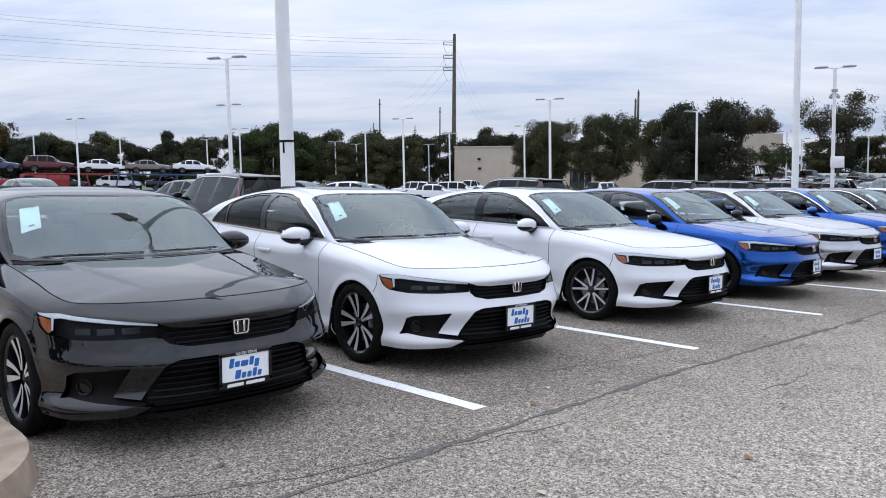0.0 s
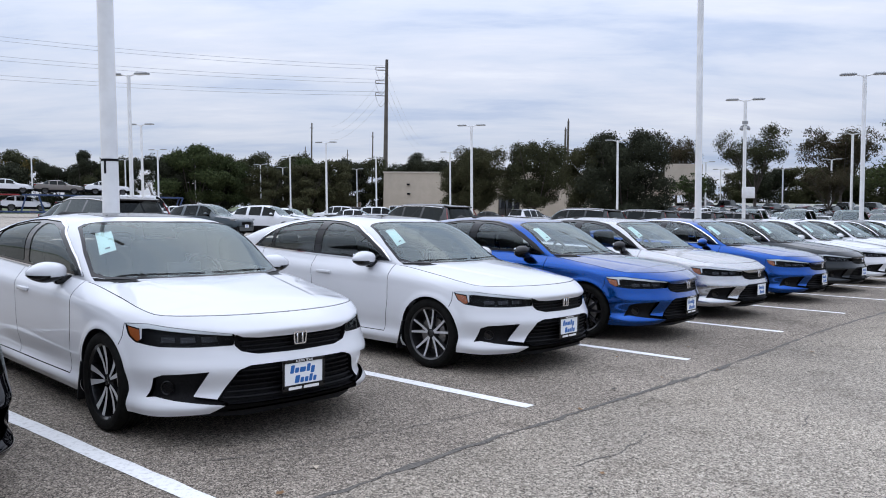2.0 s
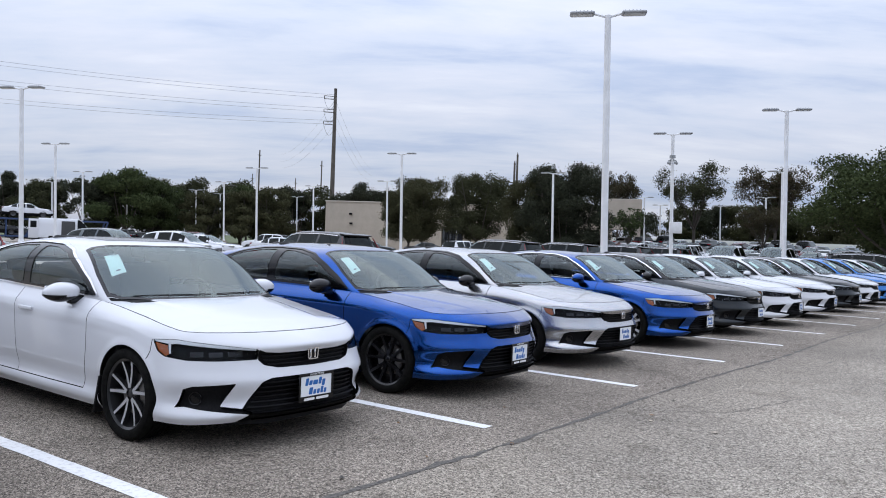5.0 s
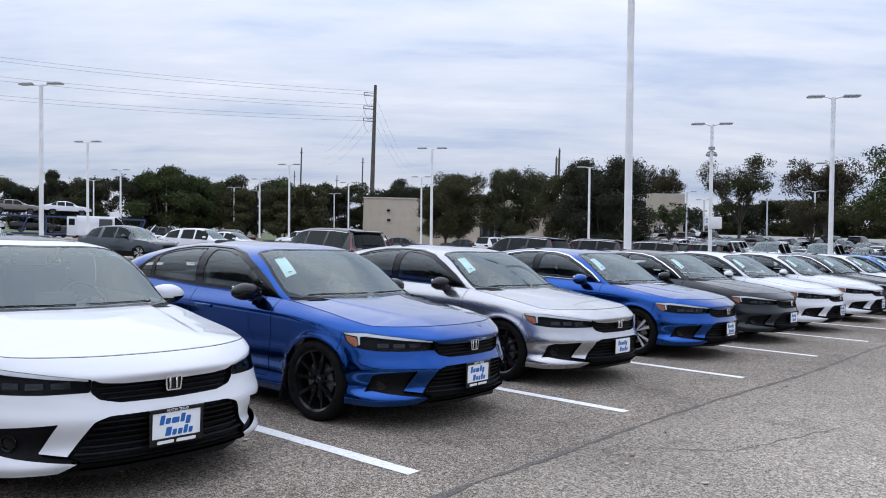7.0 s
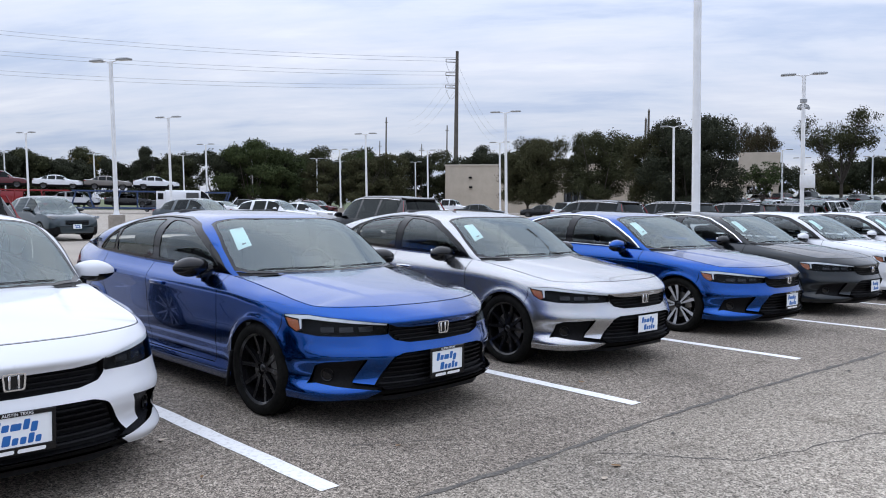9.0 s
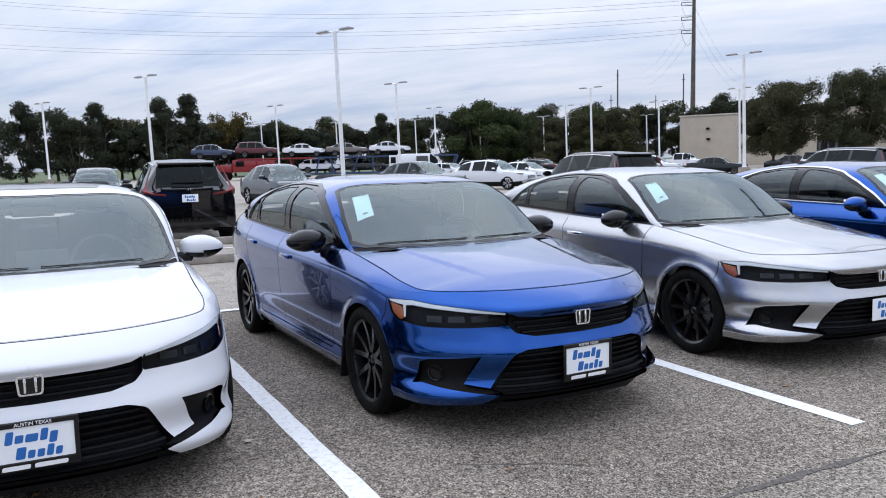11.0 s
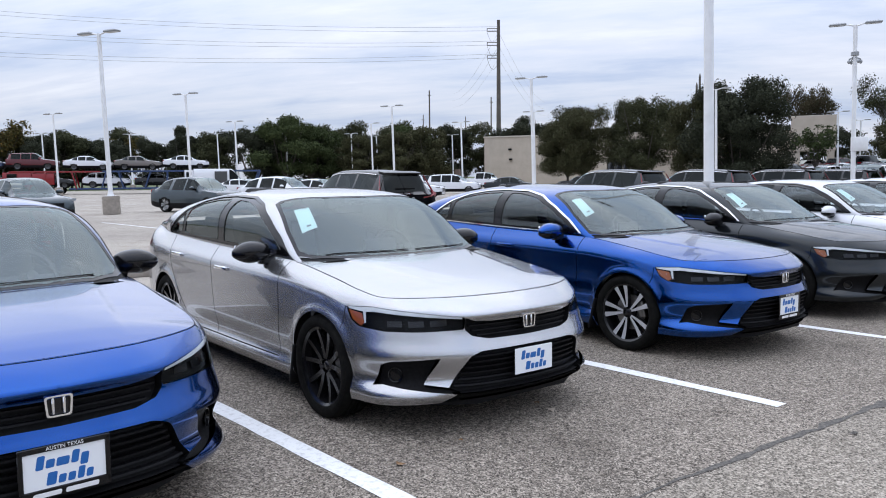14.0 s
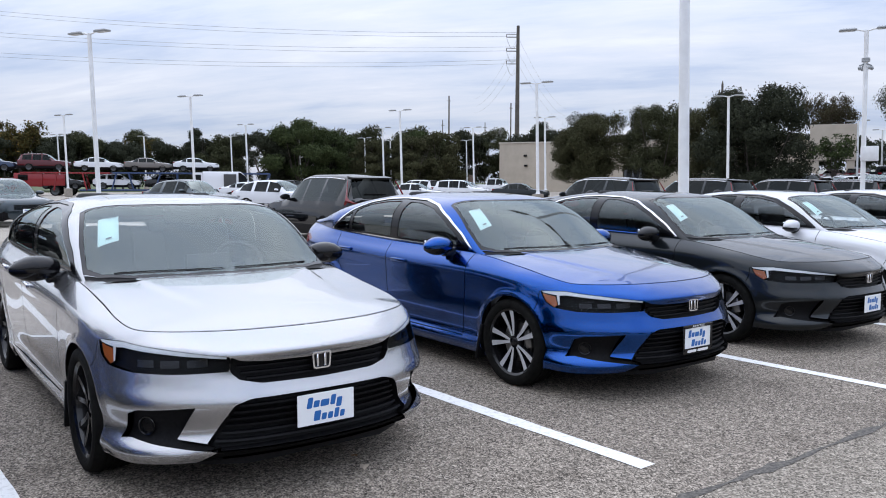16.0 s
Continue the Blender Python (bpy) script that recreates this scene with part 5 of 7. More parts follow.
HATCH_ST = [(0, .60, .28, .70, .76, .48), (.06, .72, .24, .78, .83, .56), (.22, .84, .2, .84, .90, .64), (.6, .89, .18, .90, .95, .68), (1.05, .895, .18, .94, 1.0, .68), (1.2, .895, .18, .95, 1.03, .68), (1.6, .895, .18, .97, 1.33, .64), (1.95, .895, .18, .98, 1.50, .59), (2.4, .895, .18, .99, 1.56, .58), (3.2, .895, .18, 1.01, 1.53, .57), (3.9, .885, .2, 1.03, 1.40, .55), (4.25, .87, .24, 1.03, 1.12, .60), (4.5, .83, .30, .98, 1.03, .60)]
TRUCK_ST = [(0, .72, .40, .95, 1.02, .58), (.06, .84, .36, 1.02, 1.08, .66), (.25, .95, .32, 1.08, 1.14, .74), (.8, 1.0, .3, 1.12, 1.18, .78), (1.25, 1.0, .3, 1.15, 1.22, .78), (1.45, 1.0, .3, 1.17, 1.30, .76), (1.95, 1.0, .3, 1.19, 1.80, .68), (2.3, 1.0, .3, 1.2, 1.90, .66), (3.3, 1.0, .3, 1.2, 1.90, .66), (3.55, 1.0, .3, 1.2, 1.80, .68), (3.66, 1.0, .3, 1.2, 1.26, .80), (3.7, 1.0, .3, 1.18, 1.24, .94), (4.8, 1.0, .3, 1.18, 1.24, .94), (5.7, .98, .36, 1.16, 1.22, .92)]
SMALL_ST = [(0, .58, .26, .64, .70, .46), (.06, .70, .22, .72, .77, .54), (.22, .82, .2, .78, .84, .62), (.6, .88, .18, .84, .90, .66), (1.1, .89, .18, .90, .95, .68), (1.3, .89, .18, .92, .99, .68), (1.7, .89, .18, .93, 1.22, .64), (2.1, .89, .18, .94, 1.385, .57), (2.6, .89, .18, .95, 1.42, .56), (3.2, .89, .18, .96, 1.37, .56), (3.7, .89, .2, .98, 1.18, .58), (4.1, .87, .22, .99, 1.04, .62), (4.6, .82, .26, .94, .99, .60)]
VANS = {
    "suv": (loft_meshes(SUV_ST, (1.72, 4.2), [(2.42, 2.52), (3.3, 3.4)], (1.3, 2.05), (4.36, 4.58), (.95, 3.65)), .95, 3.65, 4.68, 1.05, .93),
    "hatch": (loft_meshes(HATCH_ST, (1.62, 3.95), [(2.3, 2.4), (3.15, 3.25)], (1.2, 1.95), (3.9, 4.25), (.92, 3.55)), .92, 3.55, 4.5, 1.03, .895),
    "pickup": (loft_meshes(TRUCK_ST, (1.7, 3.45), [(2.45, 2.55)], (1.45, 2.3), (3.55, 3.66), (1.0, 4.6)), 1.0, 4.6, 5.7, 1.16, 1.0),
    "small": (loft_meshes(SMALL_ST, (1.72, 3.75), [(2.42, 2.52), (3.2, 3.28)], (1.3, 2.1), (3.2, 3.7), (.92, 3.6)), .92, 3.6, 4.6, .95, .89),
}
M_CLEARLAMP = material("clear_lamp", (0.34, 0.36, 0.38), 0.15, 0.3, 0.6)


def tilted_lamp(name, pts, depth, mat):
    """A lamp lens: an outline in x, z pushed out along y."""
    bm = bmesh.new()
    q = rounded(pts, .02, 2)
    f = [bm.verts.new((x, 0, z)) for x, z in q]
    k = [bm.verts.new((x, depth, z)) for x, z in q]
    bm.faces.new(f)
    bm.faces.new(k[::-1])
    for i in range(len(q)):
        bm.faces.new((f[i], f[(i + 1) % len(q)], k[(i + 1) % len(q)], k[i]))
    return mesh_of(name, bm, mat)


LAMP_F = [tilted_lamp("headlight", [(s * .42, -.05), (s * .82, -.02), (s * .86, .07), (s * .70, .055), (s * .42, .005)], .28, M_CLEARLAMP) for s in (1, -1)]
LAMP_R = []
for s in (1, -1):
    bm = bmesh.new()
    path = [(.46, 4.69, .975, .016), (.68, 4.68, .985, .034), (.82, 4.62, 1.01, .058), (.80, 4.575, 1.14, .030), (.73, 4.48, 1.34, .020), (.66, 4.395, 1.52, .012)]
    rings = [[bm.verts.new((s * (x + a * r * (.5 if i > 2 else 1)), y + b * r * .6, z + (c * r if i < 3 else c * .01))) for a, b, c in ((-1, -1, -1), (1, -1, -1), (1, 1, 1), (-1, 1, 1))] for i, (x, y, z, r) in enumerate(path)]
    for p, q in zip(rings[:-1], rings[1:]):
        for k in range(4):
            bm.faces.new((p[k], p[(k + 1) % 4], q[(k + 1) % 4], q[k]))
    bm.faces.new(rings[0])
    bm.faces.new(rings[-1])
    LAMP_R.append(mesh_of("tail_light", bm, M_REDLENS))
LAMP_LOW = [tilted_lamp("tail_light", [(s * .80, -.08), (s * .80, .08), (s * .42, .06), (s * .42, -.05)], -.20, M_REDLENS) for s in (1, -1)]
bm = bmesh.new()
add_box(bm, -.46, .46, -.03, .12, -.15, .12, .05)
GRILLE_BOX = mesh_of("grille", bm, M_PLASTIC)
bm = bmesh.new()
add_box(bm, -.74, .74, -.02, .14, -.10, .10, .05)
BUMPER = mesh_of("bumper", bm, M_PLASTIC)
bm = bmesh.new()
add_box(bm, -.55, .55, -.24, .06, -.02, .02, .012)
SPOILER = mesh_of("spoiler", bm, M_GLOSSBLACK)
bm = bmesh.new()
add_box(bm, -.30, .30, -.015, .02, -.01, .01, .006)
add_cyl(bm, (0, .0, 0), (0, .03, -.02), .02)
WIPER_R = mesh_of("rear_wiper", bm, M_PLASTIC)


def vehicle(name, kind, label, m, color, tires=True, group="", lamp_style="tall", plate=True, rim="twin", category="car"):
    """A parked vehicle, nose at its origin and facing -y."""
    meshes, hf, hr, length, lamp_z, hw = VANS[kind]
    car = thing(name, label, category, m, group)
    for (c, sd), me in meshes.items():
        nm = {"body": "body", "screen": "windshield", "tail": "rear_window", "cladding": "cladding", "trim": "window_trim"}.get(c, "side_window")
        if c == "trim" and (plate is False or name == "compact_suv"):
            continue
        ob = link_mesh(nm, me, car, "", color if c == "body" else None)
    sc = 1.08 if kind in ("suv", "hatch") else 1.18 if kind == "pickup" else 1.0
    for sx in (1, -1):
        for hub in (hf, hr):
            fit_wheel(car, rim, pose(sx * (hw - .11), hub, .325 * sc, 20, 0, 0 if sx > 0 else 180) @ Matrix.Scale(sc, 4))
            if plate:
                ln = link_mesh("wheel_arch_liner", LINER, car)
                ln.matrix_basis = pose(0, hub, .33 * sc, 0, 0, 0 if sx > 0 else 180) @ Matrix.Scale(sc * .98, 4)
        i = 0 if sx > 0 else 1
        link_mesh("headlight", LAMP_F[i], car).location = (0, .10, lamp_z * .78)
        tl = link_mesh("tail_light", (LAMP_R if lamp_style == "tall" else LAMP_LOW)[i], car, "red tail light")
        tl.location = (0, 0, 0) if lamp_style == "tall" else (0, length + .005, lamp_z * .93)
        cap, foot, gl = MIRROR[i]
        mr = link_mesh("door_mirror", cap, car, "", color)
        mr.location = (sx * (hw + .06), 1.72 if kind != "pickup" else 1.95, lamp_z + .06)
        link_mesh("mirror_foot", foot, mr)
    link_mesh("grille", GRILLE_BOX, car).location = (0, .03, lamp_z * .64)
    link_mesh("front_bumper", BUMPER, car).location = (0, .06, .36)
    b = link_mesh("rear_bumper", BUMPER, car)
    b.matrix_basis = pose(0, length - .02, .48, 0, 0, 180)
    if plate:
        p = link_mesh("number_plate", PLATES["plate"], car, "white plate with blue print")
        p.location = (0, -.02, lamp_z * .50)
        link_mesh("blue_print", PLATES["print"], p)
        p = link_mesh("number_plate", PLATES["plate"], car, "white plate with blue print")
        p.matrix_basis = pose(0, length + .02, lamp_z * .86, 0, 0, 180)
        link_mesh("blue_print", PLATES["print"], p)
    if kind == "suv":
        sp = link_mesh("spoiler", SPOILER, car)
        sp.matrix_basis = pose(0, 4.40, 1.583, -8)
        link_mesh("rear_wiper", WIPER_R, car).matrix_basis = pose(.02, 4.56, 1.20, 65)
        bd = link_mesh("badge", BADGE, car, "plain bright badge")
        bd.matrix_basis = pose(0, 4.66, 1.06, 0, 0, 180)
    return car


def back_in(x, y):
    """Pose with the tail's middle at x, y, tail towards -y."""
    return lambda length: pose(x, y + length, 0, 0, 0, 180)


# second row: tall cars with their tails towards the front row
for i, (x, c, lab) in enumerate(((6.36, M_BLACK, "black SUV seen from behind with red L-shaped tail lights"), (17.45, M_BLACK, "black SUV parked tail out with tall red tail lights"), (27.5, M_GREY, "dark grey SUV parked tail out in the second row"), (32.7, M_GREY, "dark grey SUV with tall tail lights in the second row"), (38.3, M_BLACK, "black SUV parked tail out in the second row"), (43.5, M_BLACK, "black SUV at the end of the second row"))):
    vehicle("suv", "suv", lab, back_in(x, 13.2)(4.68), c, group="second row")
# third row: noses towards the camera
for x, y, k, c, lab, turn in ((5.05, 24.7, "hatch", M_SLATE, "dark grey small SUV facing out across the lot", 2), (11.95, 25.6, "hatch", M_SLATE, "grey small SUV with a white plate facing out", 9), (20.2, 29.8, "hatch", M_SLATE, "dark grey small SUV parked at an angle", 22), (25.6, 32.0, "hatch", M_WHITE, "white small SUV parked at an angle", 30)):
    vehicle("compact_suv", k, lab, pose(x, y, 0, 0, 0, turn), c, group="third row", lamp_style="low")
# white pickups facing the row across the far aisle
for j, y in enumerate((16.0, 13.1, 10.2)):
    vehicle("pickup_truck", "pickup", "white pickup truck parked across the far aisle", pose(46.5 + .3 * j, y, 0, 0, 0, -90), M_WHITE, group="white pickups", lamp_style="low", category="pickup truck")
vehicle("suv", "suv", "black SUV parked beyond the end of the row", pose(40.2, .8, 0), M_BLACK, group="")

# far rows of stock at the right: lines of cars across the lot
random.seed(12)
FAR_COLORS = [M_WHITE, M_WHITE, M_SILVER, M_GREY, M_BLACK, M_BLACK, M_MAROON, M_STEELBLUE, M_TAUPE, M_SILVER, M_GREY]
FAR_NAMES = {M_WHITE: "white", M_SILVER: "silver", M_GREY: "dark grey", M_BLACK: "black", M_MAROON: "dark red", M_STEELBLUE: "dark blue", M_TAUPE: "taupe"}
def on_ramp(x, y, turn):
    """Pose of a car on the lot, which climbs from x = 64 to the higher lot at x = 96."""
    a = math.atan(1.45 / 32)
    up = max(0, x - 64) * 1.45 / 32
    return pose(x, y, up, 0, -math.degrees(a) if up else 0, 0) @ pose(0, 0, 0, 0, 0, turn)


for x, y0, y1, turn in ((69.5, 3, 36, 90), (71, 3, 36, -90), (80.5, 3, 38, 90), (82, 3, 38, -90), (91, 3, 42, 90)):
    y = y0
    while y < y1:
        if random.random() < .88:
            c, k = random.choice(FAR_COLORS), random.choice(("small", "small", "hatch", "suv", "small"))
            nm = {"small": "sedan", "hatch": "compact_suv", "suv": "suv"}[k]
            vehicle(nm, k, f"{FAR_NAMES[c]} car among the far rows of stock", on_ramp(x + random.uniform(-.3, .3), y, turn), c, group="far rows of stock", lamp_style="low", plate=False, rim="plain")
        y += 2.74
for x, y, turn, k, c in ((36, 60, 15, "small", M_WHITE), (50, 48, 40, "suv", M_WHITE), (53, 44, 40, "small", M_GREY), (57, 42, 215, "small", M_BLACK), (47, 58, 200, "suv", M_WHITE), (60, 60, 40, "hatch", M_WHITE), (54, 66, 200, "small", M_BLACK), (48, 72, 200, "hatch", M_GREY), (52, 80, 30, "small", M_BLACK), (58, 78, 30, "suv", M_MAROON), (63, 74, 210, "suv", M_BLACK), (66, 62, 30, "pickup", M_WHITE), (70, 58, 210, "small", M_BLACK), (42, 88, 30, "small", M_BLACK), (47, 86, 210, "suv", M_GREY), (78, 50, 210, "suv", M_WHITE), (40, 40.5, 40, "small", M_WHITE), (30, 36, 30, "small", M_WHITE), (62, 40, 215, "small", M_BLACK), (55, 36, 90, "suv", M_WHITE)):
    nm = {"small": "sedan", "hatch": "compact_suv", "suv": "suv", "pickup": "pickup_truck"}[k]
    vehicle(nm, k, f"{FAR_NAMES[c]} car standing far off in the lot", pose(x, y, 0, 0, 0, turn), c, group="cars far off", lamp_style="low", plate=False, rim="plain")

# the lot climbs a little beyond the far rows, with two more lines of cars at its top
bm = bmesh.new()
_q = [bm.verts.new(v) for v in ((64, -2, .0), (96, -2, 1.45), (122, -2, 1.45), (122, 46, 1.45), (96, 46, 1.45), (64, 46, .0))]
bm.faces.new(_q[0:2] + [_q[4], _q[5]])
bm.faces.new(_q[1:5])
bm.faces.new((_q[0], _q[5], _q[4], _q[3], _q[2], _q[1]))
upper_lot = link_mesh("upper_pavement", mesh_of("upper_pavement", bm, M_LOT, smooth=0))
upper_lot.location.z = .006
tagged(upper_lot, "pale pavement of a slightly higher lot", "pavement", kind="structure")
random.seed(15)
for x, y0, turn in ((96.6, 3, 90), (105.5, 4, -90)):
    y = y0
    while y < 44:
        if random.random() < .85:
            c, k = random.choice(FAR_COLORS), random.choice(("small", "small", "hatch", "suv", "pickup"))
            nm = {"small": "sedan", "hatch": "compact_suv", "suv": "suv", "pickup": "pickup_truck"}[k]
            vehicle(nm, k, f"{FAR_NAMES[c]} car in a line on the higher lot", pose(x, y, 1.46, 0, 0, turn), c, group="cars on the higher lot", lamp_style="low", plate=False, rim="plain")
        y += 2.74

# ---- car transporter: red tractor, blue and red deck, two layers of cars ----
M_DECKBLUE = varied(material("blue_deck_paint", (0.02, 0.05, 0.14), 0.5), (0.015, 0.04, 0.11), (0.03, 0.06, 0.15), 3, bump=.1)
TA, TB = Vector((19.6, 85.6, 0)), Vector((44.6, 76.4, 0))
_td = (TB - TA).normalized()
_tm = Matrix.Translation(TA) @ Matrix.Rotation(math.atan2(_td.y, _td.x), 4, "Z")
TL = (TB - TA).length
rig = thing("car_transporter", "red tractor with a loaded two-deck car carrier", "truck", _tm)
bm = bmesh.new()
add_box(bm, .6, 3.2, -1.2, 1.2, .9, 2.25, .12)
add_box(bm, -1.2, .6, -1.0, 1.0, .8, 1.75, .2, 3)
add_box(bm, 3.2, 5.2, -1.22, 1.22, 1.0, 2.15, .05)
part("cab", bm, M_RED, rig, "red cab")
bm = bmesh.new()
add_box(bm, .55, .75, -1.05, 1.05, 1.5, 2.1, .05)
add_box(bm, 1.0, 1.9, -1.225, 1.225, 1.5, 2.1, .04)
part("cab_window", bm, M_PRIVACY, rig)
for x0, x1, z, mt in ((1.2, 9.4, 2.3, M_RED), (9.6, 25.2, 2.32, M_DECKBLUE), (6.5, 25.0, .58, M_DECKBLUE)):
    bm = bmesh.new()
    for s in (-1.25, .85):
        add_box(bm, x0, min(x1, TL), s, s + .4, z - .10, z + .06, .02)
    k = x0
    while k < min(x1, TL):
        add_box(bm, k, k + .12, -.85, .85, z - .08, z + .0, .01)
        k += 1.4
    part("deck", bm, mt, rig)
for i, (x, lean) in enumerate(((4.2, .3), (7.2, -.4), (9.5, .5), (11.6, -.5), (13.6, .6), (15.8, 0), (17.6, .9), (19.6, -.9), (22.4, 0), (24.6, .6))):
    for s in (-1.2, 1.2):
        bm = bmesh.new()
        add_cyl(bm, (x, s, .55), (x + lean, s, 2.3), .08, seg=8)
        part("strut", bm, M_DECKBLUE if x > 9 else M_RED, rig)
for x in (-.3, 4.3, 5.5, 21.0, 22.2):
    for s in (-1, 1):
        fit_wheel(rig, "plain", pose(x, s * 1.05, .5, 0, 0, 90 * s) @ Matrix.Scale(1.52, 4))
for x, z, k, c, lab, tilt in ((.7, 2.42, "hatch", M_STEELBLUE, "dark blue small SUV riding on the upper deck", 0), (5.6, 2.5, "suv", M_MAROON, "maroon SUV riding on the upper deck", 0), (10.6, 2.45, "small", M_WHITE, "white sedan riding on the upper deck", 0), (15.3, 2.45, "small", M_TAUPE, "taupe sedan riding on the upper deck", 0), (20.0, 2.5, "small", M_WHITE, "white sedan at the rear of the upper deck", 0), (7.0, .66, "small", M_BLACK, "dark sedan on the lower deck", 0), (12.2, .66, "hatch", M_WHITE, "white small SUV on the lower deck", 0), (17.2, .66, "small", M_BLACK, "dark sedan on the lower deck", 0)):
    nm = {"small": "sedan", "hatch": "compact_suv", "suv": "suv"}[k]
    vehicle(nm, k, lab, _tm @ pose(x, 0, z, 0, 0, 90), c, group="cars on the transporter", lamp_style="low", plate=False, rim="plain")

# ---- white cargo van with open rear doors, and a car with its bonnet up ----
van = thing("cargo_van", "white cargo van with its rear and side doors open", "van", pose(40.3, 72.6, 0, 0, 0, 66))
_vm = loft_meshes([(0, .7, .35, .95, 1.0, .6), (.1, .9, .3, 1.05, 1.12, .7), (.8, .98, .3, 1.15, 1.3, .78), (1.0, .98, .3, 1.17, 1.42, .78), (1.6, 1.0, .3, 1.2, 2.2, .8), (2.0, 1.0, .3, 1.2, 2.45, .82), (5.5, 1.0, .3, 1.2, 2.45, .82)], (1.25, 2.1), [], (1.0, 1.7), None, (.95, 4.4))
for (c, sd), me in _vm.items():
    link_mesh({"body": "body", "screen": "windshield", "cladding": "cladding", "trim": "window_trim"}.get(c, "side_window"), me, van, "", M_WHITE if c == "body" else None)
bm = bmesh.new()
add_box(bm, -.86, .86, 5.49, 5.52, .5, 2.3, .01)
part("load_space", bm, M_INTERIOR, van)
for s in (-1, 1):
    bm = bmesh.new()
    add_box(bm, s * .98 - .03, s * .98 + .03, 5.5, 6.35, .5, 2.35, .02)
    d = part("rear_door", bm, M_WHITE, van)
    bm = bmesh.new()
    add_box(bm, s * .98 - .035, s * .98 + .035, 5.65, 6.2, 1.5, 2.15, .02)
    part("pane", bm, M_PRIVACY, d)
    bm = bmesh.new()
    add_box(bm, s * 1.0 - .012, s * 1.0 + .012, 2.3, 3.5, .55, 2.2, .01)
    part("side_opening", bm, M_INTERIOR, van)
    for hub in (.95, 4.4):
        fit_wheel(van, "plain", pose(s * .9, hub, .36, 0, 0, 0 if s > 0 else 180) @ Matrix.Scale(1.1, 4))
hood_car = vehicle("sedan", "small", "white sedan standing with its bonnet propped up", pose(36.3, 60.2, 0, 0, 0, 66), M_WHITE, lamp_style="low", plate=False, rim="plain")
bm = bmesh.new()
add_box(bm, -.66, .66, -1.0, 0, -.02, .02, .02)
bo = part("raised_bonnet", bm, M_WHITE, hood_car)
bo.matrix_basis = pose(0, 1.15, .98, -52)

# ---- lamp posts ----
M_POST = varied(material("white_post_paint", (0.78, 0.79, 0.80), 0.45), (0.72, 0.73, 0.74), (0.82, 0.83, 0.84), 3, bump=.05, c3=(.55, .53, .50), scale3=1.2, mix3=.35)
M_HEAD = material("lamp_head_grey", (0.30, 0.31, 0.32), 0.4, 0.3)
M_DIFF = material("lamp_lens_clear", (0.55, 0.56, 0.55), 0.3)
bm = bmesh.new()
add_cyl(bm, (0, 0, .8), (0, 0, 7.55), .098, .085, 20)
POLE = mesh_of("pole", bm, M_POST)
bm = bmesh.new()
add_cyl(bm, (0, 0, 0), (0, 0, .78), .36, .36, 28)
bmesh.ops.bevel(bm, geom=[e for e in bm.edges if len(e.link_faces) == 2 and e.calc_face_angle() > 1], offset=.03, segments=2, affect="EDGES")
PLINTH = mesh_of("plinth", bm, M_CONCRETE)
bm = bmesh.new()
add_box(bm, -.16, .16, -.16, .16, .78, .80, .006)
add_cyl(bm, (0, 0, .80), (0, 0, .95), .14, .10, 16)
COLLAR = mesh_of("base_cover", bm, M_POST)
HEADS = []
for s in (1, -1):
    bm = bmesh.new()
    add_box(bm, min(s * .36, s * 1.02), max(s * .36, s * 1.02), -.17, .17, 7.56, 7.64, .035, 3)
    for k in range(5):
        x = s * (.45 + .1 * k)
        add_box(bm, x - .012, x + .012, -.12, .12, 7.63, 7.665, .004, 1)
    h = mesh_of("lamp_head", bm, M_HEAD)
    bm = bmesh.new()
    add_box(bm, min(s * .42, s * .98), max(s * .42, s * .98), -.13, .13, 7.548, 7.562, .004, 1)
    l = mesh_of("lamp_lens", bm, M_DIFF)
    bm = bmesh.new()
    add_cyl(bm, (0, 0, 7.50), (s * .40, 0, 7.60), .035, .03, 10)
    HEADS.append((h, l, mesh_of("arm", bm, M_POST)))


def street_lamp(x, y, turn=-58, tall=1.0, label="white twin-head lamp post on a concrete plinth"):
    at = pose(x + .022 * 7.6 * (y > 7), y - .0115 * 7.6 * (y > 7), 0, -.66, -1.26, 0) @ pose(0, 0, 0, 0, 0, turn)
    ob = thing("street_lamp", label, "lamp post", at @ Matrix.Diagonal((1, 1, tall, 1)), "lot lamp posts")
    link_mesh("pole", POLE, ob)
    link_mesh("plinth", PLINTH, ob)
    link_mesh("base_cover", COLLAR, ob)
    for h, l, a in HEADS:
        hd = link_mesh("lamp_head", h, ob, "flat grey lamp head")
        link_mesh("lamp_lens", l, hd)
        link_mesh("arm", a, ob)
    return ob


first = street_lamp(2.25, 5.78, label="white lamp post with a dark band, on a plinth")
bm = bmesh.new()
add_cyl(bm, (0, 0, 1.985), (0, 0, 2.015), .100, .100, 18)
add_box(bm, -.012, .012, -.104, -.09, 1.84, 1.99, .004)
part("band", bm, M_PLASTIC, first, "dark strap")
for x, y in ((19.78, 6.34), (36.6, 6.25), (60.6, 13.1), (87.7, 22.2), (103, 32.4), (101, 39.8), (86, 35.3), (56.8, 30.2), (41.3, 33.2), (15.55, 32.6), (59.7, 51.6), (45.0, 54.0), (27.0, 54.0), (8.95, 53.4), (63.0, 66.5), (79, 88), (55.5, 73.5), (64.5, 92.5), (57, 97.5), (41.3, 78.5), (23.2, 77.7), (2.0, 77.4), (48.5, 101), (39, 108), (29, 112), (16, 113.8), (3.6, 112), (71, 96), (-3.5, -21.0), (13.9, -21.0)):
    street_lamp(x, y, tall=1.03 if y < 7 else 1.0)
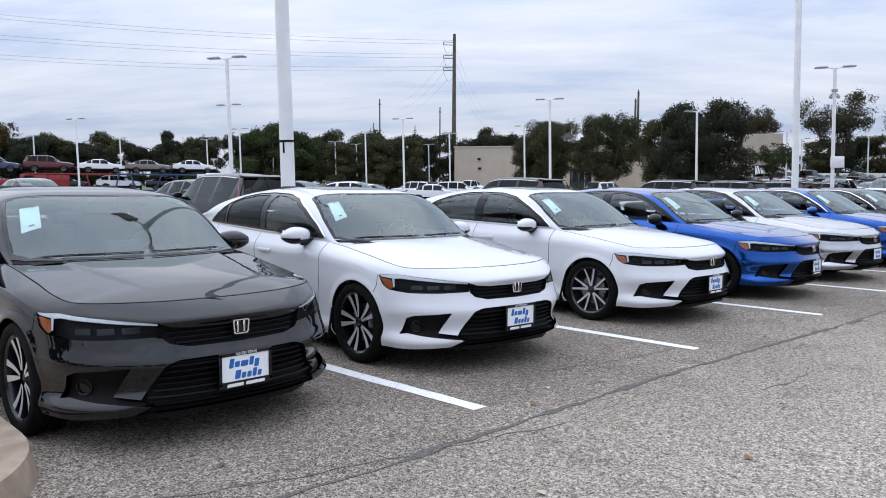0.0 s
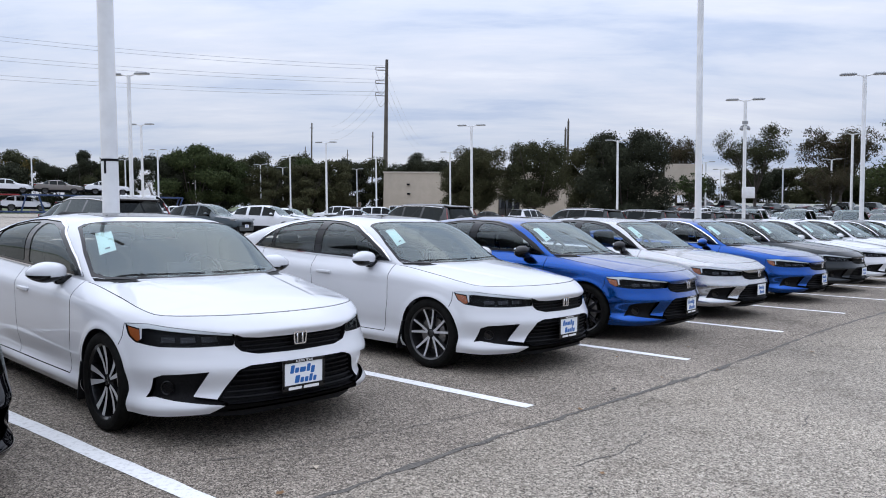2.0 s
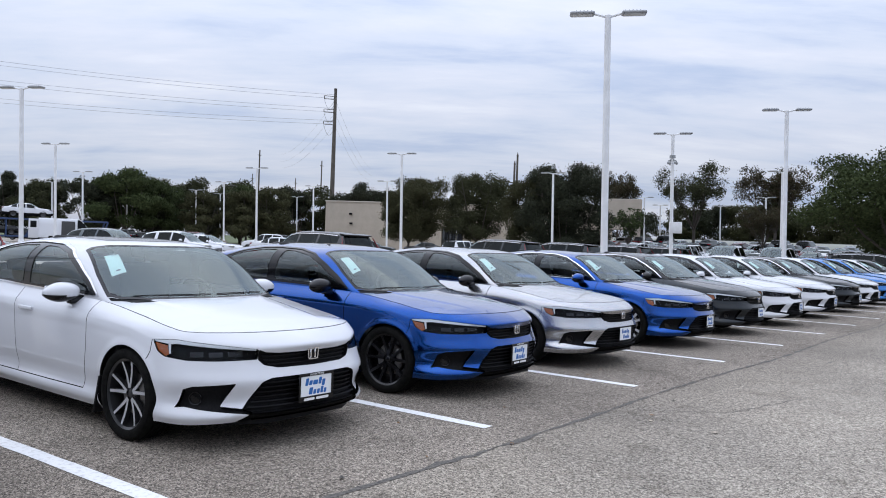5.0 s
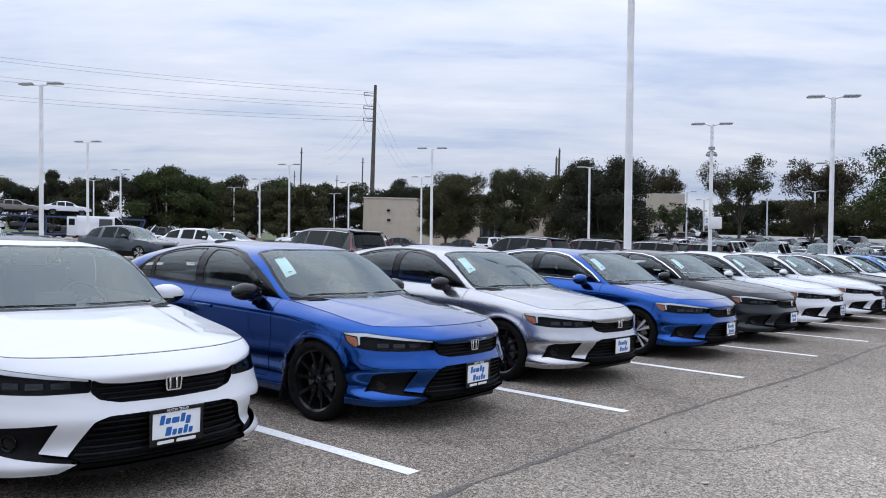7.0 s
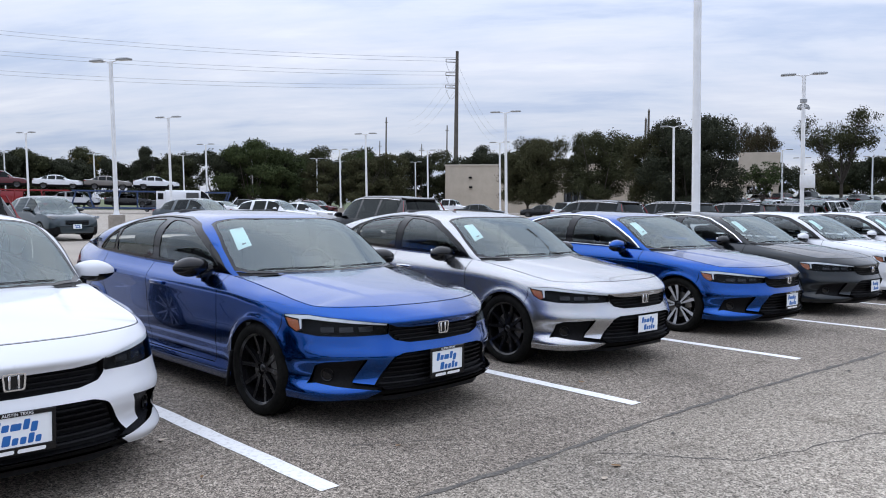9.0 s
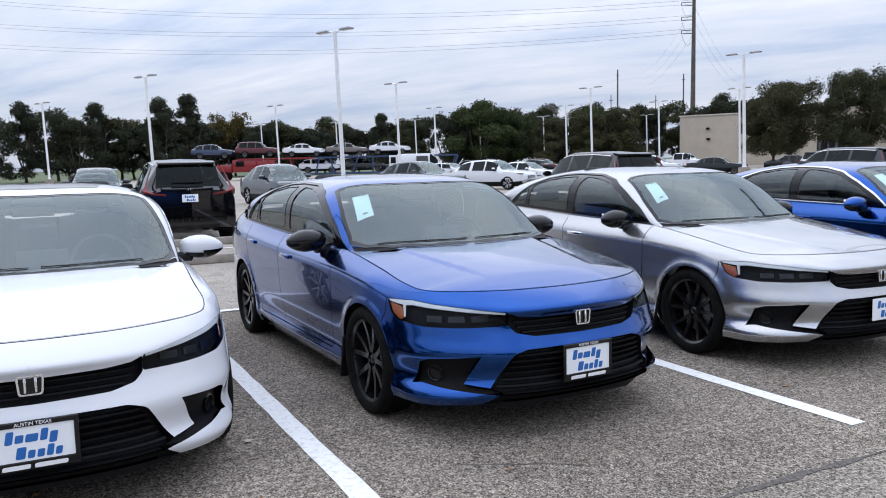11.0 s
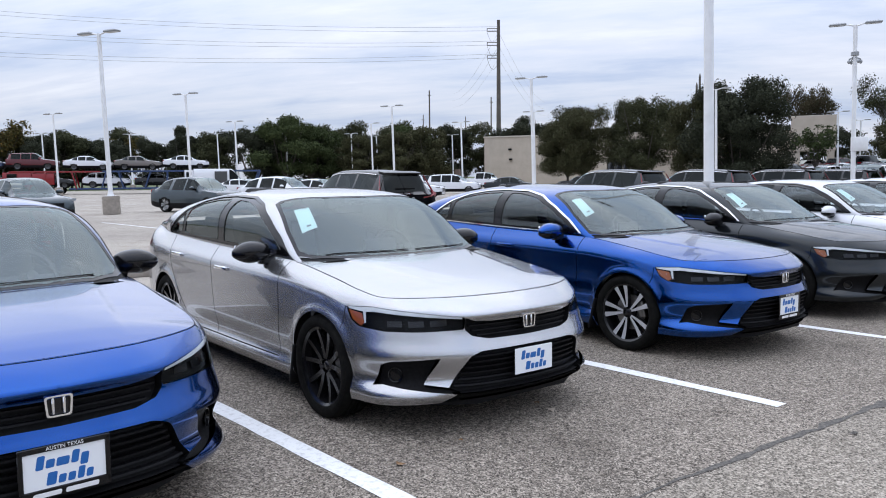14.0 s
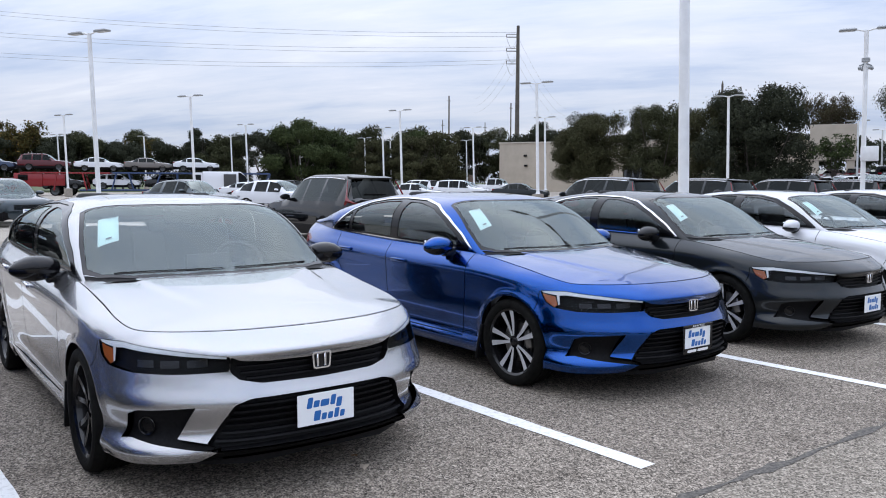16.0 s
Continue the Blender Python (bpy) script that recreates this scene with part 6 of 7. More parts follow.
cctv = street_lamp(41.15, 13.45, tall=1.03, label="white lamp post with cameras and a white box")
for a in range(4):
    bm = bmesh.new()
    ellipsoid(bm, (.26 * math.cos(a * 1.57 + .4), .26 * math.sin(a * 1.57 + .4), 6.05), (.07, .07, .085), 10, 8)
    add_cyl(bm, (0, 0, 6.25), (.26 * math.cos(a * 1.57 + .4), .26 * math.sin(a * 1.57 + .4), 6.15), .03, seg=6)
    part("surveillance_camera", bm, M_HEAD, cctv)
bm = bmesh.new()
add_cyl(bm, (0, 0, 6.3), (0, 0, 6.45), .16, .16, 12)
part("mounting_ring", bm, M_HEAD, cctv)
bm = bmesh.new()
add_box(bm, -.1, .55, -.14, .14, 2.35, 2.95, .03)
part("control_box", bm, M_POST, cctv)

# ---- kerbed island, wheel stops, litter ----
M_KERB = varied(material("tan_concrete", (0.33, 0.255, 0.185), 0.85), (0.27, 0.205, 0.145), (0.39, 0.31, 0.23), 6, bump=0.4, bump_scale=60, c3=(0.17, 0.13, 0.10), scale3=2.0)
bm = bmesh.new()
_o = [(-3.45 + 1.03 * math.cos(t), .95 + .0 + 1.0 * math.sin(t)) for t in np.linspace(-math.pi, 0, 30)]
_o = [(-4.48, 6.0)] + _o + [(-2.42, 1.2), (-2.50, 6.0)]
_top = [bm.verts.new((x, y, .145)) for x, y in _o]
_bot = [bm.verts.new((-3.45 + (x + 3.45) * 1.03, y - .03 * (y < 1), 0.0)) for x, y in _o]
bm.faces.new(_top)
for i in range(len(_o)):
    bm.faces.new((_bot[i], _bot[(i + 1) % len(_o)], _top[(i + 1) % len(_o)], _top[i]))
bmesh.ops.bevel(bm, geom=[e for e in bm.edges if all(v.co.z > .1 for v in e.verts)], offset=.03, segments=3, affect="EDGES")
tagged(link_mesh("kerb_island", mesh_of("kerb_island", bm, M_KERB)), "rounded tan concrete kerb island beside the first stall", "kerb", kind="structure")


def wheel_stop(x, y, turn=0):
    bm = bmesh.new()
    vs = add_box(bm, -.9, .9, -.09, .09, 0, .14, .025, 2)
    ob = link_mesh("wheel_stop", mesh_of("wheel_stop", bm, M_CONCRETE))
    ob.matrix_world = pose(x, y, .004, 0, 0, turn)
    tagged(ob, "weathered grey concrete wheel stop", "wheel stop", "wheel stops")


for x, y in ((6.35, 12.75), (6.55, 9.75), (17.4, 12.7), (14.6, 9.7), (27.5, 12.7), (9.3, 9.7), (12, 9.7)):
    wheel_stop(x, y)
M_LEAF_DRY = varied(material("dry_leaf", (0.22, 0.12, 0.06), 0.8), (0.14, 0.07, 0.03), (0.32, 0.2, 0.1), 30)
M_LEAF_PALE = material("pale_leaf", (0.5, 0.42, 0.33), 0.8)
random.seed(31)
for i in range(46):
    bm = bmesh.new()
    n = 7
    r = random.uniform(.018, .045)
    pts = []
    for k in range(n):
        a = 2 * math.pi * k / n
        q = r * (1 if k % 2 else .55) * random.uniform(.7, 1.2)
        pts.append(bm.verts.new((q * math.cos(a), q * .7 * math.sin(a), random.uniform(0, .012))))
    c = bm.verts.new((0, 0, .012))
    for k in range(n):
        bm.faces.new((c, pts[k], pts[(k + 1) % n]))
    leaf = link_mesh("leaf", mesh_of("leaf", bm, random.choice((M_LEAF_DRY, M_LEAF_DRY, M_TAR, M_LEAF_PALE)), smooth=0))
    leaf.matrix_world = pose(random.uniform(-2.5, 13), random.uniform(-1.9, 1.2) if i % 3 else random.uniform(-.5, 3), .010, 0, 0, random.uniform(0, 360))
    tagged(leaf, "small curled dry leaf lying on asphalt", "leaf", "fallen leaves")

# ---- far building of beige blocks ----
M_WALL = varied(material("beige_wall", (0.46, 0.40, 0.33), 0.85), (0.43, 0.375, 0.305), (0.49, 0.43, 0.35), .6, bump=.2, bump_scale=25)
M_WALLTOP = material("wall_coping", (0.50, 0.45, 0.38), 0.7)
M_DARKGLASS = material("dark_window", (0.02, 0.022, 0.025), 0.08, 0, .5)
B0, B1 = Vector((91.4, 95, 0)), Vector((108.5, 64.0, 0))
_bd = (B1 - B0).normalized()
_bm = Matrix.Translation(B0) @ Matrix.Rotation(math.atan2(_bd.y, _bd.x), 4, "Z")
BL = (B1 - B0).length
store = thing("store_building", "plain beige flat-roofed store with dark entrance", "building", _bm)
bm = bmesh.new()
for x0, x1, z0, z1 in ((0, 20, 0, 7.7), (20, 23.6, 4.2, 7.7), (23.6, BL, 0, 7.9)):
    add_box(bm, x0, x1, 0, 16, z0, z1)
bmesh.ops.remove_doubles(bm, verts=bm.verts, dist=.001)
part("wall", bm, M_WALL, store, smooth=0)
bm = bmesh.new()
add_box(bm, -.12, BL + .1, -.12, 16.1, 7.72, 7.92, .02)
part("coping", bm, M_WALLTOP, store)
for k in range(3):
    bm = bmesh.new()
    add_box(bm, 20.1 + k * 1.2, 21.15 + k * 1.2, .25, .35, .1, 4.1, .02)
    w = part("window", bm, M_DARKGLASS, store)
for x, z in ((4.2, 5.6), (4.3, 4.0)):
    bm = bmesh.new()
    add_box(bm, x, x + .5, -.35, .0, z, z + .3, .04)
    part("wall_light", bm, M_PLASTIC, store)
bm = bmesh.new()
add_box(bm, 11, 13, 3, 5, 7.9, 8.7, .08)
part("roof_unit", bm, M_POST, store)
# entrance block at the right end of the store
_em = Matrix.Translation((92.3, 42.4, 0)) @ Matrix.Rotation(math.atan2(-3.0, 1.5), 4, "Z")
porch = thing("entrance_block", "beige square entrance canopy on square columns", "building", _em)
bm = bmesh.new()
add_box(bm, -1.0, 3.6, 0, 5, 4.0, 7.9, .05)
part("canopy", bm, M_WALL, porch, smooth=0)
for x in (-.8, 2.7):
    bm = bmesh.new()
    add_box(bm, x, x + .8, .1, .9, 0, 4.0, .03)
    part("column", bm, M_WALL, porch, smooth=0)
bm = bmesh.new()
add_box(bm, -14, -1, 4, 14, 0, 6.4)
part("wing", bm, M_WALL, porch, smooth=0)
# low white wall along the road, far right, and a hedge-dark slope behind
M_ROADWALL = material("pale_barrier", (0.62, 0.62, 0.58), 0.8)
bm = bmesh.new()
add_box(bm, 0, 170, -.2, .2, 2.6, 3.7, .02)
ob = link_mesh("barrier_wall", mesh_of("barrier_wall", bm, M_ROADWALL))
ob.matrix_world = pose(128, 95, 0, 0, 0, -72)
tagged(ob, "long pale low barrier wall beside a far road", "wall", kind="structure")
bm = bmesh.new()
_g = [[bm.verts.new((i * 10, j * 6, 3.0 * min(1, j / 3))) for j in range(8)] for i in range(22)]
for i in range(21):
    for j in range(7):
        bm.faces.new((_g[i][j], _g[i + 1][j], _g[i + 1][j + 1], _g[i][j + 1]))
ob = link_mesh("grass_bank", mesh_of("grass_bank", bm, M_GRASS))
ob.matrix_world = pose(112, 100, 0, 0, 0, -72)
tagged(ob, "low grass bank rising to a far road", "grass bank", kind="structure")
# storage shed beyond the lot
shed = thing("storage_shed", "small brown storage shed under far trees", "shed", pose(84, 98, 0, 0, 0, -45))
bm = bmesh.new()
add_box(bm, -3.6, 3.6, -1.5, 1.5, 0, 2.6, .05)
part("wall", bm, material("shed_brown", (0.13, 0.09, 0.07), 0.8), shed)
bm = bmesh.new()
add_box(bm, -.9, .0, -1.53, -1.49, .1, 2.3, .02)
part("door", bm, M_POST, shed)

# ---- power line: tall steel pole with three arms, wires and stays ----
M_RUST = varied(material("weathering_steel", (0.10, 0.085, 0.075), 0.8), (0.08, 0.068, 0.06), (0.13, 0.11, 0.095), .8)
M_WIRE = material("wire_grey", (0.30, 0.31, 0.34), 0.6)
PX, PY, AZ = 148.4, 154.4, 2.55
_wd = Vector((math.cos(AZ), math.sin(AZ), 0))
pylon = thing("power_pole", "tall brown steel power pole with short arms", "power pole", pose(PX, PY, 0))
bm = bmesh.new()
add_cyl(bm, (0, 0, 0), (0, 0, 42.4), .72, .40, 16)
part("pole", bm, M_RUST, pylon)
ARMS = (39.4, 35.8, 32.5)
for z in ARMS:
    bm = bmesh.new()
    for dz in (0, .8):
        add_cyl(bm, (0, 0, z + dz), (_wd.x * 3.0, _wd.y * 3.0, z + dz), .09, seg=8)
    add_cyl(bm, (_wd.x * 3.0, _wd.y * 3.0, z), (_wd.x * 3.0, _wd.y * 3.0, z + .8), .1, seg=6)
    part("arm", bm, M_RUST, pylon)
    bm = bmesh.new()
    pr = None
    for i in range(11):
        t = i / 10
        q = Vector((_wd.x * 3.0 * (1 - t), _wd.y * 3.0 * (1 - t), z - .2 - 2.6 * math.sin(math.pi * t) * (1 - .2 * t) - .8 * t))
        if pr:
            add_cyl(bm, pr, q, .05, seg=5)
        pr = q
    part("jumper_wire", bm, M_WIRE, pylon)


def strung(name, pts, r, label):
    cu = bpy.data.curves.new(name, "CURVE")
    cu.dimensions = "3D"
    sp = cu.splines.new("POLY")
    sp.points.add(len(pts) - 1)
    for p, q in zip(sp.points, pts):
        p.co = (*q, 1)
    cu.bevel_depth, cu.bevel_resolution = r, 1
    cu.materials.append(M_WIRE)
    ob = new(name, cu)
    tagged(ob, label, "power line", "power lines")
    return ob


for (a, b, z0) in ((.000385, -.0235, 39.7), (.000355, -.032, 36.0), (.000360, -.046, 32.7)):
    for off in (0, 1.0):
        strung("power_line", [(PX + _wd.x * r, PY + _wd.y * r, z0 + off + b * r + a * r * r) for r in np.linspace(0, 300, 60)], .036, "thin grey power wire sagging across the sky")
for tx, ty, tz in ((268.4, 322.4, 41.3), (303.8, 290.0, 36.1)):
    for z0 in ARMS:
        strung("power_line", [(PX + (tx - PX) * t, PY + (ty - PY) * t, z0 + (tz + z0 - 36 - z0) * t - 14 * t * (1 - t)) for t in np.linspace(0, 1, 14)], .024, "faint grey power wire running off to the distance")
for x, y, h, r in ((186.1, 234.5, 33.6, .4), (203.8, 219.7, 30.9, .35), (184.2, 235.9, 24.6, .25), (196.6, 226.0, 23.8, .25)):
    ob = thing("utility_pole", "thin dark wooden utility pole far away", "utility pole", pose(x, y, 0, 0, 0), "far utility poles")
    bm = bmesh.new()
    add_cyl(bm, (0, 0, 0), (0, 0, h), r, r * .6, 8)
    part("pole", bm, M_RUST, ob)
    bm = bmesh.new()
    add_box(bm, -.75, .75, -.1, .1, h - 2.0, h - 1.8, .02)
    part("crossarm", bm, M_RUST, ob)
twin = thing("twin_mast", "pair of slim steel power masts far away", "power pole", pose(251, 162.8, 0, 0, 0), "far utility poles")
for s, h in ((-1.0, 32.3), (.8, 35.6)):
    bm = bmesh.new()
    add_cyl(bm, (s, 0, 0), (s, 0, h), .6, .36, 10)
    add_cyl(bm, (s, 0, h), (s, 0, h + 1.6), .45, .02, 10)
    part("mast", bm, M_RUST, twin)
bm = bmesh.new()
add_box(bm, -12, 12, -.15, .15, 25.0, 25.4, .05)
part("crossarm", bm, M_RUST, twin)

# ---- trees ----
def leaf_material(name, c1, c2, c3=None):
    m = material(name, c1, 0.8, spec=0.06)
    g = node(m, "ShaderNodeNewGeometry")
    r = node(m, "ShaderNodeValToRGB")
    r.color_ramp.elements[0].color = (*c1, 1)
    r.color_ramp.elements[1].color = (*c2, 1)
    if c3:
        e = r.color_ramp.elements.new(.85)
        e.color = (*c3, 1)
    wire(m, g, "Random Per Island", r, 0)
    wire(m, r, 0, bsdf(m), "Base Color")
    return m


M_LEAF = {
    "oak": leaf_material("oak_leaves", (0.034, 0.038, 0.020), (0.066, 0.070, 0.036)),
    "green": leaf_material("green_leaves", (0.031, 0.044, 0.018), (0.066, 0.082, 0.034)),
    "dark": leaf_material("dark_leaves", (0.025, 0.029, 0.020), (0.047, 0.052, 0.032)),
    "brown": leaf_material("brownish_leaves", (0.042, 0.040, 0.022), (0.075, 0.066, 0.036), (0.062, 0.066, 0.032)),
    "rust": leaf_material("rust_leaves", (0.052, 0.038, 0.026), (0.098, 0.066, 0.042), (0.052, 0.054, 0.028)),
    "autumn": leaf_material("autumn_leaves", (0.105, 0.075, 0.026), (0.251, 0.150, 0.045), (0.060, 0.066, 0.026)),
}
M_BARK = varied(material("bark", (0.06, 0.05, 0.042), 0.9), (0.04, 0.034, 0.03), (0.09, 0.075, 0.06), 8, bump=.6, bump_scale=30)


def crown_mesh(blobs, count, size, mat, seed, hollow=.55):
    """Many small folded leaf sprays scattered through overlapping clumps."""
    rng = np.random.RandomState(seed)
    b = np.array(blobs, float)
    vol = (b[:, 3] * b[:, 4]) ** 1.0
    pick = rng.choice(len(b), count, p=vol / vol.sum())
    d = rng.normal(size=(count, 3))
    d /= np.linalg.norm(d, axis=1)[:, None]
    rad = (hollow + (1 - hollow) * rng.rand(count)) ** .6
    rad *= 1 + .16 * rng.normal(size=count)
    c = b[pick, :3] + d * rad[:, None] * np.stack([b[pick, 3], b[pick, 3], b[pick, 4]], 1)
    a = rng.normal(size=(count, 3))
    a /= np.linalg.norm(a, axis=1)[:, None]
    n = d * .9 + rng.normal(size=(count, 3)) * .6
    u = np.cross(a, n)
    u /= np.maximum(np.linalg.norm(u, axis=1), 1e-6)[:, None]
    v = np.cross(n, u)
    v /= np.maximum(np.linalg.norm(v, axis=1), 1e-6)[:, None]
    s = size * (.5 + rng.rand(count))[:, None]
    up = n / np.linalg.norm(n, axis=1)[:, None] * s * .25
    p = np.stack([c - u * s, c - v * s * .45 + up, c + u * s * .9, c + v * s * .55 + up], 1).reshape(-1, 3)
    k = np.arange(count) * 4
    f = np.concatenate([np.stack([k, k + 1, k + 3], 1), np.stack([k + 1, k + 2, k + 3], 1)])
    me = bpy.data.meshes.new("crown")
    me.from_pydata(p.tolist(), [], f.tolist())
    me.materials.append(mat)
    return me


def limbs_mesh(h, spread, seed, trunk_r, fork=.28, n=7, twigs=3):
    rng = random.Random(seed)
    bm = bmesh.new()
    t = Vector((rng.uniform(-.2, .2), rng.uniform(-.2, .2), h * fork))
    add_cyl(bm, (0, 0, -.1), t, trunk_r, trunk_r * .75, 10)
    tips = []
    for i in range(n):
        a = 2 * math.pi * i / n + rng.uniform(-.4, .4)
        r = spread * rng.uniform(.35, .75)
        m = t + Vector((math.cos(a) * r * .45, math.sin(a) * r * .45, h * rng.uniform(.16, .26)))
        e = Vector((math.cos(a) * r, math.sin(a) * r, h * rng.uniform(.62, .9)))
        add_cyl(bm, t, m, trunk_r * .5, trunk_r * .32, 7)
        add_cyl(bm, m, e, trunk_r * .32, trunk_r * .08, 6)
        tips += [m, e]
        for j in range(twigs):
            q = m.lerp(e, rng.uniform(.2, .8))
            w = q + Vector((rng.uniform(-1, 1), rng.uniform(-1, 1), rng.uniform(.1, .9))) * spread * .3
            add_cyl(bm, q, w, trunk_r * .14, trunk_r * .03, 5)
            tips.append(w)
    return mesh_of("trunk", bm, M_BARK, smooth=1.2), tips


def tree_kit(kind, h, w, count, size, seed, low=.25, shape="round", sparse=False, clumps=24):
    rng = random.Random(seed)
    trunk, tips = limbs_mesh(h, w * .5, seed, h * (.018 if sparse else .024), fork=low * .9 if not sparse else .3, n=7 if not sparse else 11, twigs=3 if not sparse else 8)
    blobs = []
    if shape == "round":
        for i in range(clumps):
            a, r = rng.uniform(0, 6.28), rng.random() ** .5
            z = low + (1 - low) * rng.uniform(.08, .9)
            k = math.sqrt(max(.05, 1 - ((z - (low + .42 * (1 - low))) / (.62 * (1 - low))) ** 2))
            blobs.append((math.cos(a) * r * w * .42 * k, math.sin(a) * r * w * .42 * k, z * h, w * rng.uniform(.10, .18) * (24 / clumps) ** .2, h * rng.uniform(.06, .12)))
    elif shape == "spire":
        for i in range(44):
            z = low + (1 - low) * (i + .5) / 44
            k = (1 - (z - low) / (1 - low)) ** .6 * rng.uniform(.55, 1.25)
            a = rng.uniform(0, 6.28)
            blobs.append((math.cos(a) * w * .36 * k, math.sin(a) * w * .36 * k, z * h, w * rng.uniform(.08, .16), h * rng.uniform(.035, .08)))
    else:
        for q in tips:
            blobs.append((q.x, q.y, q.z, w * rng.uniform(.05, .10), h * rng.uniform(.035, .07)))
    return trunk, crown_mesh(blobs, count, size, M_LEAF[kind], seed, .2 if sparse else .4)


KITS = {
    "oak_big": tree_kit("oak", 11.5, 12.2, 56000, .115, 3, low=.17, clumps=74),
    "oak_b": tree_kit("brown", 10.6, 11.2, 50000, .115, 4, low=.15, clumps=70),
    "dark_big": tree_kit("dark", 10.8, 11.5, 56000, .115, 5, low=.06, clumps=84),
    "line_a": tree_kit("green", 9.6, 10.5, 20000, .15, 6, low=.14, clumps=34),
    "line_b": tree_kit("dark", 9.0, 9, 18000, .15, 7, low=.12, clumps=34),
    "line_c": tree_kit("oak", 9.6, 10, 18000, .15, 8, low=.14, clumps=34),
    "line_d": tree_kit("brown", 8.6, 10, 18000, .15, 9, low=.14, clumps=34),
    "spire_a": tree_kit("dark", 10.8, 7.5, 15000, .14, 10, low=.08, shape="spire"),
    "spire_b": tree_kit("dark", 10.2, 7, 14000, .14, 11, low=.10, shape="spire"),
    "autumn": tree_kit("autumn", 10.2, 8, 6500, .16, 12, low=.22, shape="limbs", sparse=True),
    "bare": tree_kit("oak", 13, 12, 13000, .11, 13, low=.3, shape="limbs", sparse=True),
    "bare_b": tree_kit("rust", 12.5, 12, 15000, .11, 14, low=.3, shape="limbs", sparse=True),
    "right_green": tree_kit("green", 10.0, 11, 42000, .10, 15, low=.16, clumps=50),
    # coarse crowns for the out-of-view trees, met only in reflections
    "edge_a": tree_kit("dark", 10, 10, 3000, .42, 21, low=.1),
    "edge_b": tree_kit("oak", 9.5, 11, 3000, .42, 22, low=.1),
    "small": tree_kit("green", 6.2, 5.0, 2600, .12, 16, low=.2, shape="limbs", sparse=True),
}
TREE_LABEL = {"oak": "spreading live oak with a dark dense crown", "dark": "broad dark evergreen tree with a dense crown", "line": "leafy green tree in a far row", "spire": "dark pointed evergreen in a far row", "autumn": "thin tree with yellow-brown autumn leaves", "bare": "open-crowned tree with bare limbs showing", "edge": "dense dark tree along the lot's road side", "right": "full green tree at the lot edge", "small": "young tree with thin open foliage"}


def tree(kit, x, y, s=1.0, turn=0, group="trees round the lot", sz=None):
    t, c = KITS[kit]
    ob = thing("tree", TREE_LABEL[kit.split("_")[0]], "tree", pose(x, y, 0, 0, 0, turn) @ Matrix.Diagonal((s, s, sz or s, 1)), group)
    link_mesh("trunk", t, ob)
    link_mesh("crown", c, ob)
    return ob


tree("oak_big", 89.4, 61.8, .95, 20, sz=1.0)
tree("oak_b", 84.4, 67.8, .92, 80, sz=1.0)
tree("oak_b", 83.4, 69.2, .80, 150)
tree("dark_big", 75.2, 39.5, .95, 40, sz=1.0)
tree("oak_b", 76.0, 43.6, .76, 10, sz=.92)
tree("bare_b", 106.5, 48.6, .80, 30, sz=1.16)
tree("bare", 106.5, 37.2, 1.05, 70, sz=1.14)
tree("bare_b", 97.0, 23.9, .98, 120, sz=1.08)
tree("bare_b", 85.0, 21.5, .55, 20, sz=.58)
tree("right_green", 63, 6.2, 1.14, 0, sz=1.0)
tree("right_green", 70, 2.0, 1.05, 130)
tree("line_c", 77, 8, .95, 80)
tree("small", 76.5, 32.6, 1.0, 0)
random.seed(77)
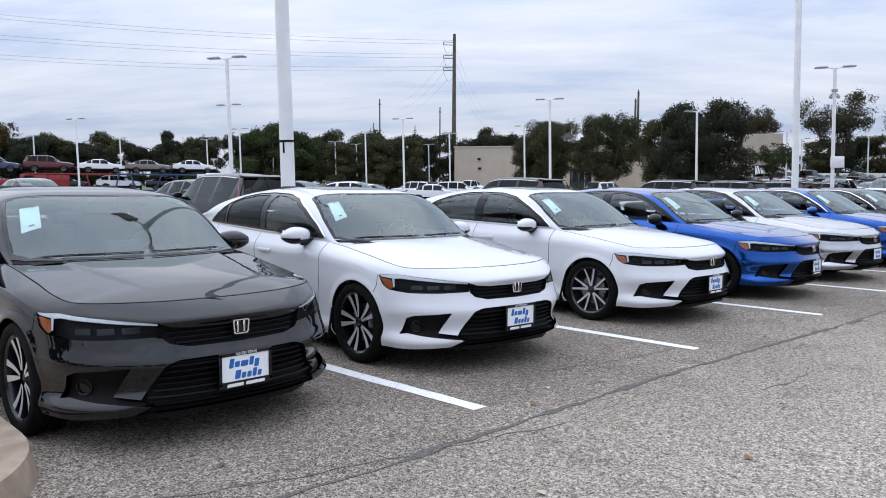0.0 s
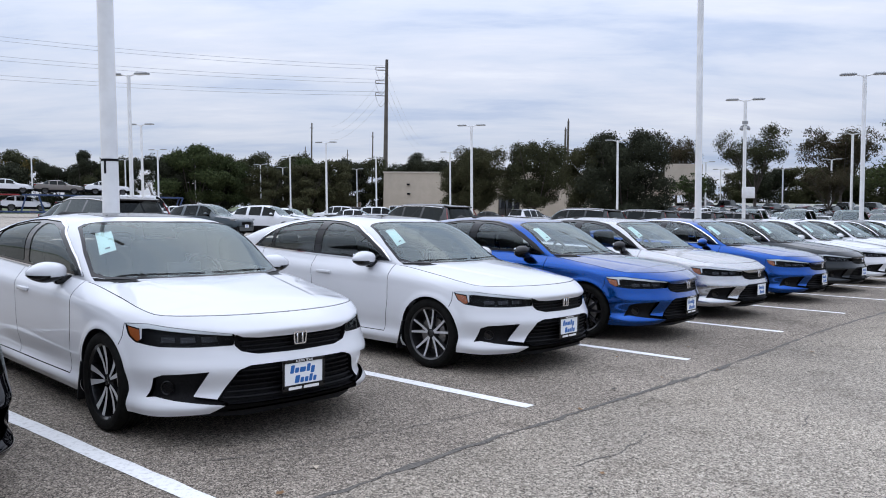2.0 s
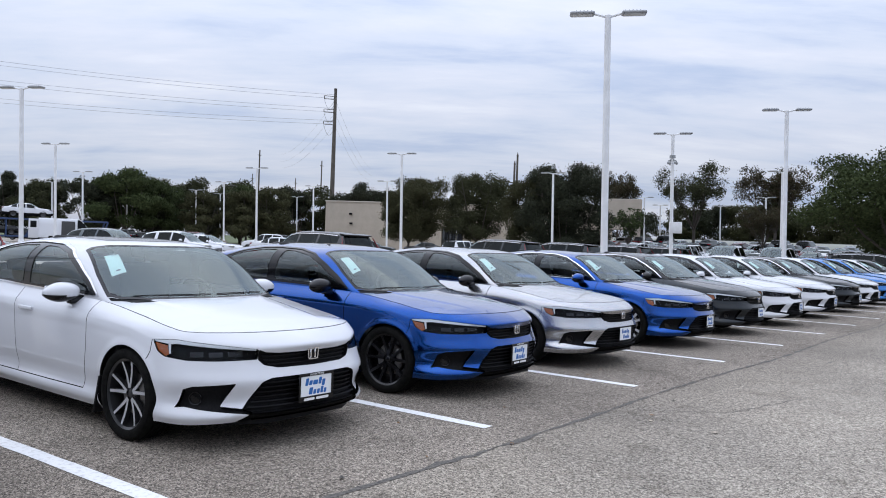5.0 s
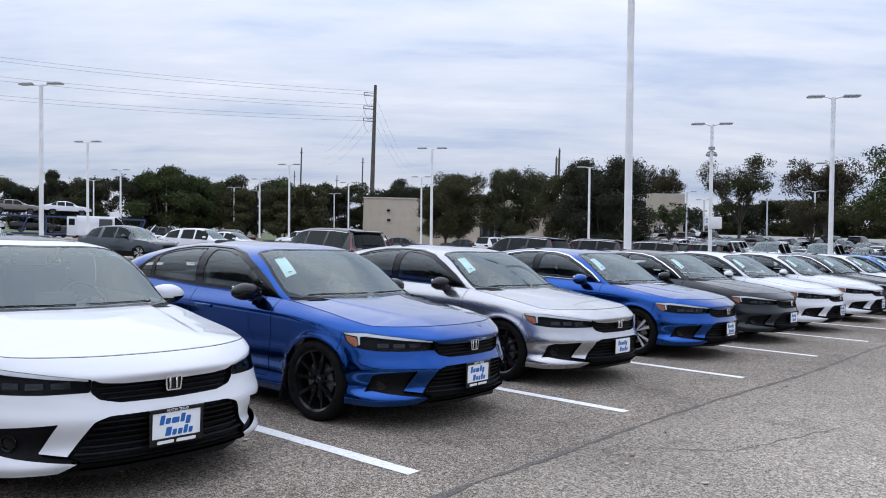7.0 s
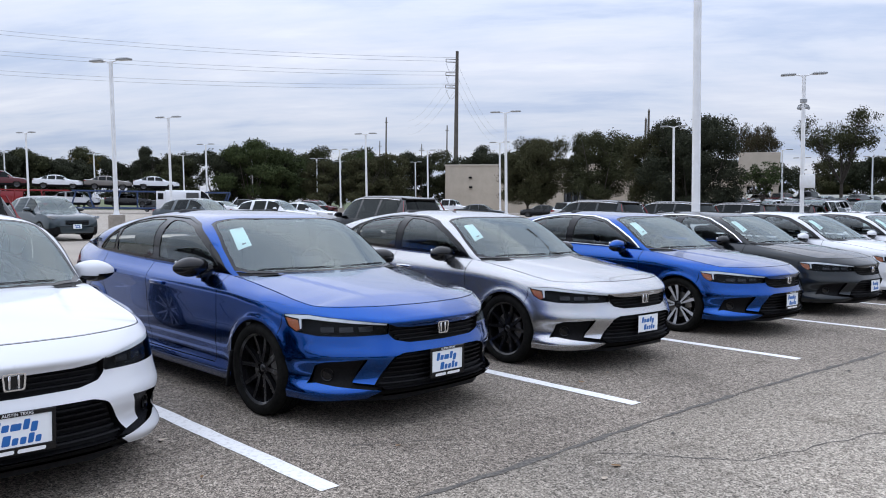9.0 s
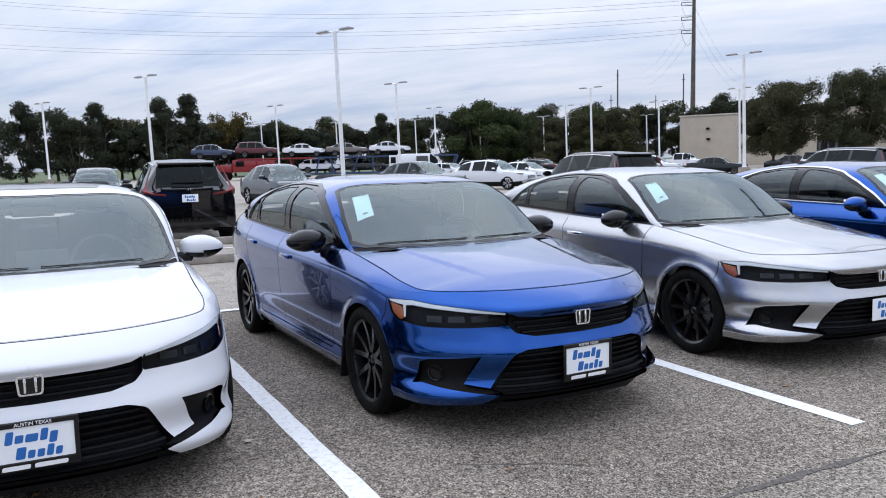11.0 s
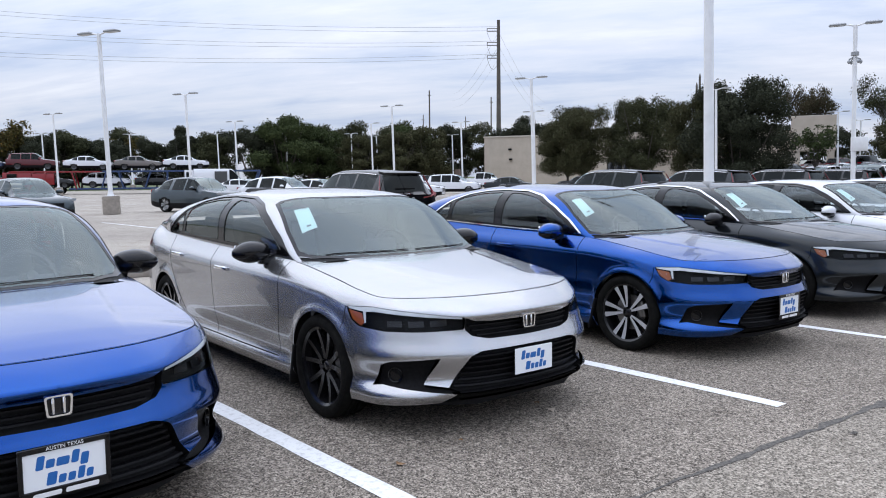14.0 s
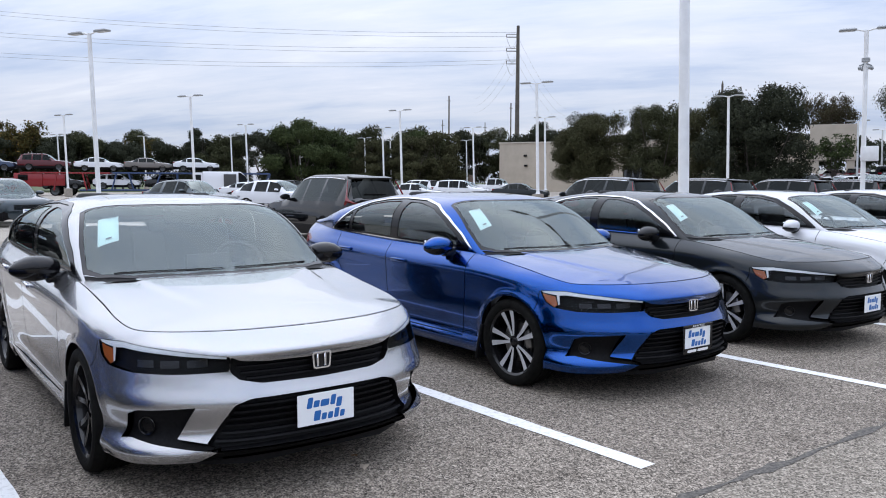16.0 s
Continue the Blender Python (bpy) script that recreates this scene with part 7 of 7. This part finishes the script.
for kit, x, y, s in (("line_b", 12, 119, .95), ("line_b", 21, 118, .9), ("line_c", 33, 121, .9), ("line_b", 39, 119, .85), ("line_b", 45, 116, .85), ("line_c", 50, 108, .85), ("line_b", 63.5, 101, .85), ("line_b", 30, 118, .85), ("line_b", 36, 122, .92), ("line_b", 72, 100, .82), ("line_c", 79, 97, .82), ("line_b", -6, 108, .95), ("line_c", -12, 112, 1.0), ("spire_a", -1.5, 112, .92), ("line_b", 4.5, 109.5, 1.0), ("spire_b", 7.5, 118, 1.0), ("line_d", 10.5, 122, 1.05), ("spire_a", 15.0, 109, .97), ("spire_b", 18.8, 112, 1.08), ("line_b", 17, 116, .95), ("autumn", 25.8, 121, 1.06), ("autumn", 24.2, 124, .9), ("line_b", 31, 124, .92), ("line_c", 28.0, 128, .95), ("line_b", 36, 128, 1.0), ("autumn", 42.0, 122, .85), ("line_c", 42.8, 127, 1.0), ("spire_b", 46.8, 110, .84), ("line_b", 49.5, 113, .9), ("line_b", 53.5, 113, .92), ("line_a", 57.0, 97.5, .99), ("line_b", 54.0, 101, .9), ("line_a", 61.5, 99, .88), ("line_c", 75, 107, 1.0), ("line_a", 67.5, 106, .85), ("line_c", 70.5, 111, .95), ("line_d", 70.5, 90, .84), ("line_d", 75.6, 89.8, .93), ("line_d", 66, 93, .78), ("line_b", 80, 103, .9), ("line_a", 85, 108, 1.0), ("line_b", 99, 112, 1.15), ("line_b", 108, 105, 1.3), ("line_c", 104, 110, 1.2), ("spire_a", 113, 108, 1.15), ("line_b", 120, 106, 1.35), ("line_d", 126, 100, 1.25), ("line_b", 131, 92, 1.3), ("line_c", 90, 116, 1.1), ("line_b", 95, 118, 1.1), ("line_b", 22, 130, 1.0), ("line_c", 2, 126, 1.1), ("line_b", -18, 110, 1.0), ("line_b", 63, 112, 1.0)):
    tree(kit, x, y, s, random.uniform(0, 360), "far tree line", sz=s * (1.1 if 52 < x < 100 else 1.0))
# wooded distance behind the road at the right
for i in range(26):
    t = i / 25
    tree(random.choice(("line_b", "line_c", "line_b", "line_d")), 160 + 34 * t + random.uniform(-4, 4), 96 - 150 * t + random.uniform(-3, 3), random.uniform(1.15, 1.45), random.uniform(0, 360), "woods beyond the road")

# unseen trees added on the near side to close it and darken car reflections
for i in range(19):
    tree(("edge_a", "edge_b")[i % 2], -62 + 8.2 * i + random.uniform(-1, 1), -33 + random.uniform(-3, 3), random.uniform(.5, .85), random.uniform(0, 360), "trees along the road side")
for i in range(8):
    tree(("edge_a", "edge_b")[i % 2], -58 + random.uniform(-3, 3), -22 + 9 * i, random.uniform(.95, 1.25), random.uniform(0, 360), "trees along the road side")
